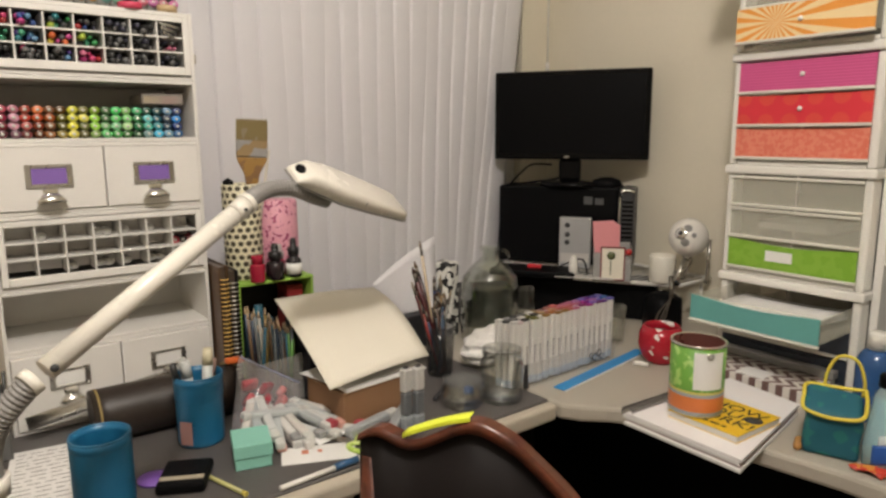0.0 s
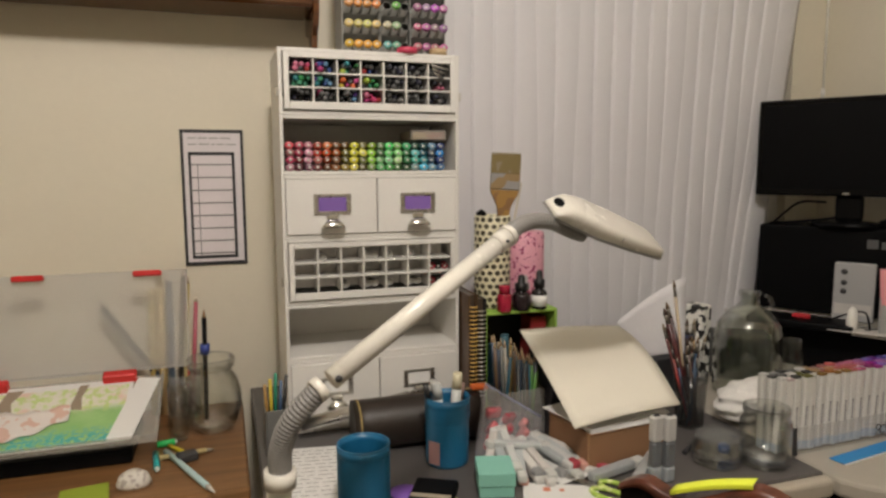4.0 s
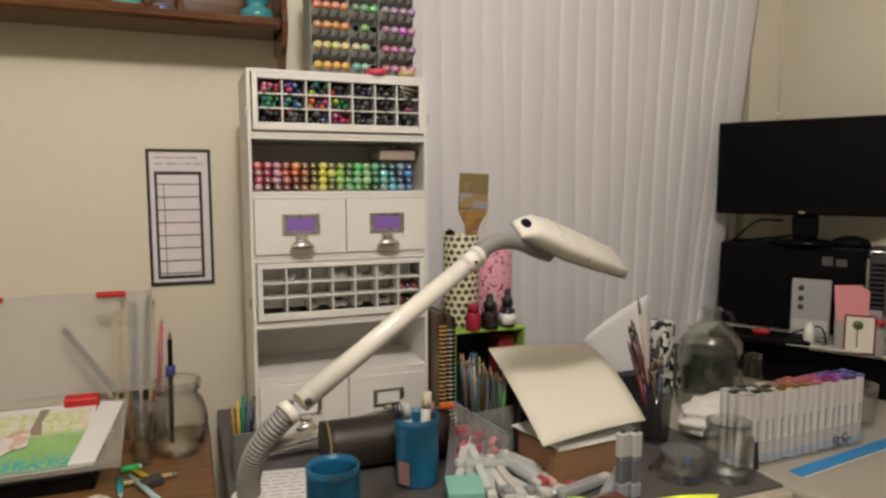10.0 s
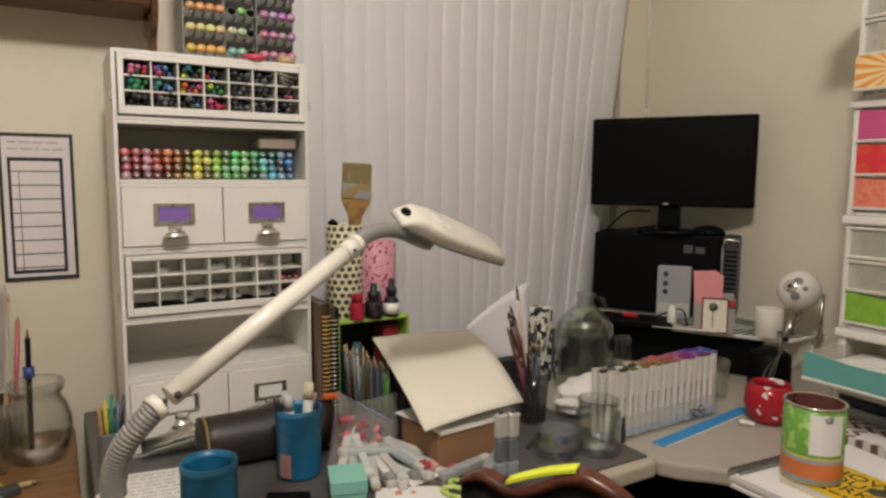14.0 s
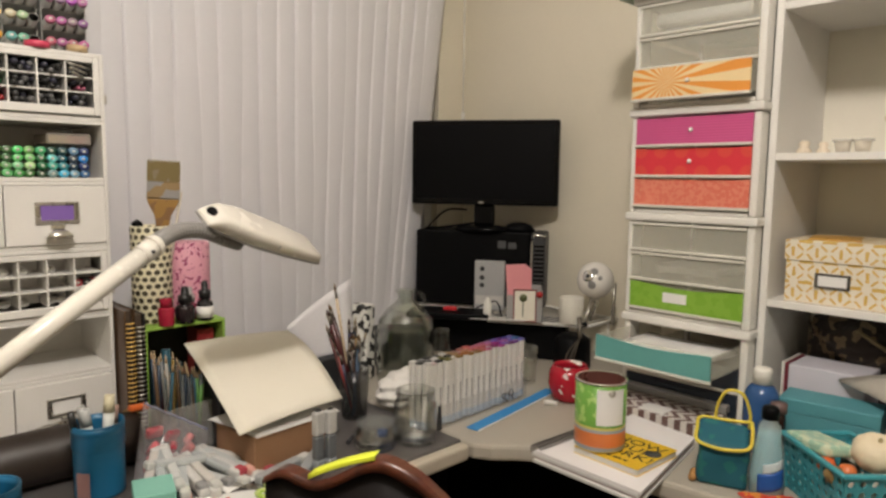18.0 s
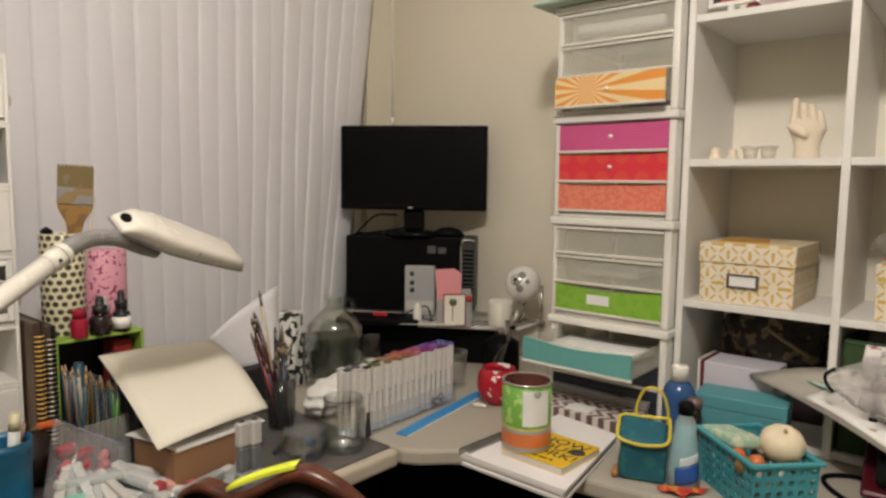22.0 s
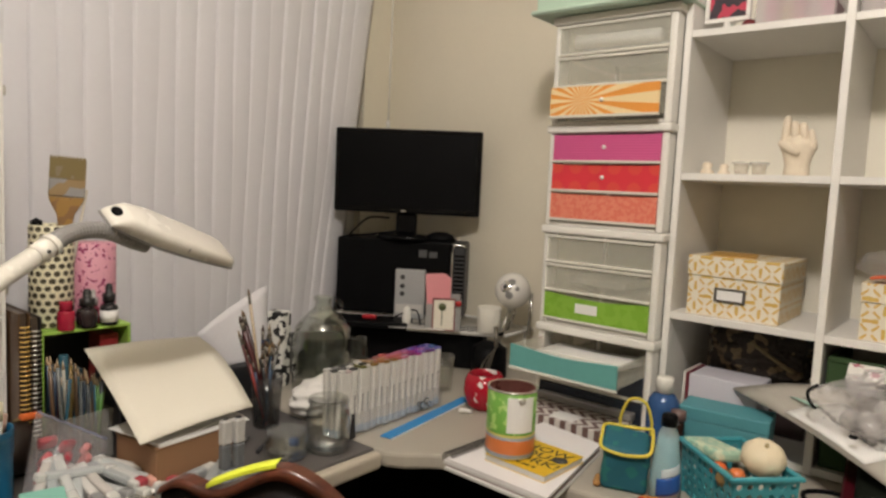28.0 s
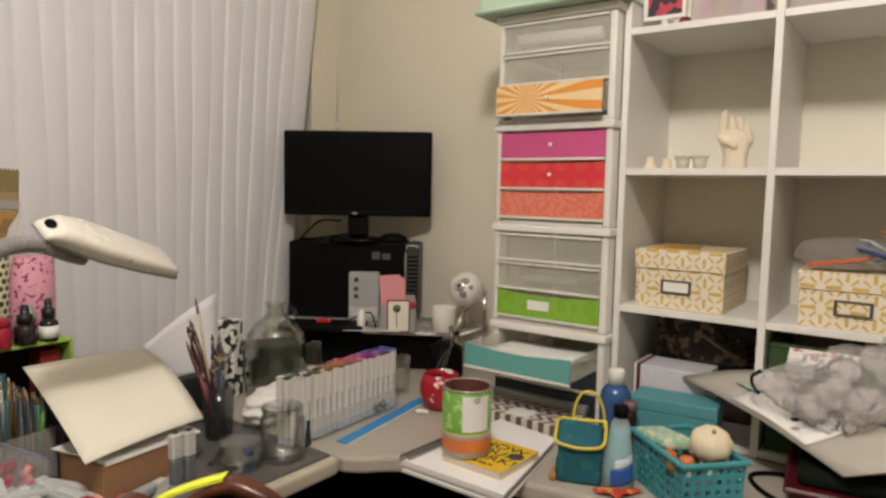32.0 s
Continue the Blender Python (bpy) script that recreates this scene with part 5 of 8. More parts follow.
part("body", box(-0.03, -0.035, 0, 0.03, 0.035, 0.02, 0.001), MINT, mb)
part("lid", box(-0.032, -0.037, 0.0205, 0.032, 0.037, 0.044, 0.001), MINT, mb)
cd = thing("card", "white card with small orange marks on the desk", "card", pose(0.488, 1.05, 0.7454, 0, 0, -24))
part("sheet", box(-0.065, -0.031, 0, 0.065, 0.031, 0.001, 0), PAPER, cd)
part("marks", joined(box(-0.03, 0.002, 0.0011, -0.018, 0.016, 0.0016, 0), box(-0.002, 0.004, 0.0011, 0.006, 0.013, 0.0016, 0)), pen_mat((0.7, 0.25, 0.15)), cd)
solid("paper_slip", sheet(lambda u, v: (-0.05 + 0.1 * u, -0.018 + 0.036 * v, 0.002 * math.sin(3 * u)), 6, 3, 0.0006), PAPER, "small white paper slip lying on the desk", "paper", pose(0.548, 1.1, 0.7478, 0, 0, 10))
bp_ = thing("brush_pen", "white brush pen with a blue grip on the desk", "pen", pose(0.02, -0.028, 0))
part("barrel", rod((0.36, 1.0, 0.751), (0.46, 1.005, 0.751), 0.0045, 10), PLASTIC, bp_)
part("grip", rod((0.46, 1.005, 0.752), (0.505, 1.007, 0.752), 0.0062, 10), pen_mat((0.03, 0.1, 0.22)), bp_)
part("cap", rod((0.505, 1.007, 0.752), (0.55, 1.01, 0.752), 0.005, 10), PLASTIC, bp_)

# heap of grey double-ended markers
GM = [(0.6, 0.61, 0.6), (0.52, 0.55, 0.55), (0.68, 0.66, 0.63), (0.6, 0.57, 0.54), (0.42, 0.45, 0.46)]
TIPS = [(0.6, 0.6, 0.58), (0.42, 0.06, 0.08), (0.66, 0.36, 0.3), (0.55, 0.55, 0.53), (0.62, 0.61, 0.58), (0.3, 0.3, 0.3), (0.6, 0.6, 0.57)]
heap = random.Random(12)
for k in range(22):
    lay = k // 9
    f = (k % 9) / 8 - 0.5
    a = -88 + 62 * f + heap.uniform(-9, 9) if k < 21 else heap.uniform(-40, 30)
    x, y = 0.49 + 0.15 * f + heap.uniform(-0.01, 0.01), 1.155 + 0.012 * lay + heap.uniform(-0.015, 0.015)
    t = thing("marker", "grey-barrelled marker lying in a heap on the desk", "marker", pose(x, y, 0.7532 + 0.0158 * lay, 0, 0, a) @ pose(0, 0, 0, 0, 5 * lay + heap.uniform(0, 4) if lay else 0), "markers heaped on the desk")
    part("barrel", moved(box(-0.05, -0.0086, -0.0068, 0.05, 0.0086, 0.0068, 0.004, 2), Matrix()), pen_mat(GM[k % 5]), t)
    part("cap", box(0.0505, -0.0092, -0.0074, 0.073, 0.0092, 0.0074, 0.004, 2), pen_mat(TIPS[k % 7]), t)
    part("end_cap", box(-0.066, -0.0092, -0.0074, -0.0505, 0.0092, 0.0074, 0.003, 1), pen_mat((0.6, 0.6, 0.58)), t)
# two markers standing, and two lying, by the cardboard box
for k in range(2):
    t = thing("marker", "grey-blue marker standing upright on the desk", "marker", pose(0.668 + 0.0235 * k, 1.037 - 0.006 * k, 0.7452, 0, 0, 8), "markers standing on the desk")
    part("barrel", box(-0.0105, -0.008, 0.0285, 0.0105, 0.008, 0.075, 0.003, 1), pen_mat((0.14, 0.15, 0.16)), t)
    part("cap", box(-0.011, -0.0085, 0.0755, 0.011, 0.0085, 0.122, 0.003, 1), pen_mat((0.52, 0.51, 0.49)), t)
    part("tip", box(-0.005, -0.004, 0.1225, 0.005, 0.004, 0.1245, 0), INK, t)
    part("end_cap", box(-0.011, -0.0085, 0, 0.011, 0.0085, 0.028, 0.003, 1), pen_mat((0.3, 0.33, 0.35)), t)
for k, (x, y, a, z) in enumerate(((0.613, 1.079, 14, 0.757), (0.672, 1.07, 42, 0.757))):
    t = thing("marker", "clear-capped grey marker lying before the cardboard box", "marker", pose(x, y, z, 0, 0, a), "markers lying by the cardboard box")
    part("barrel", box(-0.06, -0.01, -0.009, 0.045, 0.01, 0.009, 0.004, 2), pen_mat((0.36, 0.38, 0.39)), t)
    part("cap", box(0.0455, -0.0095, -0.0085, 0.072, 0.0095, 0.0085, 0.004, 2), pen_mat((0.6, 0.6, 0.57)), t)
sc = thing("scissors", "neon green handled scissors lying on the desk", "scissors", pose(0.555, 1.045, 0.7505, 0, 0, -58))
NEON = blotch_mat("neon_green", (0.42, 0.6, 0.1), (0.6, 0.7, 0.25), 120.0, 0.55)
for s in (-1, 1):
    ring = [Vector((0.028 * math.cos(t) * 1.1 + 0.03, s * 0.016 + 0.016 * math.sin(t), 0)) for t in [2 * math.pi * k / 18 for k in range(19)]]
    part("handle", tube(ring, 0.0045, 8), NEON, sc)
    part("blade", prism([(0.0, -0.004 * s), (-0.1, 0.004 * s), (-0.1, 0.006 * s), (0.0, 0.006 * s)], -0.001 + 0.0012 * s, 0.0 + 0.0012 * s), STEEL, sc)

# zip bag with pink contents, and clear holder of coloured pencils
bag = thing("zip_bag", "clear zip bag with pink and red erasers", "bag")
ZB = [Vector(p) for p in ((0.44, 1.29, 0.872), (0.556, 1.262, 0.796), (0.395, 1.225, 0.7475), (0.52, 1.2, 0.7475))]


def bag_side(u, v, out):
    puff = math.sin(math.pi * u) * math.sin(math.pi * min(1.0, v * 1.05)) ** 0.7
    ripple = 0.003 * math.sin(17 * u + 6 * v) + 0.002 * math.sin(29 * v - 9 * u)
    return tuple(ZB[0].lerp(ZB[1], u).lerp(ZB[2].lerp(ZB[3], u), v) + Vector((-0.2, -0.9, 0.4)) * (out * puff + ripple * v * (0.2 + puff)))


ZIPFILM = film_mat("zip_film", (0.62, 0.58, 0.6), 0.88, 0.12)
part("film", joined(sheet(lambda u, v: bag_side(u, v, 0.026), 18, 16, 0.0003), sheet(lambda u, v: bag_side(u, v, -0.004), 12, 10, 0.0003)), ZIPFILM, bag)
part("zip", tube([ZB[0].lerp(ZB[1], 0.02 + 0.096 * k) + Vector((0, -0.001, 0.001 - 0.002 * (k % 2))) for k in range(11)], 0.0022, 6), film_mat("zip_strip", (0.42, 0.44, 0.6), 0.3, 0.2), bag)
for k in range(9):
    f, g = (0.2, 0.45, 0.7)[k % 3], (0.35, 0.58, 0.8)[k // 3]
    part("eraser", moved(box(-0.016, -0.007, -0.011, 0.016, 0.007, 0.011, 0.005, 2), Matrix.Translation(bag_side(f, g, 0.009)) @ pose(0, 0, 0, 20 + 9 * k, 12 * k, 31 * k)), pen_mat(((0.55, 0.12, 0.14), (0.42, 0.03, 0.05), (0.6, 0.25, 0.25))[k % 3]), bag)
hold = thing("pencil_holder", "clear acrylic holder", "holder", pose(0.525, 1.32, 0.7452, 0, 0, 8))
part("body", joined(box(-0.055, -0.03, 0, 0.055, 0.03, 0.003), box(-0.055, -0.03, 0.0032, -0.052, 0.03, 0.1), box(0.052, -0.03, 0.0032, 0.055, 0.03, 0.1), box(-0.0518, -0.03, 0.0032, 0.0518, -0.027, 0.1), box(-0.0518, 0.027, 0.0032, 0.0518, 0.03, 0.1)), CLEAR, hold)
tagged(hold, "clear acrylic holder on the desk full of coloured pencils")
PC = [(0.015, 0.1, 0.15), (0.03, 0.13, 0.2), (0.12, 0.07, 0.035), (0.24, 0.16, 0.04), (0.1, 0.26, 0.05), (0.015, 0.04, 0.08), (0.2, 0.04, 0.03), (0.16, 0.17, 0.17), (0.05, 0.06, 0.07), (0.4, 0.37, 0.32), (0.07, 0.09, 0.03)]
cp = random.Random(21)
for k in range(32):
    px = cp.uniform(-0.044, 0.044)
    t = thing("coloured_pencil", "coloured pencil standing in a clear holder", "pencil", pose(0.525, 1.32, 0.7486, 0, 0, 8) @ pose(px, cp.uniform(-0.02, 0.02), 0.0, cp.uniform(-6, 6), cp.uniform(-5, 4)), "coloured pencils in the clear holder")
    h = cp.uniform(0.14, 0.205 if px < 0.012 else 0.165)
    part("barrel", rod((0, 0, 0), (0, 0, h), 0.0037, 6), pen_mat(PC[k % 11]), t)
    part("point", rod((0, 0, h), (0, 0, h + 0.016), 0.0036, 6, 0.0005), pen_mat((0.5, 0.36, 0.22)), t)
solid("blue_marker", rod((0.505, 1.335, 0.75), (0.506, 1.34, 0.955), 0.0085, 12), pen_mat((0.012, 0.075, 0.11)), "thick dark teal marker standing in the holder", "marker")
solid("orange_clip", box(-0.02, -0.008, 0, 0.02, 0.008, 0.012, 0.003), pen_mat((0.65, 0.14, 0.03)), "orange plastic clip lying on the roll case", "clip", pose(0.445, 1.33, 0.845, 0, 6, 10))

# notebooks, green box and its canisters
for k, (x, w, h, c, lb) in enumerate(((0.4605, 0.018, 0.285, (0.1, 0.05, 0.02), "brown notebook with a gold coil standing by the white stack"), (0.48, 0.02, 0.275, (0.02, 0.02, 0.022), "black spiral notebook with a steel coil standing on the desk"))):
    nb = thing("notebook", lb, "notebook", pose(x, 1.405, 0.7452, 0, 0, 0), "notebooks on the desk")
    # dark brown pages: the shade between the covers is in their colour
    part("page_block", box(-w / 2 + 0.002, 0.014, 0.002, w / 2 - 0.002, 0.2, h - 0.002, 0), pen_mat((0.07, 0.05, 0.035)), nb)
    for s in (-1, 1):
        part("cover", box(s * w / 2 - 0.0012, 0, 0, s * w / 2 + 0.0012, 0.205, h, 0.0006), pen_mat(c), nb)
    ring = mesh_of("coil", tube([Vector((w * 0.45 * math.cos(a), -0.001 - 0.006 * math.sin(a), 0)) for a in [math.pi * j / 6 for j in range(7)]], 0.0017, 5), pen_mat((0.62, 0.4, 0.1)) if k == 0 else STEEL)
    for q in range(int(h / 0.0095) - 2):
        piece("coil", ring, nb, pose(0, 0, 0.012 + q * 0.0095))
gbx = thing("green_box", "lime green open-fronted box shelf on the desk", "box", pose(0.588, 1.43, 0.7452))
part("side", box(-0.09, 0, 0, -0.084, 0.16, 0.23), GREEN, gbx)
part("side", box(0.084, 0, 0, 0.09, 0.16, 0.23), GREEN, gbx)
part("top", box(-0.09, 0, 0.2302, 0.09, 0.16, 0.2365, 0.001), GREEN, gbx)
part("back", box(-0.0838, 0.152, 0.007, 0.0838, 0.158, 0.2298, 0), mat("dark_lining", (0.03, 0.03, 0.03), 0.7), gbx)
part("bottom", box(-0.0838, 0, 0, 0.0838, 0.1518, 0.006, 0), GREEN, gbx)
solid("red_box", box(-0.02, -0.03, 0, 0.02, 0.03, 0.205, 0.002), pen_mat((0.3, 0.03, 0.03)), "dark red box inside the green box shelf", "box", pose(0.645, 1.49, 0.7514))
solid("dark_box", box(-0.025, -0.03, 0, 0.025, 0.03, 0.14, 0.002), pen_mat((0.02, 0.06, 0.08)), "dark blue box inside the green box shelf", "box", pose(0.56, 1.48, 0.7514))
GTOP = 0.7452 + 0.2366
can1 = thing("spotted_canister", "cream canister with dark spots holding a wide brush", "canister", pose(0.543, 1.5, GTOP))
part("body", lathe([(0, 0), (0.0405, 0), (0.042, 0.004), (0.042, 0.21), (0.04, 0.214), (0.0375, 0.21), (0.0375, 0.006), (0, 0.006)], 48), spot_mat("spots", (0.74, 0.69, 0.5), (0.055, 0.045, 0.022), 0.0175, 0.36, 0.042, wobble=0.3), can1)
wb = thing("wide_brush", "worn wide flat paint brush standing in the canister", "brush", pose(0.558, 1.495, GTOP + 0.02, -4, 3, -18))
part("handle", moved(prism([(-0.01, 0), (0.01, 0), (0.012, 0.185), (0.017, 0.215), (0.03, 0.24), (0.034, 0.252), (-0.034, 0.252), (-0.03, 0.24), (-0.017, 0.215), (-0.012, 0.185)], -0.006, 0.006, 0.002), pose(0, 0, 0, 90)), blotch_mat("worn_wood", (0.3, 0.16, 0.03), (0.2, 0.1, 0.03), 40.0, 0.55, 0.5), wb)
part("ferrule", box(-0.034, -0.0085, 0.2525, 0.034, 0.0085, 0.29, 0.002), blotch_mat("dull_metal", (0.27, 0.26, 0.25), (0.26, 0.17, 0.07), 30.0, 0.54), wb)
part("bristles", joined(*[box(-0.034 + 0.00227 * k, -0.007, 0.2905, -0.0318 + 0.00227 * k, 0.007, 0.336 + 0.0025 * math.sin(k * 2.1), 0.0002) for k in range(30)]), blotch_mat("stiff_bristle", (0.2, 0.15, 0.06), (0.24, 0.2, 0.13), 34.0, 0.55, 0.85), wb)
solid("paint_brush", joined(rod((0, 0, 0), (0.03, 0, 0.27), 0.004, 8, 0.003)), pen_mat((0.55, 0.5, 0.42)), "slim pale brush leaning in the spotted canister", "brush", pose(0.565, 1.5, GTOP + 0.02, 0, 4))
solid("scissor_handle", lathe([(0, 0), (0.01, 0.0), (0.012, 0.012), (0, 0.02)], 12), BLACK, "black tool handle poking from the canister", "tool", pose(0.515, 1.5, GTOP + 0.2085))
can2 = thing("pink_canister", "pink canister with dark red dots on the green box", "canister", pose(0.638, 1.535, GTOP))
part("body", lathe([(0, 0), (0.049, 0), (0.05, 0.003), (0.05, 0.166), (0.047, 0.17), (0, 0.17)], 40), blotch_mat("pink_dots", (0.7, 0.34, 0.42), (0.28, 0.03, 0.1), 105.0, 0.6), can2)


def dropper(x, y, c, h, r, capc, paper, label):
    b = thing("dropper_bottle" if capc != c else "polish_bottle", label, "bottle", pose(x, y, GTOP), "small bottles on the green box")
    if capc == c:
        part("bottle", lathe([(0, 0), (r * 0.95, 0), (r, 0.002), (r, h * 0.6), (r * 0.9, h * 0.66), (r * 0.7, h * 0.68), (0, h * 0.68)], 24), pen_mat(c, 0.15), b)
        part("cap", lathe([(0, h * 0.6805), (r * 0.78, h * 0.6805), (r * 0.78, h * 0.97), (r * 0.7, h), (0, h)], 20), pen_mat(c), b)
        return
    part("bottle", lathe([(0, 0), (r * 0.9, 0), (r, 0.0015), (r, h * 0.4), (r * 0.92, h * 0.46), (r * 0.62, h * 0.495), (r * 0.55, h * 0.51), (r * 0.55, h * 0.56), (0, h * 0.56)], 24), pen_mat(c, 0.15), b)
    if paper:
        part("label", lathe([(r + 0.0003, h * 0.08), (r + 0.0006, h * 0.08), (r + 0.0006, h * 0.36), (r + 0.0003, h * 0.36)], 20), PAPER, b, "white paper label")
    part("cap", lathe([(0, h * 0.55), (r * 0.7, h * 0.55), (r * 0.72, h * 0.74), (r * 0.64, h * 0.75), (r * 0.42, h * 0.76), (r * 0.4, h * 0.9), (r * 0.3, h * 0.98), (0, h)], 18), pen_mat(capc), b)


dropper(0.547, 1.437, (0.35, 0.015, 0.04), 0.06, 0.0165, (0.35, 0.015, 0.04), False, "red ink bottle on the green box")
dropper(0.59, 1.44, (0.02, 0.012, 0.014), 0.082, 0.021, (0.012, 0.012, 0.013), False, "black dropper bottle on the green box")
dropper(0.636, 1.442, (0.02, 0.018, 0.02), 0.09, 0.018, (0.01, 0.01, 0.011), True, "black dropper bottle with a white label")
dropper(0.612, 1.465, (0.25, 0.03, 0.06), 0.075, 0.014, (0.4, 0.38, 0.36), False, "dark red bottle with a grey cap")

# paper leaning on the cardboard box
cb = thing("cardboard_box", "brown cardboard box with papers on top", "box", pose(0.57, 1.1, 0.7452, 0, 0, 6))
part("body", box(0, 0, 0, 0.185, 0.13, 0.072, 0.0015), CARD, cb)
part("flap", box(-0.002, -0.002, 0.0722, 0.187, 0.131, 0.0745, 0.0005), CARD, cb)
pp = thing("paper_stack", "white papers stacked on the cardboard box", "paper", pose(0.575, 1.1, 0.8202, 0, 0, 5))
for k in range(5):
    part("sheet", moved(box(0, 0, 0.0016 * k, 0.2, 0.14, 0.0016 * k + 0.0013, 0), pose(0, 0, 0, 0, 0, 2 * k)), PAPER, pp)
PA, PB, PD, PE = Vector((0.562, 1.388, 0.949)), Vector((0.822, 1.4, 0.935)), Vector((0.533, 1.087, 0.842)), Vector((0.78, 1.116, 0.848))
cs = thing("drawing_paper", "large sheets of cream drawing paper leaning on a box", "paper")
for k in range(2):
    part("sheet", sheet(lambda u, v: tuple(PA.lerp(PB, u).lerp(PD.lerp(PE, u), v) + Vector((0.004 * k, 0.006 * k, 0.016 * math.sin(math.pi * v) * (0.4 + u) - 0.004 * k + 0.004 * math.sin(3 * u)))), 10, 12, 0.0006), CREAMPAPER, cs)
solid("paper_support", box(-0.1, -0.05, 0, 0.1, 0.05, 0.165, 0.002), pen_mat((0.02, 0.02, 0.03)), "dark box standing under the leaning paper", "box", pose(0.68, 1.33, 0.7452, 0, 0, 4))
WA, WB_, WC = Vector((1.063, 1.47, 1.03)), Vector((0.85, 1.45, 0.93)), Vector((1.065, 1.46, 0.81))
solid("white_paper", sheet(lambda u, v: tuple(WB_.lerp(WA, u).lerp((WB_ + Vector((0.06, 0, -0.09))).lerp(WC, u), v) + Vector((0, 0.016 * math.sin(3 * u) * (1 - v), 0))), 8, 8, 0.0006), mat("lilac_paper", (0.76, 0.75, 0.78), 0.7), "folded white paper standing behind the brushes", "paper")
solid("paper_prop", box(-0.09, -0.02, 0, 0.09, 0.02, 0.09, 0.002), mat("night_box", (0.012, 0.013, 0.017), 0.6), "black box behind the brushes", "box", pose(0.96, 1.44, 0.7452))
# added block: gives the darkness seen through the jug
solid("dark_box", box(-0.075, -0.045, 0, 0.075, 0.045, 0.12, 0.006), mat("jug_backdrop", (0.05, 0.05, 0.045), 0.6, var=0.4, scale=25.0), "added dark block that darkens the view through the glass jug", "box", pose(1.255, 1.485, 0.7457, 0, 0, -30))
solid("cow_tin", box(-0.024, -0.03, 0, 0.024, 0.03, 0.21, 0.008, 2), blotch_mat("cow_spots", (0.75, 0.74, 0.7), (0.012, 0.012, 0.012), 38.0, 0.54), "white tin with black cow spots", "tin", pose(1.1, 1.47, 0.7452, 0, 0, 20))
bc = thing("brush_cup", "dark glass cup of paint brushes on the desk", "cup", pose(0.9, 1.236, 0.7452))
part("cup", lathe([(0, 0), (0.028, 0), (0.03, 0.004), (0.036, 0.118), (0.034, 0.118), (0.028, 0.006), (0, 0.006)], 28), film_mat("smoke_glass", (0.06, 0.06, 0.06), 0.66, 0.1), bc)
bb = random.Random(33)
DULLSTEEL = mat("dull_steel", (0.22, 0.2, 0.17), 0.45, 0.8, var=0.2)
BC = [(0.12, 0.015, 0.015), (0.3, 0.04, 0.03), (0.02, 0.02, 0.02), (0.02, 0.03, 0.08), (0.3, 0.19, 0.08), (0.06, 0.03, 0.02), (0.2, 0.2, 0.18), (0.012, 0.04, 0.08)]
TALL = [((-0.062, -0.01, 0.325), 0.0035, (0.5, 0.4, 0.28)), ((-0.076, 0.0, 0.265), 0.0058, (0.07, 0.01, 0.012)), ((-0.085, -0.01, 0.235), 0.0034, (0.1, 0.03, 0.03)), ((-0.062, 0.012, 0.275), 0.005, (0.04, 0.012, 0.012))]
for k in range(24):
    if k < len(TALL):
        top, thick, c = Vector(TALL[k][0]), TALL[k][1], TALL[k][2]
    else:
        top, thick, c = Vector((bb.uniform(-0.055, 0.03), bb.uniform(-0.02, 0.03), bb.uniform(0.165, 0.235))), bb.uniform(0.003, 0.0045), BC[k % 8]
    foot = Vector((bb.uniform(-0.018, 0.018), bb.uniform(-0.018, 0.018), 0.0065))
    way, h = top - foot, (top - foot).length
    t = thing("paint_brush", "paint brush standing in a dark cup", "brush", Matrix.Translation(Vector((0.9, 1.236, 0.7452)) + foot) @ way.to_track_quat("Z", "Y").to_matrix().to_4x4(), "paint brushes in the cup")
    part("handle", rod((0, 0, 0), (0, 0, h - 0.035), thick * 0.7, 8, thick), pen_mat(c), t)
    part("ferrule", rod((0, 0, h - 0.035), (0, 0, h - 0.014), thick * 0.9, 8), DULLSTEEL, t)
    part("bristles", rod((0, 0, h - 0.014), (0, 0, h), thick, 8, 0.001), pen_mat(((0.16, 0.1, 0.05), (0.06, 0.03, 0.02), (0.3, 0.24, 0.16))[k % 3]), t)


# ---- glass on the desk ----
def glass_thing(name, prof, x, y, label, category="jar", z=0.7452):
    t = thing(name, label, category, pose(x, y, z))
    part("glass", lathe(prof, 36), BOTTLEGLASS if name == "glass_jug" else GLASS, t)
    return t


glass_thing("glass_jug", [(0, 0), (0.072, 0), (0.08, 0.008), (0.08, 0.14), (0.074, 0.172), (0.052, 0.202), (0.029, 0.22), (0.022, 0.23), (0.022, 0.246), (0.027, 0.248), (0.027, 0.256), (0.019, 0.256), (0.019, 0.23), (0.026, 0.218), (0.049, 0.199), (0.071, 0.169), (0.077, 0.138), (0.077, 0.012), (0.07, 0.005), (0, 0.005)], 1.178, 1.374, "large clear glass jug on the desk", "jug")
jr = tube([Vector((0.03 + 0.022 * math.sin(a), -0.018, 0.222 + 0.022 * math.cos(a))) for a in [math.pi * k / 10 for k in range(11)]], 0.005, 8)
part("handle", jr, GLASS, bpy.data.objects["glass_jug"])
glass_thing("glass_flask", [(0, 0), (0.036, 0), (0.038, 0.004), (0.024, 0.1), (0.021, 0.125), (0.024, 0.13), (0.022, 0.132), (0.019, 0.125), (0.022, 0.1), (0.035, 0.006), (0, 0.004)], 1.285, 1.34, "clear conical glass flask behind the markers", "flask")
MJ = [(0, 0), (0.042, 0), (0.046, 0.005), (0.046, 0.085), (0.039, 0.095), (0.041, 0.1), (0.041, 0.112), (0.039, 0.113), (0.038, 0.1), (0.036, 0.096), (0.043, 0.084), (0.043, 0.008), (0, 0.005)]
glass_thing("glass_jar", MJ, 0.912, 1.035, "clear empty mason jar on the desk edge")
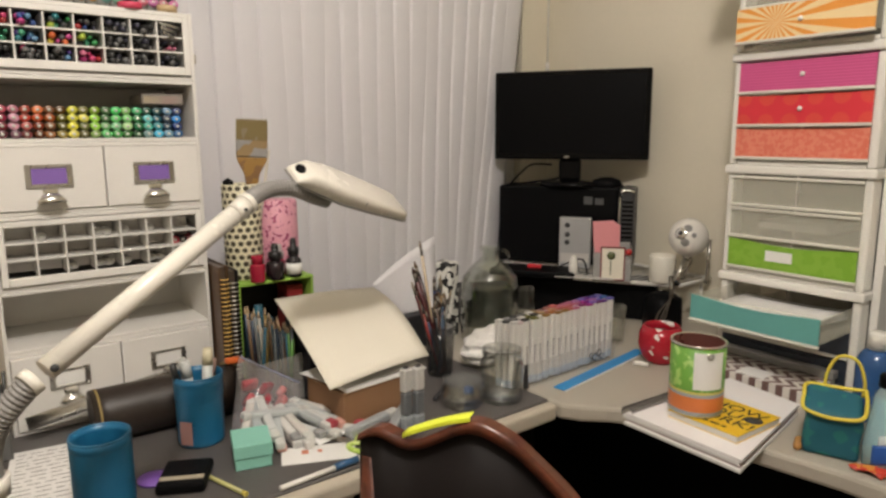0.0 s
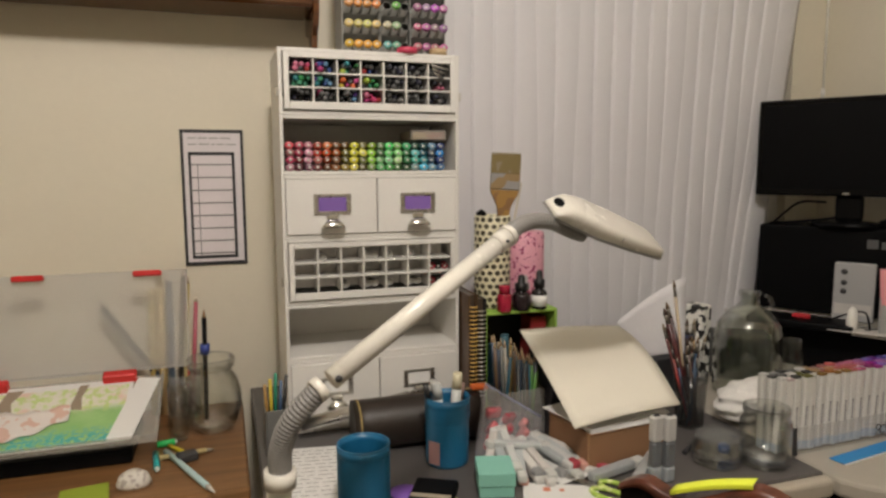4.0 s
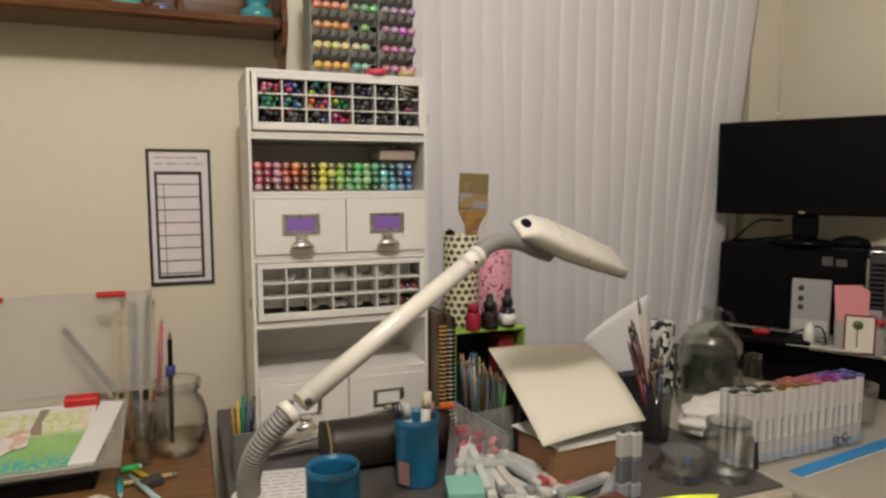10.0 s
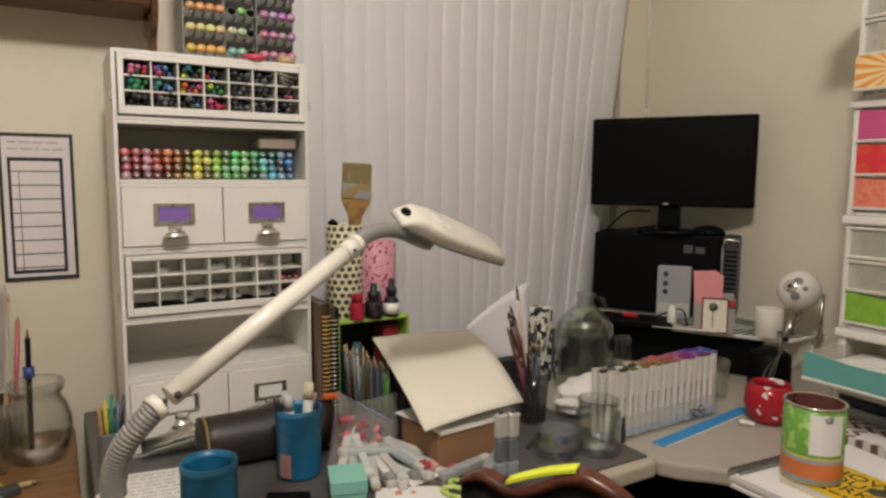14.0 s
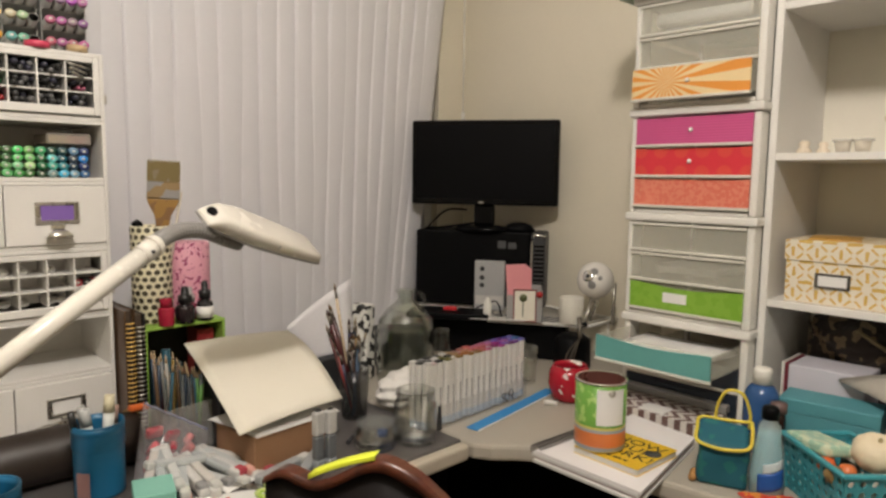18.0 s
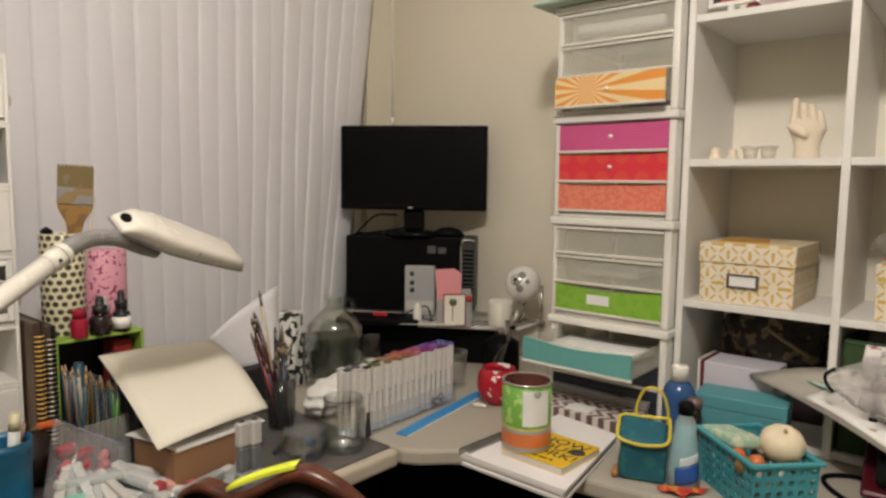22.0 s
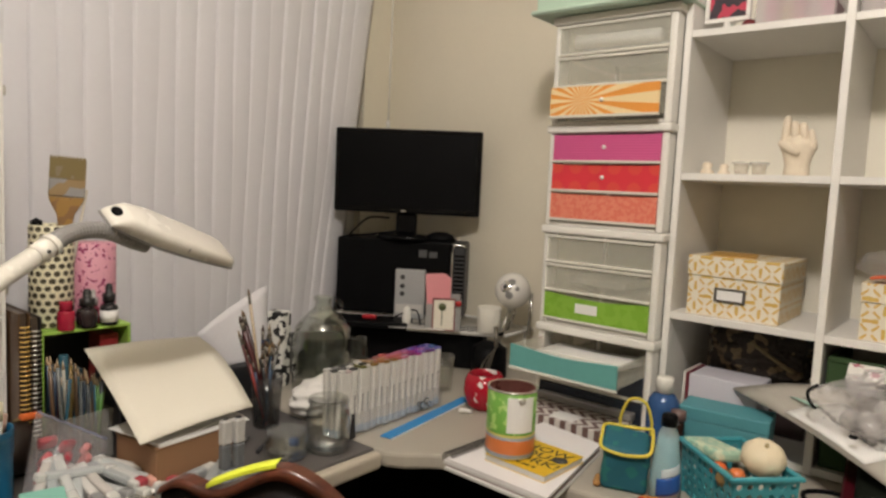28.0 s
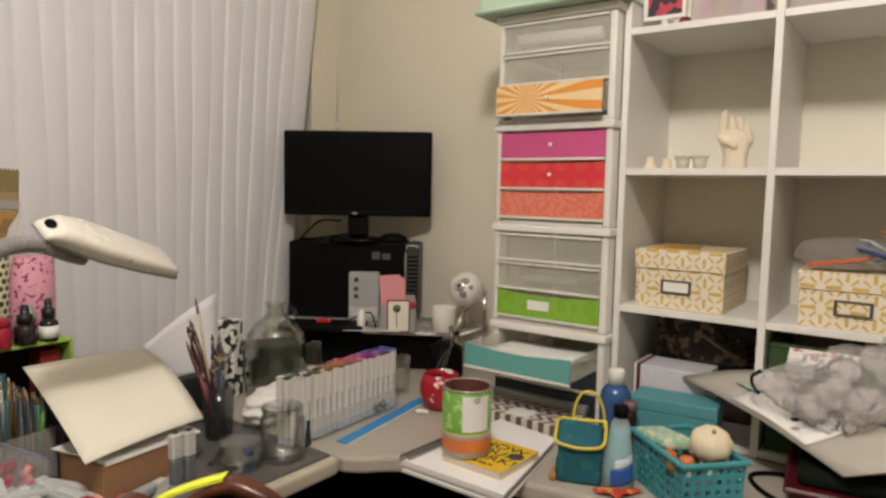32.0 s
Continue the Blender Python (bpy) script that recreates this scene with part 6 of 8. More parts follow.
for z in (0.102, 0.108):
    part("thread", moved(lathe([(0.0408, 0), (0.0425, 0.0012), (0.0408, 0.0024)], 36), pose(0, 0, z)), GLASS, bpy.data.objects["glass_jar"])
gw = glass_thing("water_jar", [(0, 0), (0.04, 0), (0.045, 0.006), (0.046, 0.03), (0.04, 0.044), (0.04, 0.05), (0.038, 0.05), (0.037, 0.044), (0.042, 0.03), (0.041, 0.008), (0, 0.005)], 0.828, 1.065, "low clear glass jar with cloudy water")
part("lid", lathe([(0, 0.0505), (0.041, 0.0505), (0.041, 0.056), (0, 0.057)], 36), film_mat("cloudy_lid", (0.4, 0.42, 0.42), 0.86, 0.12), gw)
glass_thing("glass_tumbler", [(0, 0), (0.03, 0), (0.034, 0.1), (0.032, 0.1), (0.028, 0.008), (0, 0.006)], 1.415, 1.14, "clear glass tumbler behind the markers", "glass")
bm = bmesh.new()
bmesh.ops.create_icosphere(bm, subdivisions=5, radius=1.0)
for v in bm.verts:
    d = v.co.copy()
    fold = 1 + 0.05 * math.sin(13 * d.z + 4 * d.x + 2 * math.sin(3 * d.x)) + 0.1 * noise.noise(d * 2.1) + 0.05 * noise.noise(d * 5.0)
    v.co = Vector((d.x * 0.098, d.y * 0.055, max(-0.0415, d.z * 0.047))) * fold
    v.co.z = max(v.co.z, -0.0405)
for f in bm.faces:
    f.smooth = True
solid("cloth", moved(bm, pose(1.055, 1.225, 0.7868, 0, 0, 12)), mat("white_cloth", (0.76, 0.74, 0.71), 0.85, var=0.08, scale=30.0, bump=0.4), "rolled white cloth lying on the desk", "cloth")
for (a, b, c, lb) in (((0.79, 1.11, 0.75), (0.86, 1.16, 0.752), (0.03, 0.03, 0.035), "black brush lying by the jars"), ((0.74, 1.15, 0.75), (0.82, 1.19, 0.75), (0.3, 0.32, 0.34), "grey pen lying among the jars")):
    solid("pen", rod(a, b, 0.005, 8, 0.003), pen_mat(c), lb, "pen")
solid("bottle_stopper", lathe([(0, 0), (0.011, 0), (0.011, 0.014), (0, 0.015)], 16), pen_mat((0.05, 0.14, 0.4)), "small blue bottle stopper by the jars", "stopper", pose(0.875, 1.1, 0.7452))

# ---- rows of white markers in a clear tray ----
ROWA, ROWB = Vector((0.958, 1.052, 0)), Vector((1.296, 1.062, 0))
tray = thing("marker_tray", "clear acrylic tray", "tray")
tagged(tray, "clear acrylic tray holding rows of white markers")
rd = (ROWB - ROWA).normalized()
TRAYCLEAR = film_mat("tray_clear", (0.55, 0.56, 0.56), 0.9, 0.12)
rn = Vector((-rd.y, rd.x, 0))
for off in (-0.014, 0.052):
    a, b = ROWA + rn * off - rd * 0.012, ROWB + rn * off + rd * 0.012
    part("wall", prism([(a.x, a.y), (b.x, b.y), (b.x + rn.x * 0.002, b.y + rn.y * 0.002), (a.x + rn.x * 0.002, a.y + rn.y * 0.002)], 0.7462, 0.8, 0), TRAYCLEAR, tray)
def cap_tone(f):
    stops = [(0.0, (0.6, 0.58, 0.55)), (0.12, (0.1, 0.1, 0.1)), (0.24, (0.4, 0.25, 0.12)), (0.36, (0.5, 0.3, 0.15)), (0.46, (0.6, 0.2, 0.1)), (0.58, (0.65, 0.15, 0.2)), (0.7, (0.6, 0.12, 0.35)), (0.82, (0.35, 0.12, 0.5)), (1.0, (0.1, 0.15, 0.55))]
    for (f0, c0), (f1, c1) in zip(stops, stops[1:]):
        if f <= f1:
            return tuple(round(p + (q - p) * (f - f0) / (f1 - f0), 2) for p, q in zip(c0, c1))
    return stops[-1][1]
WBODY = mesh_of("barrel", joined(box(-0.0087, -0.0066, 0.0, 0.0087, 0.0066, 0.147, 0.0036, 2)), mat("marker_white", (0.66, 0.645, 0.61), 0.4, var=0.05))
WBAND = mesh_of("band", box(-0.0089, -0.0069, 0.102, 0.0089, 0.0069, 0.1033, 0.0003), INNER)
WMARK = mesh_of("print", joined(*[box(-0.0026, -0.007, 0.05 + 0.006 * k, (0.0022, 0.0008, 0.0016)[k % 3], -0.0067, 0.0535 + 0.006 * k, 0) for k in range(7)]), mat("grey_print", (0.16, 0.15, 0.17), 0.6, var=0.3, scale=180.0))
WFOOT = mesh_of("end_cap", box(-0.009, -0.0069, 0.0, 0.009, 0.0069, 0.022, 0.003, 1), mat("foot_white", (0.45, 0.53, 0.64), 0.4))
mrow = random.Random(5)
TOPS = {}
for row in range(3):
    for k in range(17):
        f = k / 16
        p = ROWA.lerp(ROWB, f) + rn * 0.0185 * row
        c = cap_tone(min(1, max(0, f + mrow.uniform(-0.1, 0.1))))
        g, dim = sum(c) / 3, mrow.choice((0.5, 0.8, 1.0, 1.1))
        c = tuple(round(0.8 * dim * v ** 1.25, 1) + 0.015 for v in c) if k > 4 or k % 2 else ((0.55, 0.54, 0.52), (0.03, 0.03, 0.03))[(k // 2 + row) % 2]
        t = thing("marker", "white upright marker with a coloured end", "marker", pose(p.x, p.y, 0.7472, mrow.uniform(-1.0, 1.0), mrow.uniform(-1.2, 1.2), math.degrees(math.atan2(rd.y, rd.x)) + mrow.uniform(-4, 4)) @ pose(0, 0, mrow.uniform(0, 0.004)), "white markers in the clear tray")
        piece("barrel", WBODY, t, Matrix())
        piece("band", WBAND, t, Matrix())
        piece("print", WMARK, t, Matrix())
        piece("end_cap", WFOOT, t, Matrix())
        if c not in TOPS:
            TOPS[c] = mesh_of("cap_disc", box(-0.0087, -0.0066, 0.1472, 0.0087, 0.0066, 0.1515, 0.001), pen_mat(c))
        piece("cap_disc", TOPS[c], t, Matrix())
solid("cat_tag", joined(prism([(-0.009, 0), (0.009, 0), (0.006, 0.03), (0.0045, 0.05), (0.006, 0.058), (0.003, 0.056), (-0.003, 0.056), (-0.006, 0.06), (-0.0045, 0.046), (-0.008, 0.03)], -0.0005, 0.0005)), INK, "black cat-shaped sticker on the marker tray", "sticker", pose(0.985, 1.0355, 0.747, 90, 0, 2))
solid("scroll_tag", joined(*[tube([Vector((r * math.cos(a) + x, r * math.sin(a) + y, 0)) for a in [2 * math.pi * j / 12 for j in range(11)]], 0.0014, 5) for x, y, r in ((0, 0, 0.009), (0.016, 0.008, 0.008), (-0.014, 0.006, 0.006), (0.026, -0.002, 0.006))]), DARKGREY, "dark scroll-shaped sticker on the marker tray", "sticker", pose(1.225, 1.043, 0.768, 90, 0, 2))
RB = pose((1.043 + 1.405) / 2, (0.991 + 1.041) / 2, 0.7462, 0, 0, math.degrees(math.atan2(1.041 - 0.991, 1.405 - 1.043)))
rl = thing("ruler", "bright blue plastic ruler on the cream desk", "ruler", RB)
part("strip", box(-0.182, -0.0155, 0, 0.182, 0.0155, 0.0025, 0.0006), mat("ruler_blue", (0.02, 0.26, 0.62), 0.35, var=0.06), rl)
part("edge", box(-0.184, -0.0195, 0, 0.178, -0.016, 0.002, 0.0004), PLASTIC, rl)


# ---- wire shelf in the corner ----
wsf = thing("wire_shelf", "white wire corner shelf standing on the desk", "shelf")
WZ = 0.866
WA2, WB2 = Vector((1.405, 1.57, WZ)), Vector((1.675, 1.115, WZ))
back = [Vector((1.84, 1.115, WZ)), Vector((1.84, 1.71, WZ)), Vector((1.405, 1.71, WZ))]
ringp = [WA2, WB2, *back]
WIRE = mat("white_wire", (0.75, 0.73, 0.68), 0.4)
for a, b in zip(ringp, ringp[1:] + ringp[:1]):
    part("rim_wire", rod(a, b, 0.006, 8), WIRE, wsf)
n_w = 26
for k in range(1, n_w):
    y = 1.115 + (1.71 - 1.115) * k / n_w
    f = (y - WB2.y) / (WA2.y - WB2.y)
    x0 = WB2.x + (WA2.x - WB2.x) * min(1.0, f)
    part("wire", rod((x0, y, WZ + 0.003), (1.84, y, WZ + 0.003), 0.0018, 6), WIRE, wsf)
for x, y in ((1.42, 1.56), (1.68, 1.13), (1.82, 1.69), (1.82, 1.13)):
    part("leg", rod((x, y, 0.7457), (x, y, WZ - 0.003), 0.0045, 8), WIRE, wsf)
SHT = WZ + 0.005
solid("subwoofer", box(-0.24, 0.02, 0, 0.2, 0.17, 0.108, 0.006, 2), BLACK, "long black loudspeaker box under the wire shelf", "speaker", pose(1.545, 1.345, 0.7457, 0, 0, -59))
solid("black_speaker", lathe([(0, 0), (0.05, 0), (0.055, 0.01), (0.052, 0.09), (0.03, 0.105), (0, 0.108)], 24), BLACK, "round black speaker under the wire shelf", "speaker", pose(1.625, 1.13, 0.7457))
kb = thing("laptop", "black closed laptop on the wire shelf", "laptop", pose(1.485, 1.51, SHT, 0, 0, -57))
part("body", box(-0.12, -0.1, 0, 0.14, 0.012, 0.02, 0.005, 2), BLACK, kb)
solid("red_gadget", box(-0.022, -0.01, 0, 0.022, 0.01, 0.012, 0.004, 2), mat("red_gloss", (0.5, 0.02, 0.03), 0.3), "small red plastic gadget on the laptop", "gadget", pose(1.452, 1.475, SHT + 0.0202, 0, 0, -57))
ms = thing("computer_mouse", "black computer mouse on top of the computer", "mouse", MON @ pose(0.12, 0.03, 1.1302, 0, 0, 90))
part("body", lathe([(0, 0), (0.032, 0), (0.034, 0.008), (0.028, 0.022), (0.014, 0.03), (0, 0.032)], 20, 1.5), BLACK, ms)
for pts in ([(-0.2, 0.02, 1.13), (-0.17, 0.0, 1.16), (-0.12, -0.01, 1.2), (-0.06, 0.03, 1.2)], [(-0.2, 0.03, 1.132), (-0.12, 0.02, 1.142), (-0.02, 0.035, 1.16), (0.0, 0.04, 1.19)]):
    solid("cable", tube(smooth_line([tuple(MON @ Vector(p)) for p in pts], 8), 0.0035, 8), BLACK, "black cable hanging behind the monitor", "cable", None, "cables at the monitor")
hdd = thing("drive_box", "silver box with three round icons leaning on the computer", "box", MON @ pose(0.035, -0.03, SHT, 0, 0, 3))
part("body", box(-0.05, -0.028, 0, 0.05, -0.002, 0.165, 0.003), mat("silver_card", (0.42, 0.42, 0.42), 0.4, var=0.08), hdd)
for z in (0.14, 0.11, 0.085):
    part("icon", moved(lathe([(0, 0), (0.008, 0), (0.008, 0.0008), (0, 0.0008)], 14), pose(-0.025, -0.0285, z, 90)), DARKGREY, hdd)
part("stripe", box(-0.045, -0.0292, 0.02, 0.045, -0.0283, 0.05, 0), mat("silver_light", (0.6, 0.58, 0.55), 0.5), hdd)
ah = thing("card_holder", "clear acrylic card holder with cards on the wire shelf", "holder", pose(1.577, 1.278, SHT, 0, 0, -50))
part("shell", joined(box(-0.055, -0.03, 0, 0.055, 0.03, 0.003), box(-0.055, -0.03, 0.0032, -0.0525, 0.03, 0.1), box(0.0525, -0.03, 0.0032, 0.055, 0.03, 0.1), box(-0.052, -0.03, 0.0032, 0.052, -0.0275, 0.085), box(-0.052, 0.0275, 0.0032, 0.052, 0.03, 0.11)), CLEAREDGE, ah)
part("card", box(-0.03, -0.0335, 0.008, 0.032, -0.031, 0.1, 0), CREAMPAPER, ah, "printed cream card with a tree drawing")
part("card_frame", joined(box(-0.034, -0.0348, 0.004, -0.03, -0.031, 0.104, 0), box(0.032, -0.0348, 0.004, 0.036, -0.031, 0.104, 0), box(-0.03, -0.0345, 0.1, 0.032, -0.031, 0.104, 0), box(-0.03, -0.0345, 0.004, 0.032, -0.031, 0.008, 0)), pen_mat((0.2, 0.03, 0.03)), ah)
part("drawing", joined(moved(lathe([(0, 0), (0.012, 0), (0.012, 0.0006), (0, 0.0006)], 12), pose(-0.004, -0.034, 0.078, 90)), box(-0.006, -0.0342, 0.02, -0.003, -0.0336, 0.066, 0)), pen_mat((0.12, 0.14, 0.06)), ah)
part("rose", moved(lathe([(0, 0), (0.01, 0.002), (0.008, 0.01), (0, 0.012)], 12), pose(0.045, -0.034, 0.09, 90)), pen_mat((0.5, 0.03, 0.03)), ah)
pk = thing("sticky_notes", "pink sticky notes standing in the card holder", "note", pose(1.573, 1.282, SHT + 0.0035, 0, 0, -48), "pink notes")
for k in range(4):
    part("note", moved(box(-0.032, 0.002 * k, 0.02, 0.03, 0.002 * k + 0.0012, 0.172 - 0.004 * k, 0), pose(0.002 * k - 0.01, -0.004, 0, -4, -4 + 1.5 * k)), mat("pink_note", (0.75, 0.3, 0.32), 0.7), pk)
sp = thing("paint_tube", "white squeeze tube standing by the card holder", "tube", pose(1.5, 1.36, SHT))
part("body", lathe([(0, 0), (0.012, 0), (0.014, 0.03), (0.011, 0.06), (0.004, 0.07), (0, 0.07)], 18), PLASTIC, sp)
solid("napkin_pile", sheet(lambda u, v: (1.49 + 0.1 * u - 0.05 * v, 1.42 - 0.14 * u - 0.04 * v, SHT + 0.004 + 0.012 * abs(math.sin(6 * u)) * (1 - v) + 0.006 * v), 14, 6, 0.001), mat("striped_cloth", (0.55, 0.53, 0.5), 0.8, var=0.2, scale=50.0), "crumpled striped paper on the wire shelf", "paper")
solid("cable", tube(smooth_line([(1.5, 1.45, SHT + 0.01), (1.53, 1.39, SHT + 0.045), (1.545, 1.36, SHT + 0.05), (1.555, 1.35, SHT + 0.006)], 8), 0.0025, 6), BLACK, "thin black cable looped on the wire shelf", "cable", None, "cables at the monitor")
solid("candle", lathe([(0, 0), (0.034, 0), (0.036, 0.004), (0.037, 0.076), (0.034, 0.08), (0.031, 0.076), (0, 0.07)], 32), mat("wax", (0.76, 0.73, 0.65), 0.5, var=0.06), "cream pillar candle on the wire shelf", "candle", pose(1.668, 1.168, SHT))
mic = thing("ball_microphone", "white ball microphone on a chrome tripod", "microphone", pose(1.71, 1.113, SHT))
MS = Vector((0, 0, 0.134))
part("ball", moved(lathe([(0.055 * math.sin(a), -0.055 * math.cos(a)) for a in [math.pi * k / 18 for k in range(19)]], 32), Matrix.Translation(MS)), mat("white_gloss", (0.8, 0.77, 0.72), 0.18, var=0.03), mic)
toc, tol = Vector((-0.83, -0.54, 0.16)).normalized(), Vector((-0.54, 0.83, 0))
for nm, way, r, m_ in (("grille", toc + 0.5 * tol + Vector((0, 0, 0.22)), 0.018, CHROME), ("badge", toc + 0.5 * tol + Vector((0, 0, 0.22)), 0.008, DARKGREY), ("patch", toc + 0.1 * tol + Vector((0, 0, 0.55)), 0.012, GREY), ("patch", toc - 0.25 * tol + Vector((0, 0, 0.1)), 0.007, GREY), ("patch", toc + 0.2 * tol - Vector((0, 0, 0.3)), 0.012, GREY)):
    lift = 0.0015 if nm == "badge" else 0.0
    prof = [(0.8 * r, math.sqrt(0.055 ** 2 - r * r) - 0.002), (r, math.sqrt(0.055 ** 2 - r * r)), (0.85 * r, 0.0555 + lift - 0.25 * r * r / 0.055), (0.4 * r, 0.0562 + lift), (0, 0.0562 + lift)]
    part(nm, moved(lathe(prof, 24), Matrix.Translation(MS) @ way.normalized().to_track_quat("Z", "Y").to_matrix().to_4x4()), m_, mic)
part("hub", rod((0, 0, 0.068), (0, 0, 0.082), 0.014, 16), CHROME, mic)
for a, b, r in ((tol * 0.006 + toc * 0.012 + Vector((0, 0, 0.072)), tol * 0.03 + toc * 0.045 + Vector((0, 0, -0.045 * toc.z)), 0.0075), (tol * -0.058 + Vector((0, 0, 0.13)), tol * -0.056 + Vector((0, 0, 0)), 0.006), (tol * -0.01 - toc * 0.01 + Vector((0, 0, 0.07)), tol * 0.01 - toc * 0.05 + Vector((0, 0, 0.05 * toc.z)), 0.006)):
    part("leg", rod(a, b, r, 12), CHROME, mic)
part("foot", rod(tol * 0.03 + toc * 0.045 + Vector((0, 0, 0.0005 - 0.045 * toc.z)), tol * 0.03 + toc * 0.045 + Vector((0, 0, 0.008 - 0.045 * toc.z)), 0.011, 14), BLACK, mic)
wk = thing("chrome_handle", "chrome handle of a whisk standing in the red cup", "whisk")
part("handle", rod((1.56, 1.06, 0.86), (1.575, 1.075, 0.915), 0.006, 14, 0.007), DULLSTEEL, wk)
for k in range(5):
    o = Vector((0.012 * math.cos(k * 1.26), 0.012 * math.sin(k * 1.26), 0))
    part("wire", tube(smooth_line([Vector((1.56, 1.06, 0.862)), Vector((1.47, 1.03, 0.83)) + o, Vector((1.4, 0.99, 0.79)) + o * 0.4], 6), 0.0012, 5), DULLSTEEL, wk)

# ---- cream desk: red cup, can, book, pads ----
rc = thing("red_cup", "round red pot with white flowers", "pot", pose(1.38, 0.966, 0.7457))
part("pot", lathe([(0, 0), (0.034, 0), (0.046, 0.012), (0.055, 0.043), (0.053, 0.072), (0.043, 0.092), (0.039, 0.092), (0.047, 0.072), (0.049, 0.043), (0.042, 0.016), (0, 0.006)], 36), blotch_mat("red_floral", (0.4, 0.01, 0.025), (0.75, 0.66, 0.64), 30.0, 0.6, 0.2), rc)
part("soil", lathe([(0, 0.07), (0.044, 0.07)], 24), DARKGREY, rc)
solid("cord_end", tube(smooth_line([(1.3, 0.985, 0.752), (1.31, 0.975, 0.752), (1.315, 0.955, 0.752)], 6), 0.006, 8), PLASTIC, "white plug end lying on the desk", "plug")
pad = thing("sketch_pad", "white spiral sketch pads stacked over the desk edge", "sketchbook", pose(1.16, 0.672, 0.7458, 0, 0, -33.0))
P4 = [Vector((1.01, 0.792)), Vector((1.003, 0.552)), Vector((1.316, 0.602)), Vector((1.345, 0.767))]
for k, (s, z0, z1, c) in enumerate(((1.0, 0.0, 0.006, (0.7, 0.69, 0.66)), (0.985, 0.0062, 0.011, (0.5, 0.42, 0.42)), (1.0, 0.0112, 0.018, (0.72, 0.71, 0.69)), (0.99, 0.0182, 0.024, (0.79, 0.765, 0.765)))):
    inv = pad.matrix_basis.inverted()
    o = [inv @ Vector((1.165 + (p.x - 1.165) * s, 0.68 + (p.y - 0.68) * s, 0)) for p in P4]
    part("pad", prism([(q.x + 0.002 * (k % 2), q.y + 0.003 * (k % 3)) for q in o], z0, z1, 0.0006, 1), mat("pad_paper", c, 0.7, var=0.04), pad)
inv = pad.matrix_basis.inverted()
ring = mesh_of("coil", tube([Vector((0, 0.014 * math.cos(a), 0.012 * math.sin(a))) for a in [2 * math.pi * j / 12 for j in range(13)]], 0.0016, 5), mat("coil_wire", (0.12, 0.11, 0.1), 0.4, 0.4))
for k in range(20):
    p = inv @ Vector((*(P4[0].lerp(P4[3], 0.03 + 0.42 * k / 20)), 0.7458 + 0.021))
    piece("coil", ring, pad, Matrix.Translation(p) @ pose(0, 0, 0, 0, 0, 29))
PADTOP = 0.7458 + 0.0242
bk = thing("yellow_book", "yellow paperback with black lettering on the pads", "book", pose(1.127, 0.655, PADTOP, 0, 0, -3))
YEL = mat("yellow_cover", (0.72, 0.46, 0.02), 0.4, var=0.05)
part("page_block", box(-0.069, -0.07, 0.001, 0.067, 0.07, 0.012, 0), mat("book_pages", (0.62, 0.6, 0.56), 0.75), bk)
part("cover", box(-0.07, -0.0715, 0.0122, 0.07, 0.0715, 0.0135, 0.0004), YEL, bk)
part("back_cover", box(-0.07, -0.0715, -0.0002, 0.07, 0.0715, 0.0009, 0.0002), YEL, bk)
TXT = pose(0, 0, 0.0136, 0, 0, -88)
for txt, yy, xo in (("SHOW", 0.028, 0.0), ("YOUR", -0.003, 0.0), ("WORK!", -0.034, 0.0)):
    words("lettering", txt, 0.036, INK, bk, TXT @ pose(xo, yy, 0), stretch=1.15)
part("seal", moved(lathe([(0, 0), (0.016, 0), (0.016, 0.0007), (0, 0.0007)], 20), TXT @ pose(0.052, 0.012, 0)), DARKGREY, bk)
bars("author", 1, INK, bk, TXT @ pose(0, -0.052, 0), 0.1, 0.02, 8, 0.6)
BKTOP = PADTOP + 0.0137
tin = thing("tin_can", "open green food tin with an orange band, empty", "can", pose(1.103, 0.7, BKTOP))


def can_mat():
    m, nt, bsdf = nodes_of("can_print")
    vec, x, y, z = coords(nt)
    n = noise_node(nt, vec, 60.0, 2.0)
    base = mix_node(nt, math_node(nt, "GREATER_THAN", n, 0.55), (0.14, 0.34, 0.05), (0.32, 0.5, 0.14))
    for lo, hi, c in ((0.012, 0.04, (0.68, 0.2, 0.06)), (0.04, 0.046, (0.3, 0.35, 0.4)), (0.046, 0.051, (0.6, 0.5, 0.15)), (0.005, 0.012, (0.3, 0.35, 0.4)), (0.0, 0.005, (0.55, 0.45, 0.2))):
        band = math_node(nt, "MULTIPLY", math_node(nt, "GREATER_THAN", z, lo), math_node(nt, "LESS_THAN", z, hi))
        base = mix_node(nt, band, base, c)
    finish(nt, bsdf, base, vec, 0.35, 0.0, 0.06, 20.0, 0.04)
    return m


CR, CH = 0.0493, 0.138
part("body", lathe([(0, 0.002), (CR - 0.001, 0.002), (CR, 0.004), (CR, CH - 0.004), (CR - 0.0015, CH - 0.004), (CR - 0.0015, 0.006), (0, 0.006)], 48), can_mat(), tin)
part("inside", lathe([(CR - 0.002, 0.008), (CR - 0.002, CH - 0.003)], 48), mat("tin_inside", (0.3, 0.12, 0.1), 0.3, 0.6), tin)
part("rim", lathe([(CR - 0.003, CH - 0.004), (CR + 0.0015, CH - 0.004), (CR + 0.002, CH - 0.001), (CR, CH), (CR - 0.003, CH - 0.001)], 48), CHROME, tin)
arc = [radians(-156 + 5.5 * k) for k in range(13)]
bm = bmesh.new()
vs = [[bm.verts.new(((CR + 0.0005) * math.cos(a), (CR + 0.0005) * math.sin(a), z)) for a in arc] for z in (0.056, 0.126)]
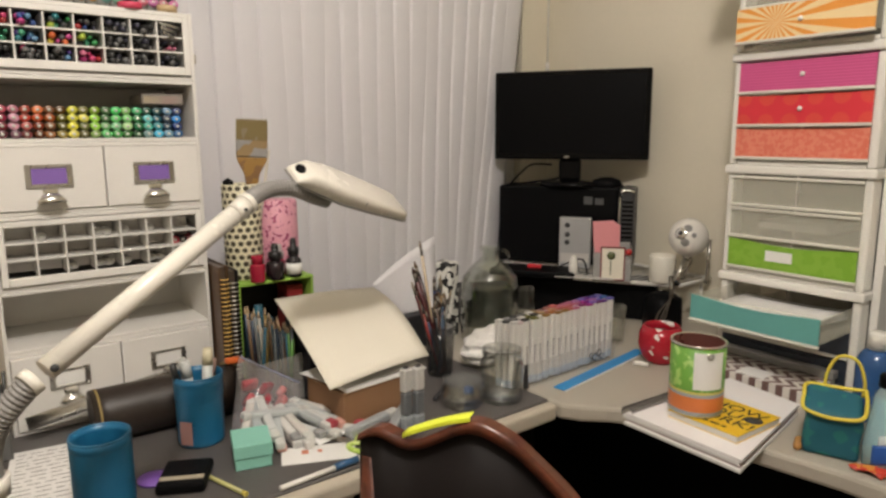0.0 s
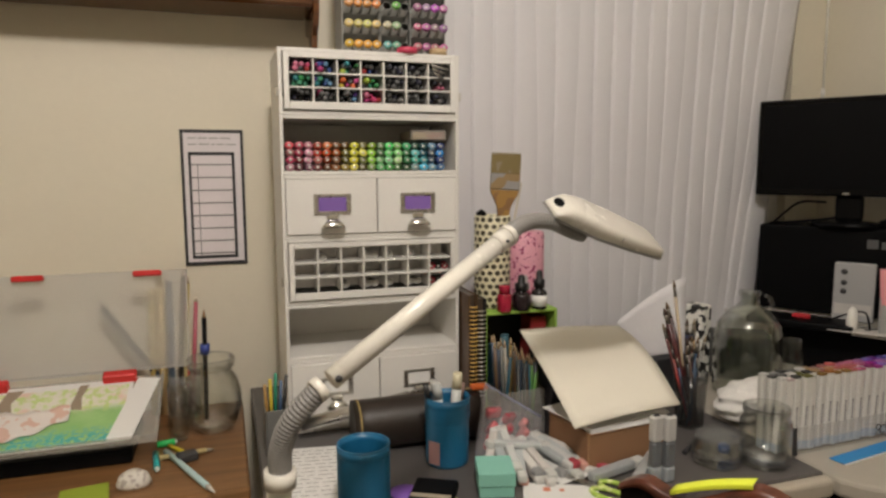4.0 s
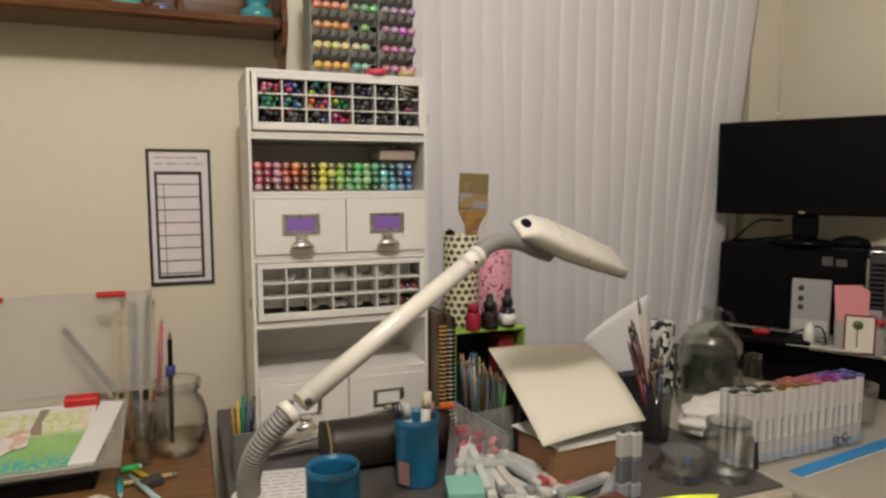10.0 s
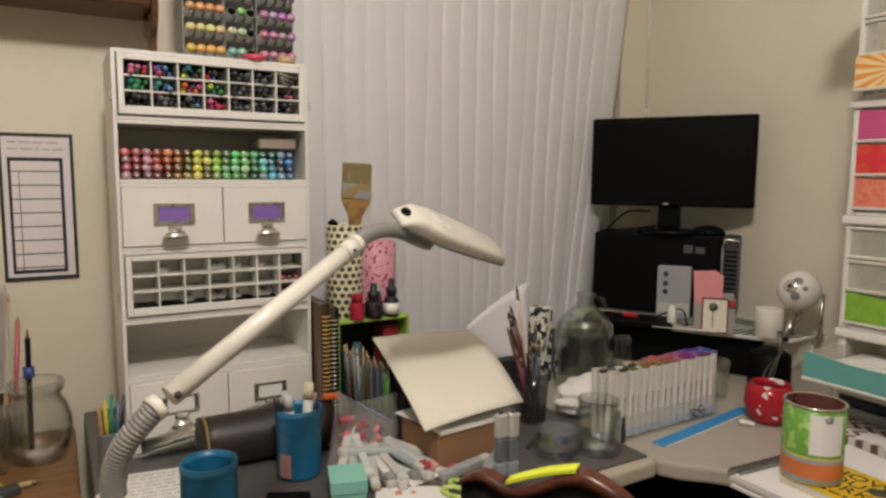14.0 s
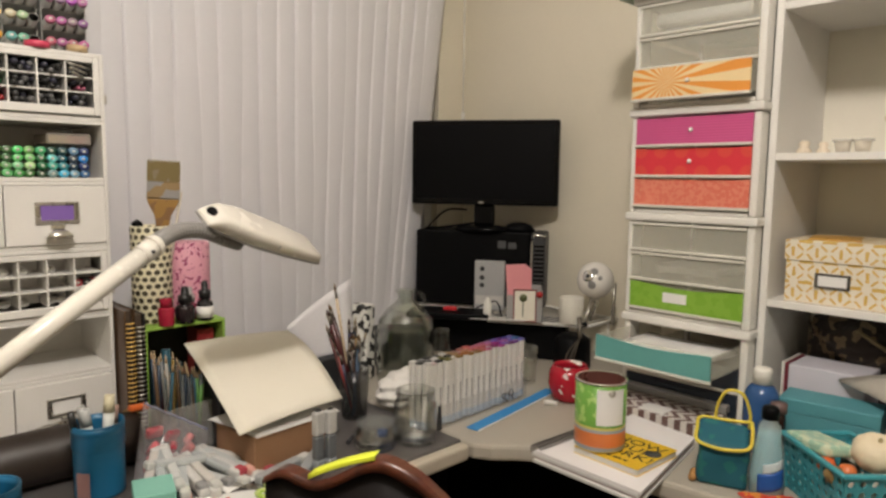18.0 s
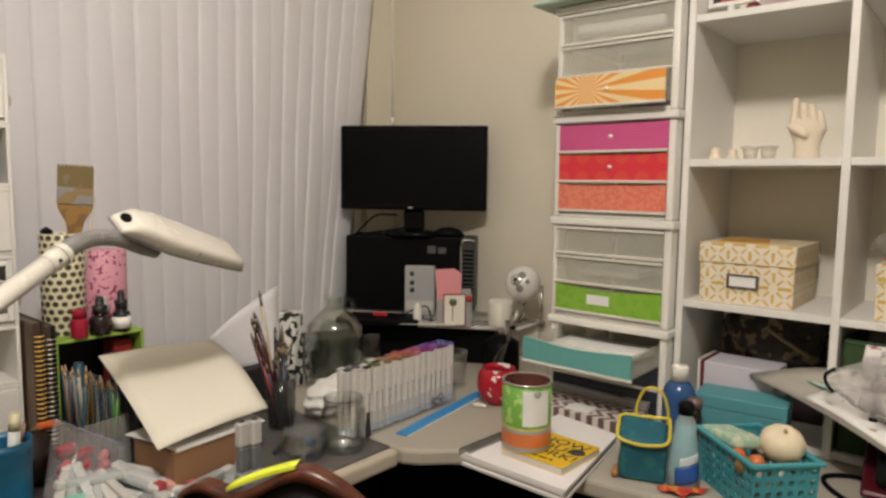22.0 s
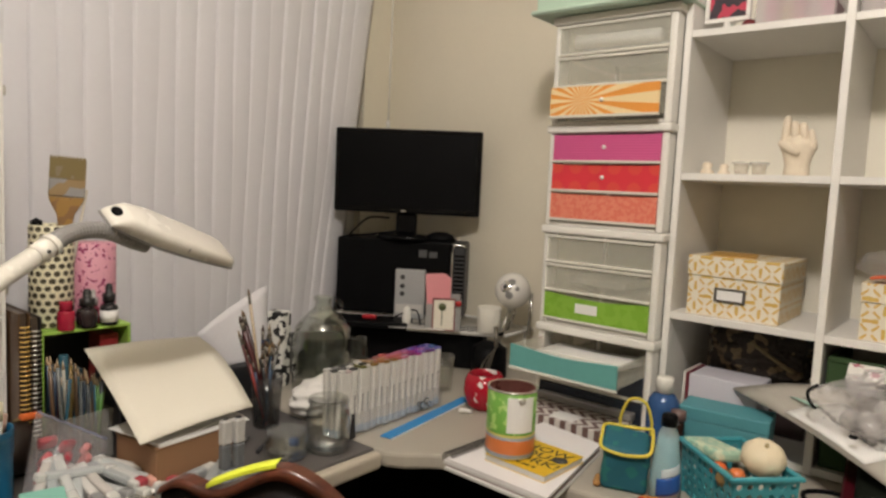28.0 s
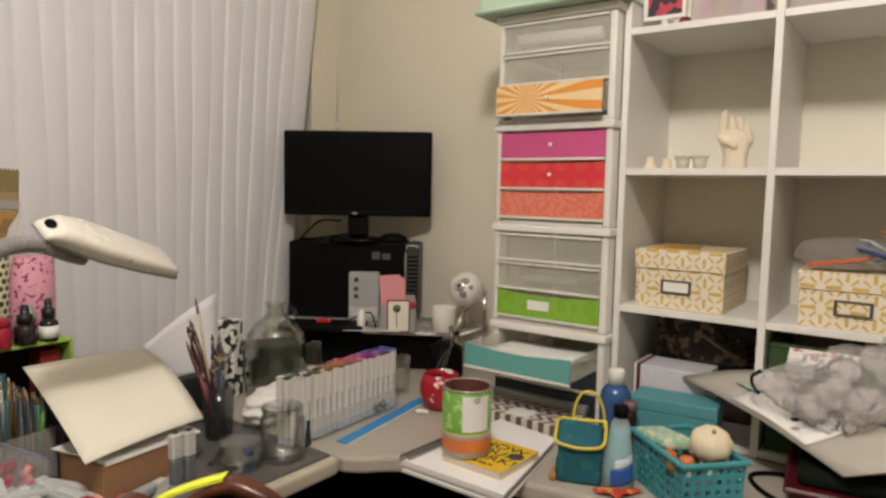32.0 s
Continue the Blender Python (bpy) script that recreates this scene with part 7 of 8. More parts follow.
for k in range(12):
    bm.faces.new((vs[0][k], vs[0][k + 1], vs[1][k + 1], vs[1][k])).smooth = True
part("label", bm, PAPER, tin, "white panel with small print")
part("ring_tab", moved(lathe([(0.003, 0), (0.007, 0), (0.007, 0.002), (0.003, 0.002)], 14), pose(-0.0485 * math.cos(radians(57)), -0.0485 * math.sin(radians(57)), 0.12, 90, 0, -33)), STEEL, tin)
chev = thing("chevron_box", "flat box with a brown and white chevron print", "box", pose(1.43, 0.735, 0.7457))


def chevron_mat():
    m, nt, bsdf = nodes_of("chevron")
    vec, x, y, z = coords(nt)
    zig = math_node(nt, "ABSOLUTE", math_node(nt, "SUBTRACT", math_node(nt, "FRACT", math_node(nt, "MULTIPLY", x, 21.0)), 0.5))
    s = math_node(nt, "FRACT", math_node(nt, "ADD", math_node(nt, "MULTIPLY", y, 34.0), math_node(nt, "MULTIPLY", zig, 1.7)))
    finish(nt, bsdf, mix_node(nt, math_node(nt, "GREATER_THAN", s, 0.5), (0.7, 0.66, 0.62), (0.17, 0.1, 0.09)), vec, 0.55, 0.0, 0.05, 14.0, 0.03)
    return m


part("body", box(-0.068, -0.125, 0, 0.066, 0.125, 0.032, 0.001), chevron_mat(), chev)
part("label", box(-0.062, -0.032, 0.0322, -0.012, 0.03, 0.0352, 0.0005), PAPER, chev, "white paper label")
solid("grey_tray", box(0.04, -0.13, 0, 0.065, 0.13, 0.018, 0.002), GREY, "grey plastic strip along the chevron box", "tray", pose(1.432, 0.735, 0.7792))

# teal bag with yellow handles
tb_ = thing("teal_bag", "small teal fabric bag with yellow handle and yellow rim", "bag", pose(1.21, 0.492, 0.7457, 0, 0, 21))
FAB = blotch_mat("teal_fabric", (0.008, 0.1, 0.14), (0.015, 0.14, 0.14), 30.0, 0.55, 0.7)
YELF = mat("yellow_strap", (0.68, 0.55, 0.06), 0.6, var=0.15, scale=30.0)
bm = box(-0.034, -0.038, 0, 0.034, 0.05, 0.108, 0.01, 3)
bmesh.ops.subdivide_edges(bm, edges=bm.edges[:], cuts=4, use_grid_fill=True)
for v in bm.verts:
    top = max(0.0, v.co.z - 0.05) / 0.058
    v.co += Vector((0.004 * math.sin(60 * v.co.z + 40 * v.co.y), 0.003 * math.sin(70 * v.co.z), 0)) * (0.4 + v.co.z * 6)
    v.co.z -= top * 0.026 * (0.034 - v.co.x) / 0.068
for f in bm.faces:
    f.smooth = True
part("body", bm, FAB, tb_)
part("handle", tube(smooth_line([(0.037, -0.036, 0.095), (0.036, -0.036, 0.125), (0.03, -0.022, 0.162), (0.03, 0.006, 0.165), (0.036, 0.022, 0.13), (0.037, 0.023, 0.095)], 7), 0.003, 8), YELF, tb_)
part("piping", tube(smooth_line([(0.036, -0.04, 0.108), (0.036, 0.005, 0.106), (0.034, 0.05, 0.106), (0.004, 0.054, 0.096), (-0.034, 0.052, 0.085), (-0.042, 0.03, 0.079), (-0.043, 0.0, 0.077), (-0.038, -0.036, 0.083), (0.0, -0.042, 0.097), (0.036, -0.04, 0.108)], 6), 0.0034, 8), YELF, tb_)
solid("wooden_bead", joined(*[moved(lathe([(0, -0.008), (0.006, -0.005), (0.008, 0), (0.006, 0.005), (0, 0.008)], 12), pose(0.012 * k, 0.004 * k, 0, 70)) for k in range(3)]), mat("bead_wood", (0.4, 0.2, 0.06), 0.5), "string of small wooden beads on the desk", "beads", pose(1.165, 0.535, 0.754))

# bottles
sb = thing("sanitizer_bottle", "clear blue bottle with a black cap", "bottle", pose(1.216, 0.421, 0.7457))
bprof = [(0, 0), (0.027, 0), (0.03, 0.005), (0.0305, 0.035), (0.027, 0.07), (0.021, 0.105), (0.019, 0.125), (0.013, 0.136), (0.013, 0.14), (0, 0.14)]
part("bottle", lathe(bprof, 28), film_mat("blue_clear", (0.62, 0.72, 0.72), 0.62, 0.1), sb)
part("gel", lathe([(0, 0.002), (0.0285, 0.005), (0.029, 0.035), (0.0255, 0.07), (0.0195, 0.105), (0.0178, 0.118), (0, 0.118)], 24), film_mat("blue_gel", (0.2, 0.55, 0.66), 0.12, 0.1), sb)


def wrap(z0, z1, a0, a1, slant):
    """A printed patch that follows the bottle's side."""
    def radius(z):
        for (r0, h0), (r1, h1) in zip(bprof, bprof[1:]):
            if h0 <= z <= h1 and h1 > h0:
                return r0 + (r1 - r0) * (z - h0) / (h1 - h0) + 0.0004
        return 0.02

    def at(u, v):
        z = z0 + (z1 - z0) * v + slant * (u - 0.5)
        a = radians(a0 + (a1 - a0) * u)
        return (radius(z) * math.cos(a), radius(z) * math.sin(a), z)
    return sheet(at, 10, 6, 0.0003)


part("label", wrap(0.016, 0.05, 170, 262, 0.012), mat("blue_label", (0.02, 0.09, 0.34), 0.35, var=0.2, scale=60.0), sb, "blue printed label")
part("label", wrap(0.052, 0.068, 185, 262, 0.012), mat("pale_label", (0.6, 0.66, 0.68), 0.4, var=0.25, scale=80.0), sb, "pale printed label")
part("cap", lathe([(0, 0.1402), (0.0145, 0.1402), (0.0145, 0.158), (0.012, 0.162), (0, 0.162)], 20), BLACK, sb)
bb2 = thing("blue_bottle", "blue plastic bottle with a white flip cap", "bottle", pose(1.415, 0.509, 0.7457))
part("bottle", lathe([(0, 0), (0.032, 0), (0.035, 0.005), (0.035, 0.108), (0.032, 0.124), (0.024, 0.137), (0.016, 0.142), (0, 0.142)], 28), mat("deep_blue", (0.03, 0.09, 0.24), 0.2), bb2)
part("cap", lathe([(0, 0.1422), (0.0185, 0.1422), (0.0185, 0.172), (0.016, 0.176), (0, 0.176)], 20), PLASTIC, bb2)
bb3 = thing("brown_bottle", "small brown bottle with a ridged dark cap", "bottle", pose(1.38, 0.462, 0.7457))
part("bottle", lathe([(0, 0), (0.014, 0), (0.014, 0.09), (0.012, 0.1), (0, 0.1)], 20), mat("amber", (0.03, 0.014, 0.01), 0.2), bb3)
part("cap", lathe([(0, 0.1002), (0.0155, 0.1002), (0.0155, 0.12), (0, 0.122)], 20), mat("cap_brown", (0.16, 0.1, 0.09), 0.4), bb3)

# basket with pumpkin and packets
bs = thing("plastic_basket", "teal perforated plastic basket of small things", "basket", pose(1.252, 0.306, 0.7457, 0, 0, -43))
BX, BY, BH = 0.061, 0.091, 0.097


def lattice(x0, x1, z0, z1, nx, nz, t):
    """A wall in x and z pierced by rows of round holes."""
    bm = bmesh.new()
    w, h = (x1 - x0) / nx, (z1 - z0) / nz
    r = 0.31 * min(w, h)
    for i in range(nx):
        for j in range(nz):
            cx, cz = x0 + (i + 0.5) * w, z0 + (j + 0.5) * h
            out = [bm.verts.new((cx + 0.5 * w * a, -t / 2, cz + 0.5 * h * b)) for a, b in ((1, 0), (1, 1), (0, 1), (-1, 1), (-1, 0), (-1, -1), (0, -1), (1, -1))]
            ins = [bm.verts.new((cx + r * math.cos(math.pi * k / 4), -t / 2, cz + r * math.sin(math.pi * k / 4))) for k in range(8)]
            for k in range(8):
                bm.faces.new((out[k], out[(k + 1) % 8], ins[(k + 1) % 8], ins[k]))
    bmesh.ops.remove_doubles(bm, verts=bm.verts[:], dist=0.0002)
    bmesh.ops.recalc_face_normals(bm, faces=bm.faces[:])
    bmesh.ops.solidify(bm, geom=bm.faces[:], thickness=t)
    return bm


for s in (-1, 1):
    part("side_wall", moved(lattice(-BX * 0.97, BX * 0.97, 0.002, BH, 6, 5, 0.003), pose(0, s * (BY - 0.009), 0, s * -5)), TEAL, bs)
    part("side_wall", moved(lattice(-BY * 0.96, BY * 0.96, 0.002, BH, 9, 5, 0.003), pose(s * (BX - 0.009), 0, 0, 0, 0, 90) @ pose(0, 0, 0, s * 5)), TEAL, bs)
part("floor", box(-BX * 0.85, -BY * 0.89, 0, BX * 0.85, BY * 0.89, 0.003), TEAL, bs)
part("rim", joined(box(-BX - 0.006, -BY - 0.006, BH, BX + 0.006, -BY + 0.004, BH + 0.008, 0.002), box(-BX - 0.006, BY - 0.004, BH, BX + 0.006, BY + 0.006, BH + 0.008, 0.002),
                   box(-BX - 0.006, -BY + 0.0045, BH, -BX + 0.004, BY - 0.0045, BH + 0.008, 0.002), box(BX - 0.004, -BY + 0.0045, BH, BX + 0.006, BY - 0.0045, BH + 0.008, 0.002)), TEAL, bs)
pum = []
for k in range(13):
    a = math.pi * k / 12
    pum.append((0.043 * math.sin(a) ** 0.8, -0.034 * math.cos(a) - (0.006 if k == 12 else 0)))
pmk = thing("pumpkin", "small white pumpkin resting in the teal basket", "pumpkin", pose(1.246, 0.262, 0.862, 12, -18) @ Matrix.Scale(0.86, 4))
bm = lathe(pum, 40)
for v in bm.verts:
    a = math.atan2(v.co.y, v.co.x)
    f = 1 + 0.03 * math.cos(9 * a)
    v.co.x *= f
    v.co.y *= f
part("flesh", bm, mat("pumpkin_white", (0.74, 0.64, 0.46), 0.55, var=0.1, scale=25.0, bump=0.2), pmk)
part("stem", rod((0, 0, 0.025), (0.002, 0, 0.036), 0.005, 8, 0.003), mat("stem", (0.35, 0.28, 0.14), 0.8), pmk)
for x, y, c in ((1.207, 0.324, (0.7, 0.13, 0.03)), (1.2, 0.291, (0.65, 0.17, 0.05)), (1.178, 0.305, (0.25, 0.16, 0.06))):
    solid("orange_bead", lathe([(0, -0.016), (0.011, -0.012), (0.016, 0), (0.011, 0.012), (0, 0.016)], 18), mat("orange_gloss", c, 0.3), "orange round candy in the teal basket", "candy", pose(x, y, 0.832), "orange candies")
pkx = thing("tissue_packet", "printed pale green tissue packet in the basket", "packet", pose(1.262, 0.352, 0.838, 4, 6, 52))
part("packet", box(-0.056, -0.032, 0, 0.052, 0.032, 0.02, 0.006, 2), blotch_mat("packet_print", (0.36, 0.55, 0.42), (0.62, 0.68, 0.5), 60.0, 0.52), pkx)
solid("filler", joined(*[moved(box(-0.02, -0.014, 0, 0.02, 0.014, 0.02, 0.003), pose(1.252, 0.306, 0, 0, 0, -43) @ pose(0.009 * ((k * 5) % 7 - 3), 0.02 * ((k * 3) % 7 - 3), 0.7555 + 0.016 * (k % 4), 5 * k, 7 * k, 40 * k)) for k in range(24)]), blotch_mat("mixed_packets", (0.25, 0.2, 0.16), (0.4, 0.42, 0.36), 40.0, 0.5), "jumble of small packets filling the basket", "packets", kind="stuff")
solid("red_wrapper", sheet(lambda u, v: (1.16 + 0.06 * u, 0.4 + 0.05 * v - 0.03 * u, 0.748 + 0.008 * abs(math.sin(5 * u + 4 * v))), 10, 8, 0.0006), blotch_mat("red_wrap", (0.5, 0.04, 0.02), (0.6, 0.25, 0.04), 60.0, 0.58), "crumpled red and orange wrapper on the desk edge", "wrapper")
solid("patterned_ribbon", sheet(lambda u, v: (1.145 + 0.045 * u, 0.345 - 0.02 * u + 0.03 * v, 0.747 + 0.006 * math.sin(6 * u)), 10, 4, 0.0006), blotch_mat("ribbon_print", (0.6, 0.55, 0.5), (0.05, 0.05, 0.05), 90.0, 0.5), "black and white patterned ribbon on the desk", "ribbon")
tbx = thing("teal_box", "teal cardboard box beside the basket", "box", pose(1.487, 0.404, 0.7457, 0, 0, 6))
TEALC = mat("teal_card", (0.085, 0.29, 0.33), 0.55, var=0.06)
part("body", box(-0.045, -0.098, 0, 0.045, 0.082, 0.088, 0.0015), TEALC, tbx)
part("lid", box(-0.046, -0.099, 0.0882, 0.046, 0.083, 0.117, 0.003, 2), TEALC, tbx)


# ---- things in the cube shelf ----
def floral_mat():
    """Ochre petals crossing in a lattice on off-white."""
    m, nt, bsdf = nodes_of("ochre_print")
    vec, x, y, z = coords(nt)
    n = noise_node(nt, vec, 70.0, 2.0)
    u = math_node(nt, "DIVIDE", math_node(nt, "ADD", y, x), 0.047)
    v = math_node(nt, "DIVIDE", math_node(nt, "SUBTRACT", z, x), 0.047)

    def fold(q, shift):
        return math_node(nt, "ABSOLUTE", math_node(nt, "SUBTRACT", math_node(nt, "FRACT", math_node(nt, "ADD", q, shift)), 0.5))
    a, b = fold(u, 0.0), fold(v, 0.0)
    far = math_node(nt, "MAXIMUM", a, b)
    wide = math_node(nt, "ADD", math_node(nt, "MULTIPLY", n, 0.1), 0.02)
    leaf = math_node(nt, "LESS_THAN", math_node(nt, "ABSOLUTE", math_node(nt, "SUBTRACT", a, b)), wide)
    leaf = math_node(nt, "MULTIPLY", leaf, math_node(nt, "MULTIPLY", math_node(nt, "GREATER_THAN", far, 0.1), math_node(nt, "LESS_THAN", far, 0.36)))
    bar = math_node(nt, "MULTIPLY", math_node(nt, "LESS_THAN", fold(v, 0.5), math_node(nt, "MULTIPLY", n, 0.17)), math_node(nt, "LESS_THAN", fold(u, 0.0), 0.3))
    pole = math_node(nt, "MULTIPLY", math_node(nt, "LESS_THAN", fold(u, 0.5), math_node(nt, "MULTIPLY", n, 0.14)), math_node(nt, "LESS_THAN", fold(v, 0.0), 0.22))
    petal = math_node(nt, "MAXIMUM", leaf, math_node(nt, "MAXIMUM", bar, pole))
    ochre = mix_node(nt, n, (0.66, 0.36, 0.05), (0.6, 0.46, 0.14))
    finish(nt, bsdf, mix_node(nt, petal, (0.76, 0.7, 0.58), ochre), vec, 0.55, 0.0, 0.06, 16.0, 0.03)
    return m


FLORAL = floral_mat()


def photo_box(y0, y1, x0, x1, z, h, label):
    b = thing("photo_box", label, "box", group="ochre photo boxes")
    part("body", box(x0 + 0.003, y0 + 0.003, z, x1 - 0.003, y1 - 0.003, z + h * 0.66, 0.0015), FLORAL, b)
    part("lid", box(x0, y0, z + h * 0.665, x1, y1, z + h, 0.002), FLORAL, b)
    yc, zc = (y0 + y1) / 2 + 0.004, z + h * 0.38
    w, hh = 0.034, 0.016
    f = part("label_frame", joined(box(x0 - 0.003, yc - w, zc - hh, x0 + 0.0025, yc - w + 0.006, zc + hh), box(x0 - 0.003, yc + w - 0.006, zc - hh, x0 + 0.0025, yc + w, zc + hh),
                                   box(x0 - 0.0028, yc - w + 0.006, zc + hh - 0.005, x0 + 0.0025, yc + w - 0.006, zc + hh), box(x0 - 0.0028, yc - w + 0.006, zc - hh, x0 + 0.0025, yc + w - 0.006, zc - hh + 0.005)),
             mat("pewter", (0.16, 0.15, 0.14), 0.4, 0.8), b, "dark pewter label frame")
    part("card", box(x0 - 0.001, yc - w + 0.006, zc - hh + 0.005, x0 + 0.002, yc + w - 0.006, zc + hh - 0.005, 0), PAPER if y0 > 0.2 else FLORAL, f)


photo_box(0.325, 0.53, 1.556, 1.78, CZ[1] + 0.0003, 0.137, "white and ochre patterned photo box with a label frame")
photo_box(-0.03, 0.182, 1.552, 1.78, CZ[1] + 0.0003, 0.115, "ochre patterned photo box under a plastic bag")
solid("orange_card", box(-0.07, -0.05, 0, 0.07, 0.05, 0.002, 0), pen_mat((0.6, 0.33, 0.06)), "orange card lying on the photo box lid", "card", pose(1.65, 0.455, CZ[1] + 0.1375, 0, 0, 12))


def crumple(cx, cy, cz, rx, ry, rz, seed, amp=0.3, n=20):
    """A crumpled, rounded lump."""
    bm = bmesh.new()
    bmesh.ops.create_icosphere(bm, subdivisions=5, radius=1.0)
    for v in bm.verts:
        d = v.co.copy()
        k = 1 + amp * noise.noise(d * 1.7 + Vector((seed, 0, 0))) + amp * 0.5 * abs(noise.noise(d * 4.3 + Vector((0, seed, 0)))) + amp * 0.3 * abs(noise.noise(d * 9.0 + Vector((0, 0, seed))))
        v.co = Vector((cx + d.x * rx * k, cy + d.y * ry * k, max(cz - rz * 0.92, cz + d.z * rz * k)))
    return bm


BAGFILM = film_mat("bag_film", (0.62, 0.61, 0.6), 0.8, 0.1, 0.8)
pbg = thing("plastic_bag", "clear plastic bag of coloured papers on the photo box", "bag")
part("film", crumple(1.64, 0.075, CZ[1] + 0.147, 0.085, 0.125, 0.033, 3.0, 0.22), BAGFILM, pbg)
for k, (y, c, a, l) in enumerate(((0.11, (0.7, 0.14, 0.06), -8, 0.09), (0.02, (0.03, 0.06, 0.22), 10, 0.11), (-0.01, (0.1, 0.16, 0.32), -14, 0.1), (0.06, (0.55, 0.6, 0.62), 24, 0.03), (0.0, (0.62, 0.3, 0.12), 14, 0.08))):
    part("packet", moved(box(-0.03, -l / 1.6, 0, 0.03, l / 1.6, 0.006, 0.002), pose(1.58 + 0.012 * k, y, CZ[1] + 0.133 + 0.0115 * k, a * 1.4, 0, a)), pen_mat(c), pbg)

# plaster sculpture and small jars
PLASTER = mat("plaster", (0.75, 0.65, 0.51), 0.7, var=0.06, scale=20.0)
hx, hy, hz = 1.63, 0.335, CZ[2]
finger = lambda r, l: lathe([(0, -l), (0.8 * r, -0.9 * l), (r, -0.2 * l), (0.92 * r, 0.7 * l), (0.6 * r, 0.94 * l), (0, l)], 14)
solid("plaster_sculpture", joined(moved(lathe([(0, 0), (0.026, 0), (0.027, 0.008), (0.025, 0.025), (0.029, 0.042), (0.035, 0.06), (0.034, 0.078), (0.025, 0.09), (0, 0.094)], 24, 0.72), pose(hx, hy, hz, 0, 0, 90)),
                                 moved(finger(0.009, 0.04), pose(hx - 0.008, hy + 0.026, hz + 0.094, 4, -3)),
                                 moved(finger(0.0095, 0.028), pose(hx - 0.012, hy + 0.006, hz + 0.093, -4, -6)),
                                 moved(finger(0.0092, 0.028), pose(hx - 0.012, hy - 0.012, hz + 0.09, -9, -6)),
                                 moved(finger(0.0085, 0.024), pose(hx - 0.006, hy - 0.027, hz + 0.08, -14, 0)),
                                 moved(finger(0.0095, 0.026), pose(hx - 0.022, hy + 0.014, hz + 0.062, -58, 8))),
      PLASTER, "cream plaster sculpture standing on the cube shelf", "sculpture")
for k, (x, y, r, h) in enumerate(((1.62, 0.525, 0.016, 0.03), (1.62, 0.486, 0.014, 0.026), (1.62, 0.448, 0.0, 0.0), (1.62, 0.41, 0.0, 0.0))):
    if r:
        solid("shell_ornament", lathe([(0, 0), (r, 0), (r * 0.9, h * 0.35), (r * 0.55, h * 0.5), (r * 0.75, h * 0.8), (r * 0.4, h), (0, h)], 16), PLASTER, "small cream ornament on the cube shelf", "ornament", pose(x, y, CZ[2]), "small ornaments")
    else:
        t = thing("small_jar", "small clear jar with a wide lid", "jar", pose(x, y, CZ[2]), "small jars on the shelf")
        part("jar", lathe([(0, 0), (0.013, 0), (0.017, 0.026), (0, 0.026)], 18), film_mat("pale_jar", (0.74, 0.66, 0.54), 0.5, 0.15), t)
        part("lid", lathe([(0, 0.0262), (0.021, 0.0262), (0.021, 0.031), (0, 0.032)], 18), film_mat("jar_lid", (0.72, 0.7, 0.64), 0.6, 0.15), t)

# top row
fs = thing("framed_picture", "white framed picture on a little stand", "picture", pose(1.6, 0.5, CZ[3], 0, 0, -90))
part("foot", lathe([(0, 0), (0.022, 0), (0.02, 0.006), (0.008, 0.012), (0.008, 0.024), (0, 0.024)], 18), WHITE, fs)
part("frame", joined(box(-0.05, -0.006, 0.0242, 0.05, 0.006, 0.034), box(-0.05, -0.006, 0.124, 0.05, 0.006, 0.134), box(-0.05, -0.006, 0.0342, -0.04, 0.006, 0.1238), box(0.04, -0.006, 0.0342, 0.05, 0.006, 0.1238)), WHITE, fs)
part("picture", box(-0.04, -0.002, 0.0342, 0.04, 0.002, 0.1238, 0), blotch_mat("picture_print", (0.5, 0.04, 0.08), (0.03, 0.02, 0.03), 30.0, 0.5), fs)
for k, (y0, y1, c) in enumerate(((0.275, 0.43, (0.5, 0.42, 0.44)), (0.128, 0.232, (0.42, 0.22, 0.26)))):
    cbn = thing("clear_box", "clear plastic box of pink things on the top shelf", "box", pose(0, 0, CZ[3]), "clear boxes")
    part("box", box(1.56, y0, 0, 1.72, y1, 0.12, 0.003), film_mat("clear_box", (0.66, 0.62, 0.6), 0.5, 0.2), cbn)
    for q in range(5):
        part("packet", box(1.575 + 0.02 * (q % 2), y0 + 0.008 + (y1 - y0 - 0.02) * q / 5, 0.004, 1.69, y0 + 0.004 + (y1 - y0 - 0.02) * (q + 1) / 5, 0.05 + 0.02 * (q % 3), 0.003), pen_mat(((0.6, 0.2, 0.34), (0.6, 0.5, 0.5), (0.45, 0.12, 0.2), (0.55, 0.45, 0.2))[(q + k) % 4]), cbn)
solid("dark_red_bowl", lathe([(0, 0), (0.014, 0), (0.018, 0.01), (0.012, 0.022), (0, 0.024)], 16), pen_mat((0.16, 0.015, 0.02)), "small dark red ornament on the top shelf", "ornament", pose(1.6, 0.452, CZ[3]))
solid("dark_tray", box(-0.07, -0.07, 0, 0.07, 0.07, 0.02, 0.004), pen_mat((0.05, 0.02, 0.025)), "dark tray on the top shelf", "tray", pose(1.64, 0.03, CZ[3]))
solid("hung_charm", tube(smooth_line([(1.853, 1.35, 2.03), (1.851, 1.355, 1.98), (1.853, 1.345, 1.955)], 6), 0.006, 8), BLACK, "small dark charm hung on the wall", "charm")

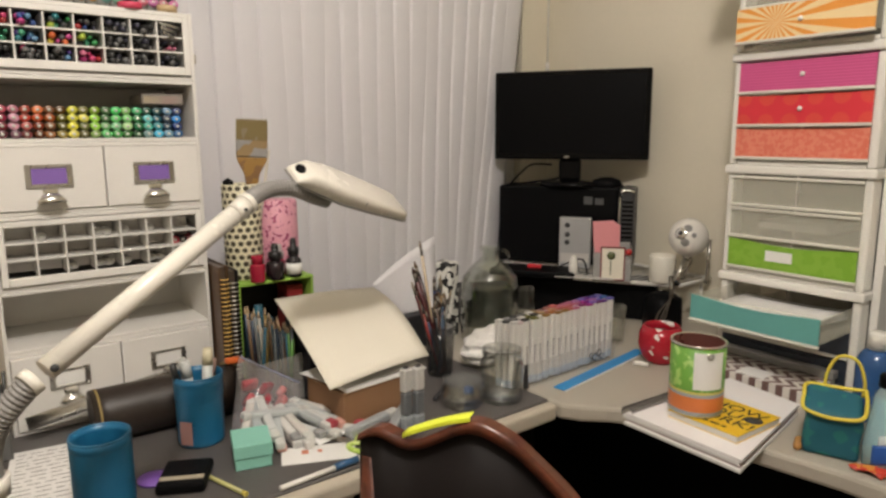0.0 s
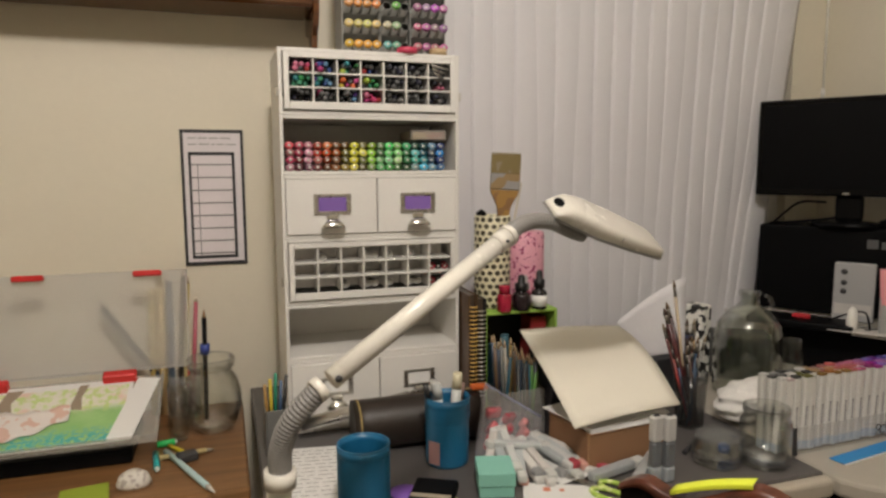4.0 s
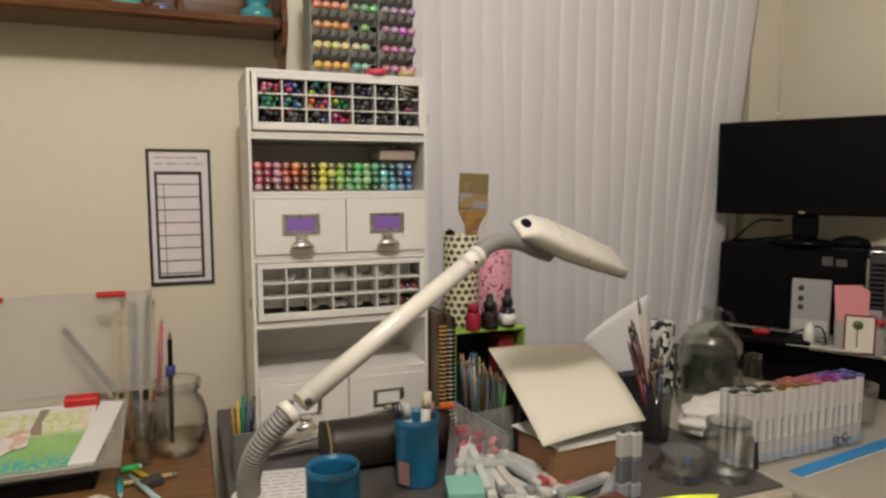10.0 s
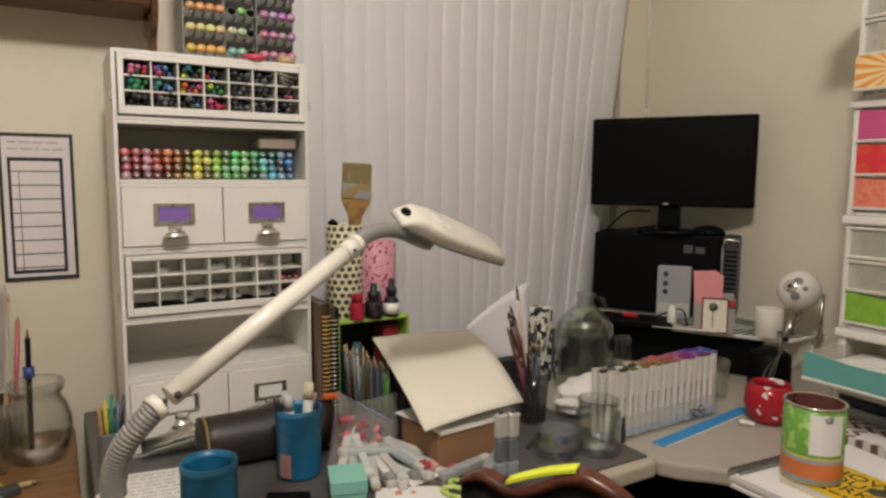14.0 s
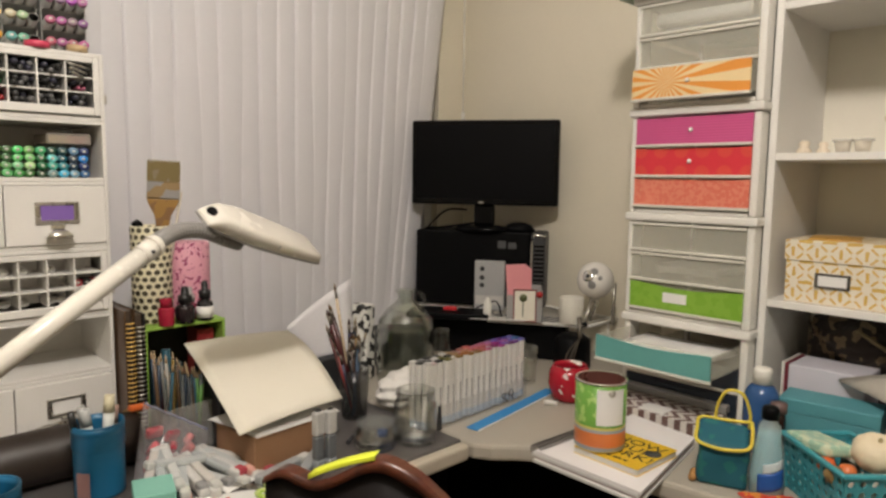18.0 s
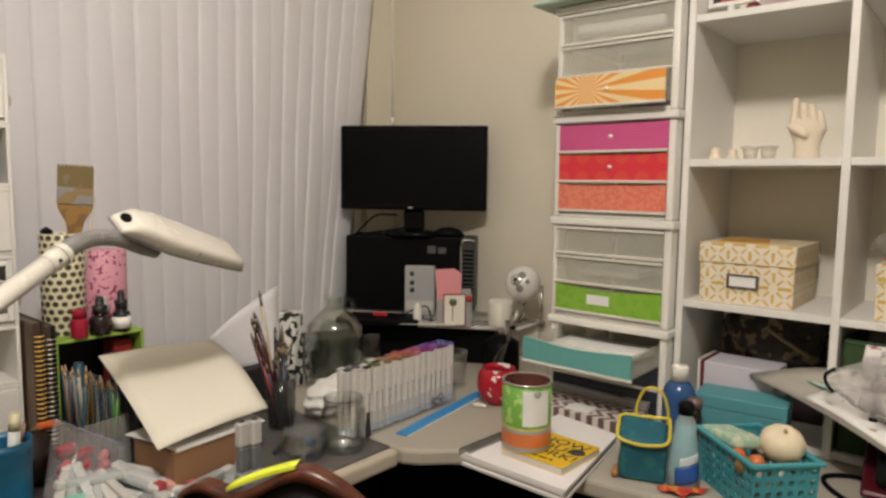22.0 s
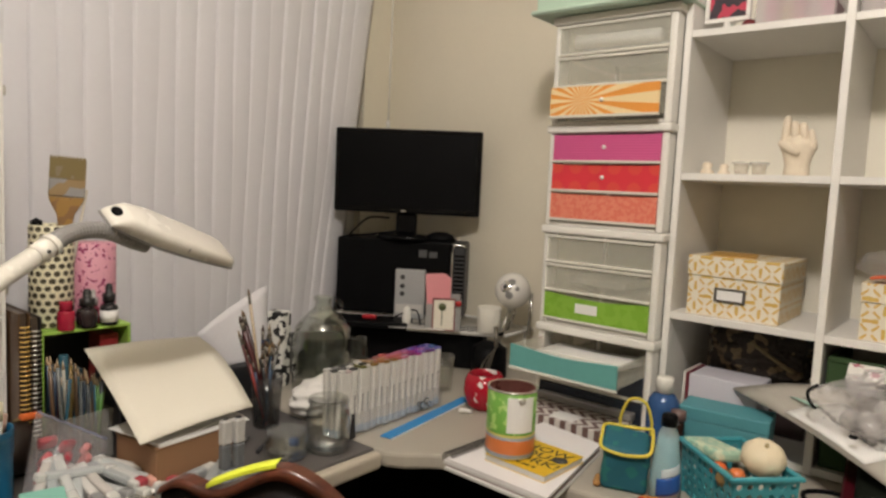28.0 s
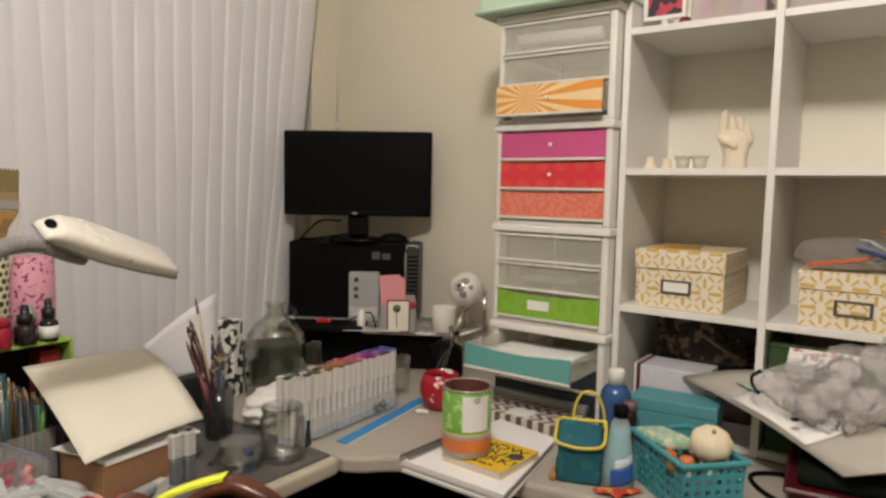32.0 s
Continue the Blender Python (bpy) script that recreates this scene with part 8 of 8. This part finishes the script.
# bottom row
bn = thing("binder", "white binder with a maroon spine in the cube shelf", "binder", pose(1.625, 0.43, CZ[0]))
part("side", box(-0.066, 0.0855, 0, 0.045, 0.091, 0.142, 0.001), PLASTIC, bn)
part("cover", box(-0.065, 0.078, 0, 0.045, 0.085, 0.141, 0.002), pen_mat((0.17, 0.015, 0.03)), bn)
part("body", box(-0.064, -0.075, 0, 0.045, 0.0775, 0.139, 0.002), mat("binder_white", (0.62, 0.6, 0.66), 0.5, var=0.04), bn)
CAMO = blotch_mat("camouflage", (0.026, 0.018, 0.014), (0.15, 0.105, 0.06), 34.0, 0.57, 0.8)
cam_bag = thing("camouflage_bag", "brown camouflage cloth bag stuffed in the cube shelf", "bag")
part("body", crumple(1.74, 0.4, CZ[0] + 0.178, 0.07, 0.115, 0.078, 7.0, 0.3), CAMO, cam_bag)
part("strap", tube(smooth_line([(1.7, 0.47, CZ[0] + 0.21), (1.668, 0.41, CZ[0] + 0.215), (1.664, 0.36, CZ[0] + 0.19), (1.67, 0.31, CZ[0] + 0.16)], 8), 0.0045, 8), mat("tan_webbing", (0.2, 0.15, 0.08), 0.8), cam_bag)
solid("dark_support", box(1.69, 0.28, CZ[0], 1.83, 0.53, CZ[0] + 0.11, 0.003), pen_mat((0.03, 0.02, 0.02)), "dark box under the camouflage bag", "box")
gbn = thing("fabric_bin", "dark green fabric bin in the cube shelf", "bin")
GREENF = mat("green_cloth", (0.03, 0.065, 0.02), 0.85, var=0.3, scale=20.0, bump=0.3)
part("body", joined(box(1.556, -0.05, CZ[0] + 0.0003, 1.57, 0.228, CZ[0] + 0.236, 0.005, 2), box(1.5705, -0.05, CZ[0] + 0.0003, 1.82, -0.04, CZ[0] + 0.236, 0.004), box(1.5705, 0.218, CZ[0] + 0.0003, 1.82, 0.228, CZ[0] + 0.236, 0.004), box(1.5705, -0.0395, CZ[0] + 0.0003, 1.82, 0.2175, CZ[0] + 0.01, 0)), GREENF, gbn)
part("hem", tube([Vector((1.557, y, CZ[0] + 0.234 - 0.004 * math.sin(9 * y))) for y in (-0.04, 0.0, 0.04, 0.08, 0.12, 0.16, 0.2, 0.222)], 0.004, 8), GREENF, gbn)
flp = thing("printed_packet", "white packet printed with coloured flowers", "packet", pose(1.5, 0.118, 0.982, 0, -28, 3))
part("packet", box(-0.03, -0.06, 0, 0.03, 0.065, 0.009, 0.003, 2), blotch_mat("flower_print", (0.72, 0.7, 0.66), (0.35, 0.1, 0.16), 60.0, 0.64), flp)

# maroon bin, grey sheet, paper and bag at the desk's end
mbn = thing("storage_crate", "dark maroon plastic crate with black cloth on the desk", "crate", pose(1.42, 0.0, 0.7457, 0, 0, 6))
part("crate", joined(box(-0.13, -0.22, 0, 0.12, 0.15, 0.05, 0.006, 2), box(-0.14, -0.23, 0.0502, 0.13, 0.16, 0.062, 0.004)), pen_mat((0.07, 0.005, 0.011)), mbn)
part("cloth", moved(box(-0.12, -0.21, 0.0622, 0.115, 0.14, 0.09, 0.012, 3), Matrix()), mat("black_cloth", (0.007, 0.009, 0.006), 0.9, spec=0.1), mbn)
S1, S2, S3, S4 = Vector((1.555, 0.405, 0.893)), Vector((1.266, 0.055, 0.852)), Vector((1.545, -0.3, 0.965)), Vector((1.34, -0.4, 1.0))


def folder_at(u, v):
    return S1.lerp(S3, u).lerp(S2.lerp(S4, u), v) + Vector((0, 0, 0.028 * math.sin(math.pi * min(1, u * 2.2)) * (1 - v) ** 1.5 + 0.012 * math.sin(math.pi * v)))


def sheet_at(u, v):
    a, b = 0.002 + 0.2 * u - 0.03 * u * v, 0.36 + 0.45 * v - 0.08 * u
    return tuple(folder_at(a, b) + Vector((0, 0, 0.0045 + 0.002 * math.sin(4 * u + 3 * v))))


fld = thing("grey_folder", "large grey card folder lying over the desk clutter", "folder")
GREYCARD = mat("grey_card", (0.44, 0.41, 0.36), 0.6, var=0.06)
part("front_cover", sheet(lambda u, v: tuple(folder_at(u, v)), 14, 10, 0.0015), GREYCARD, fld)
part("back_cover", sheet(lambda u, v: tuple(folder_at(u, v) + Vector((0.003 * v, 0.002, -0.003 - 0.006 * u * v))), 14, 10, 0.0015), GREYCARD, fld)
solid("white_sheet", sheet(sheet_at, 8, 8, 0.0007), PAPER, "white paper lying on the grey folder", "paper")
solid("mint_sheet", sheet(lambda u, v: (1.5 - 0.05 * u + 0.02 * v, 0.28 - 0.05 * u - 0.06 * v, 0.915 + 0.003 * u), 4, 4, 0.0007), pen_mat((0.4, 0.6, 0.5)), "pale mint paper on the grey folder", "paper")
BUBBLE = film_mat("bag_film", (0.8, 0.76, 0.75), 0.89, 0.12, 0.9)
DISC = film_mat("clear_disc", (0.84, 0.8, 0.79), 0.72, 0.1, 0.05)
bg2 = thing("plastic_bag", "crumpled clear plastic bag of round discs on the folder", "bag")
BAGLINE = [(0.226, 0.947, 0.961), (0.2, 0.932, 0.977), (0.165, 0.914, 0.996), (0.135, 0.899, 1.01), (0.08, 0.887, 1.032), (0.03, 0.896, 1.05), (0.0, 0.922, 1.058), (-0.05, 0.95, 1.06), (-0.12, 0.985, 1.045), (-0.16, 1.005, 1.015)]


def bag_at(y, a, k=1.0):
    """A point of the bag's skin at depth y and angle a round its axis."""
    for (y0, l0, h0), (y1, l1, h1) in zip(BAGLINE, BAGLINE[1:]):
        if y0 >= y >= y1:
            f = (y0 - y) / (y0 - y1)
            lo, hi = l0 + (l1 - l0) * f, h0 + (h1 - h0) * f
    r = (hi - lo) / 2 * k
    return Vector((1.4 + 0.6 * r * math.cos(a) + 0.6 * r * math.sin(a), y, (lo + hi) / 2 + r * math.sin(a)))


def bag_skin(u, v):
    p = bag_at(0.226 - 0.386 * v, 2 * math.pi * u)
    q = Vector((math.cos(2 * math.pi * u), math.sin(2 * math.pi * u), 9 * v))
    fold = abs(noise.noise(q * 1.3)) + 0.6 * abs(noise.noise(q * 2.9 + Vector((5, 0, 0)))) + 0.35 * abs(noise.noise(q * 6.1))
    c = Vector((1.4, p.y, 0.5 * (bag_at(p.y, math.pi / 2).z + bag_at(p.y, -math.pi / 2).z)))
    return tuple(c + (p - c) * (1.16 - 0.55 * fold * min(1.0, v * 6)) + Vector((0, 0.02 * noise.noise(q * 2.2), 0)))


bm = sheet(bag_skin, 72, 70, 0.0003)
for f in bm.faces:
    f.smooth = True
part("film", bm, BUBBLE, bg2)
brnd = random.Random(8)
for k in range(22):
    y, a, r = 0.155 - 0.013 * k + brnd.uniform(-0.006, 0.006), radians(brnd.uniform(95, 235)), brnd.uniform(0.019, 0.027)
    at = bag_at(y, a, 0.72)
    way = Vector((-1.0 + brnd.uniform(-0.4, 0.4), brnd.uniform(-0.6, 0.6), 0.25 + brnd.uniform(-0.5, 0.6)))
    solid("clear_disc", moved(lathe([(0, 0), (r, 0), (r, 0.003), (r * 0.8, 0.0075), (r * 0.4, 0.0095), (0, 0.01)], 22), Matrix.Translation(at) @ way.to_track_quat("Z", "Y").to_matrix().to_4x4()), DISC,
          "clear domed plastic disc in the plastic bag", "disc", group="discs in the plastic bag")
part("strap", tube(smooth_line([(1.41, 0.216, 0.972), (1.4, 0.229, 0.96), (1.392, 0.226, 0.945), (1.385, 0.212, 0.932)], 8), 0.0032, 8), BLACK, bg2, "black cord handle")
part("buckle", box(1.335, 0.135, 0.905, 1.345, 0.15, 0.912, 0.003), BLACK, bg2)
solid("cable", tube(smooth_line([(1.25, 0.0, 0.75), (1.3, 0.1, 0.7505), (1.36, 0.19, 0.7505), (1.43, 0.225, 0.7505), (1.47, 0.17, 0.7505), (1.42, 0.09, 0.7505)], 8), 0.0045, 8), BLACK, "black cable curled on the desk", "cable")
solid("grey_papers", sheet(lambda u, v: (1.17 + 0.2 * u, 0.18 - 0.12 * v + 0.03 * u, 0.747 + 0.003 * math.sin(5 * u)), 6, 4, 0.0008), mat("grey_paper", (0.4, 0.38, 0.36), 0.7), "loose grey paper on the desk by the crate", "paper")
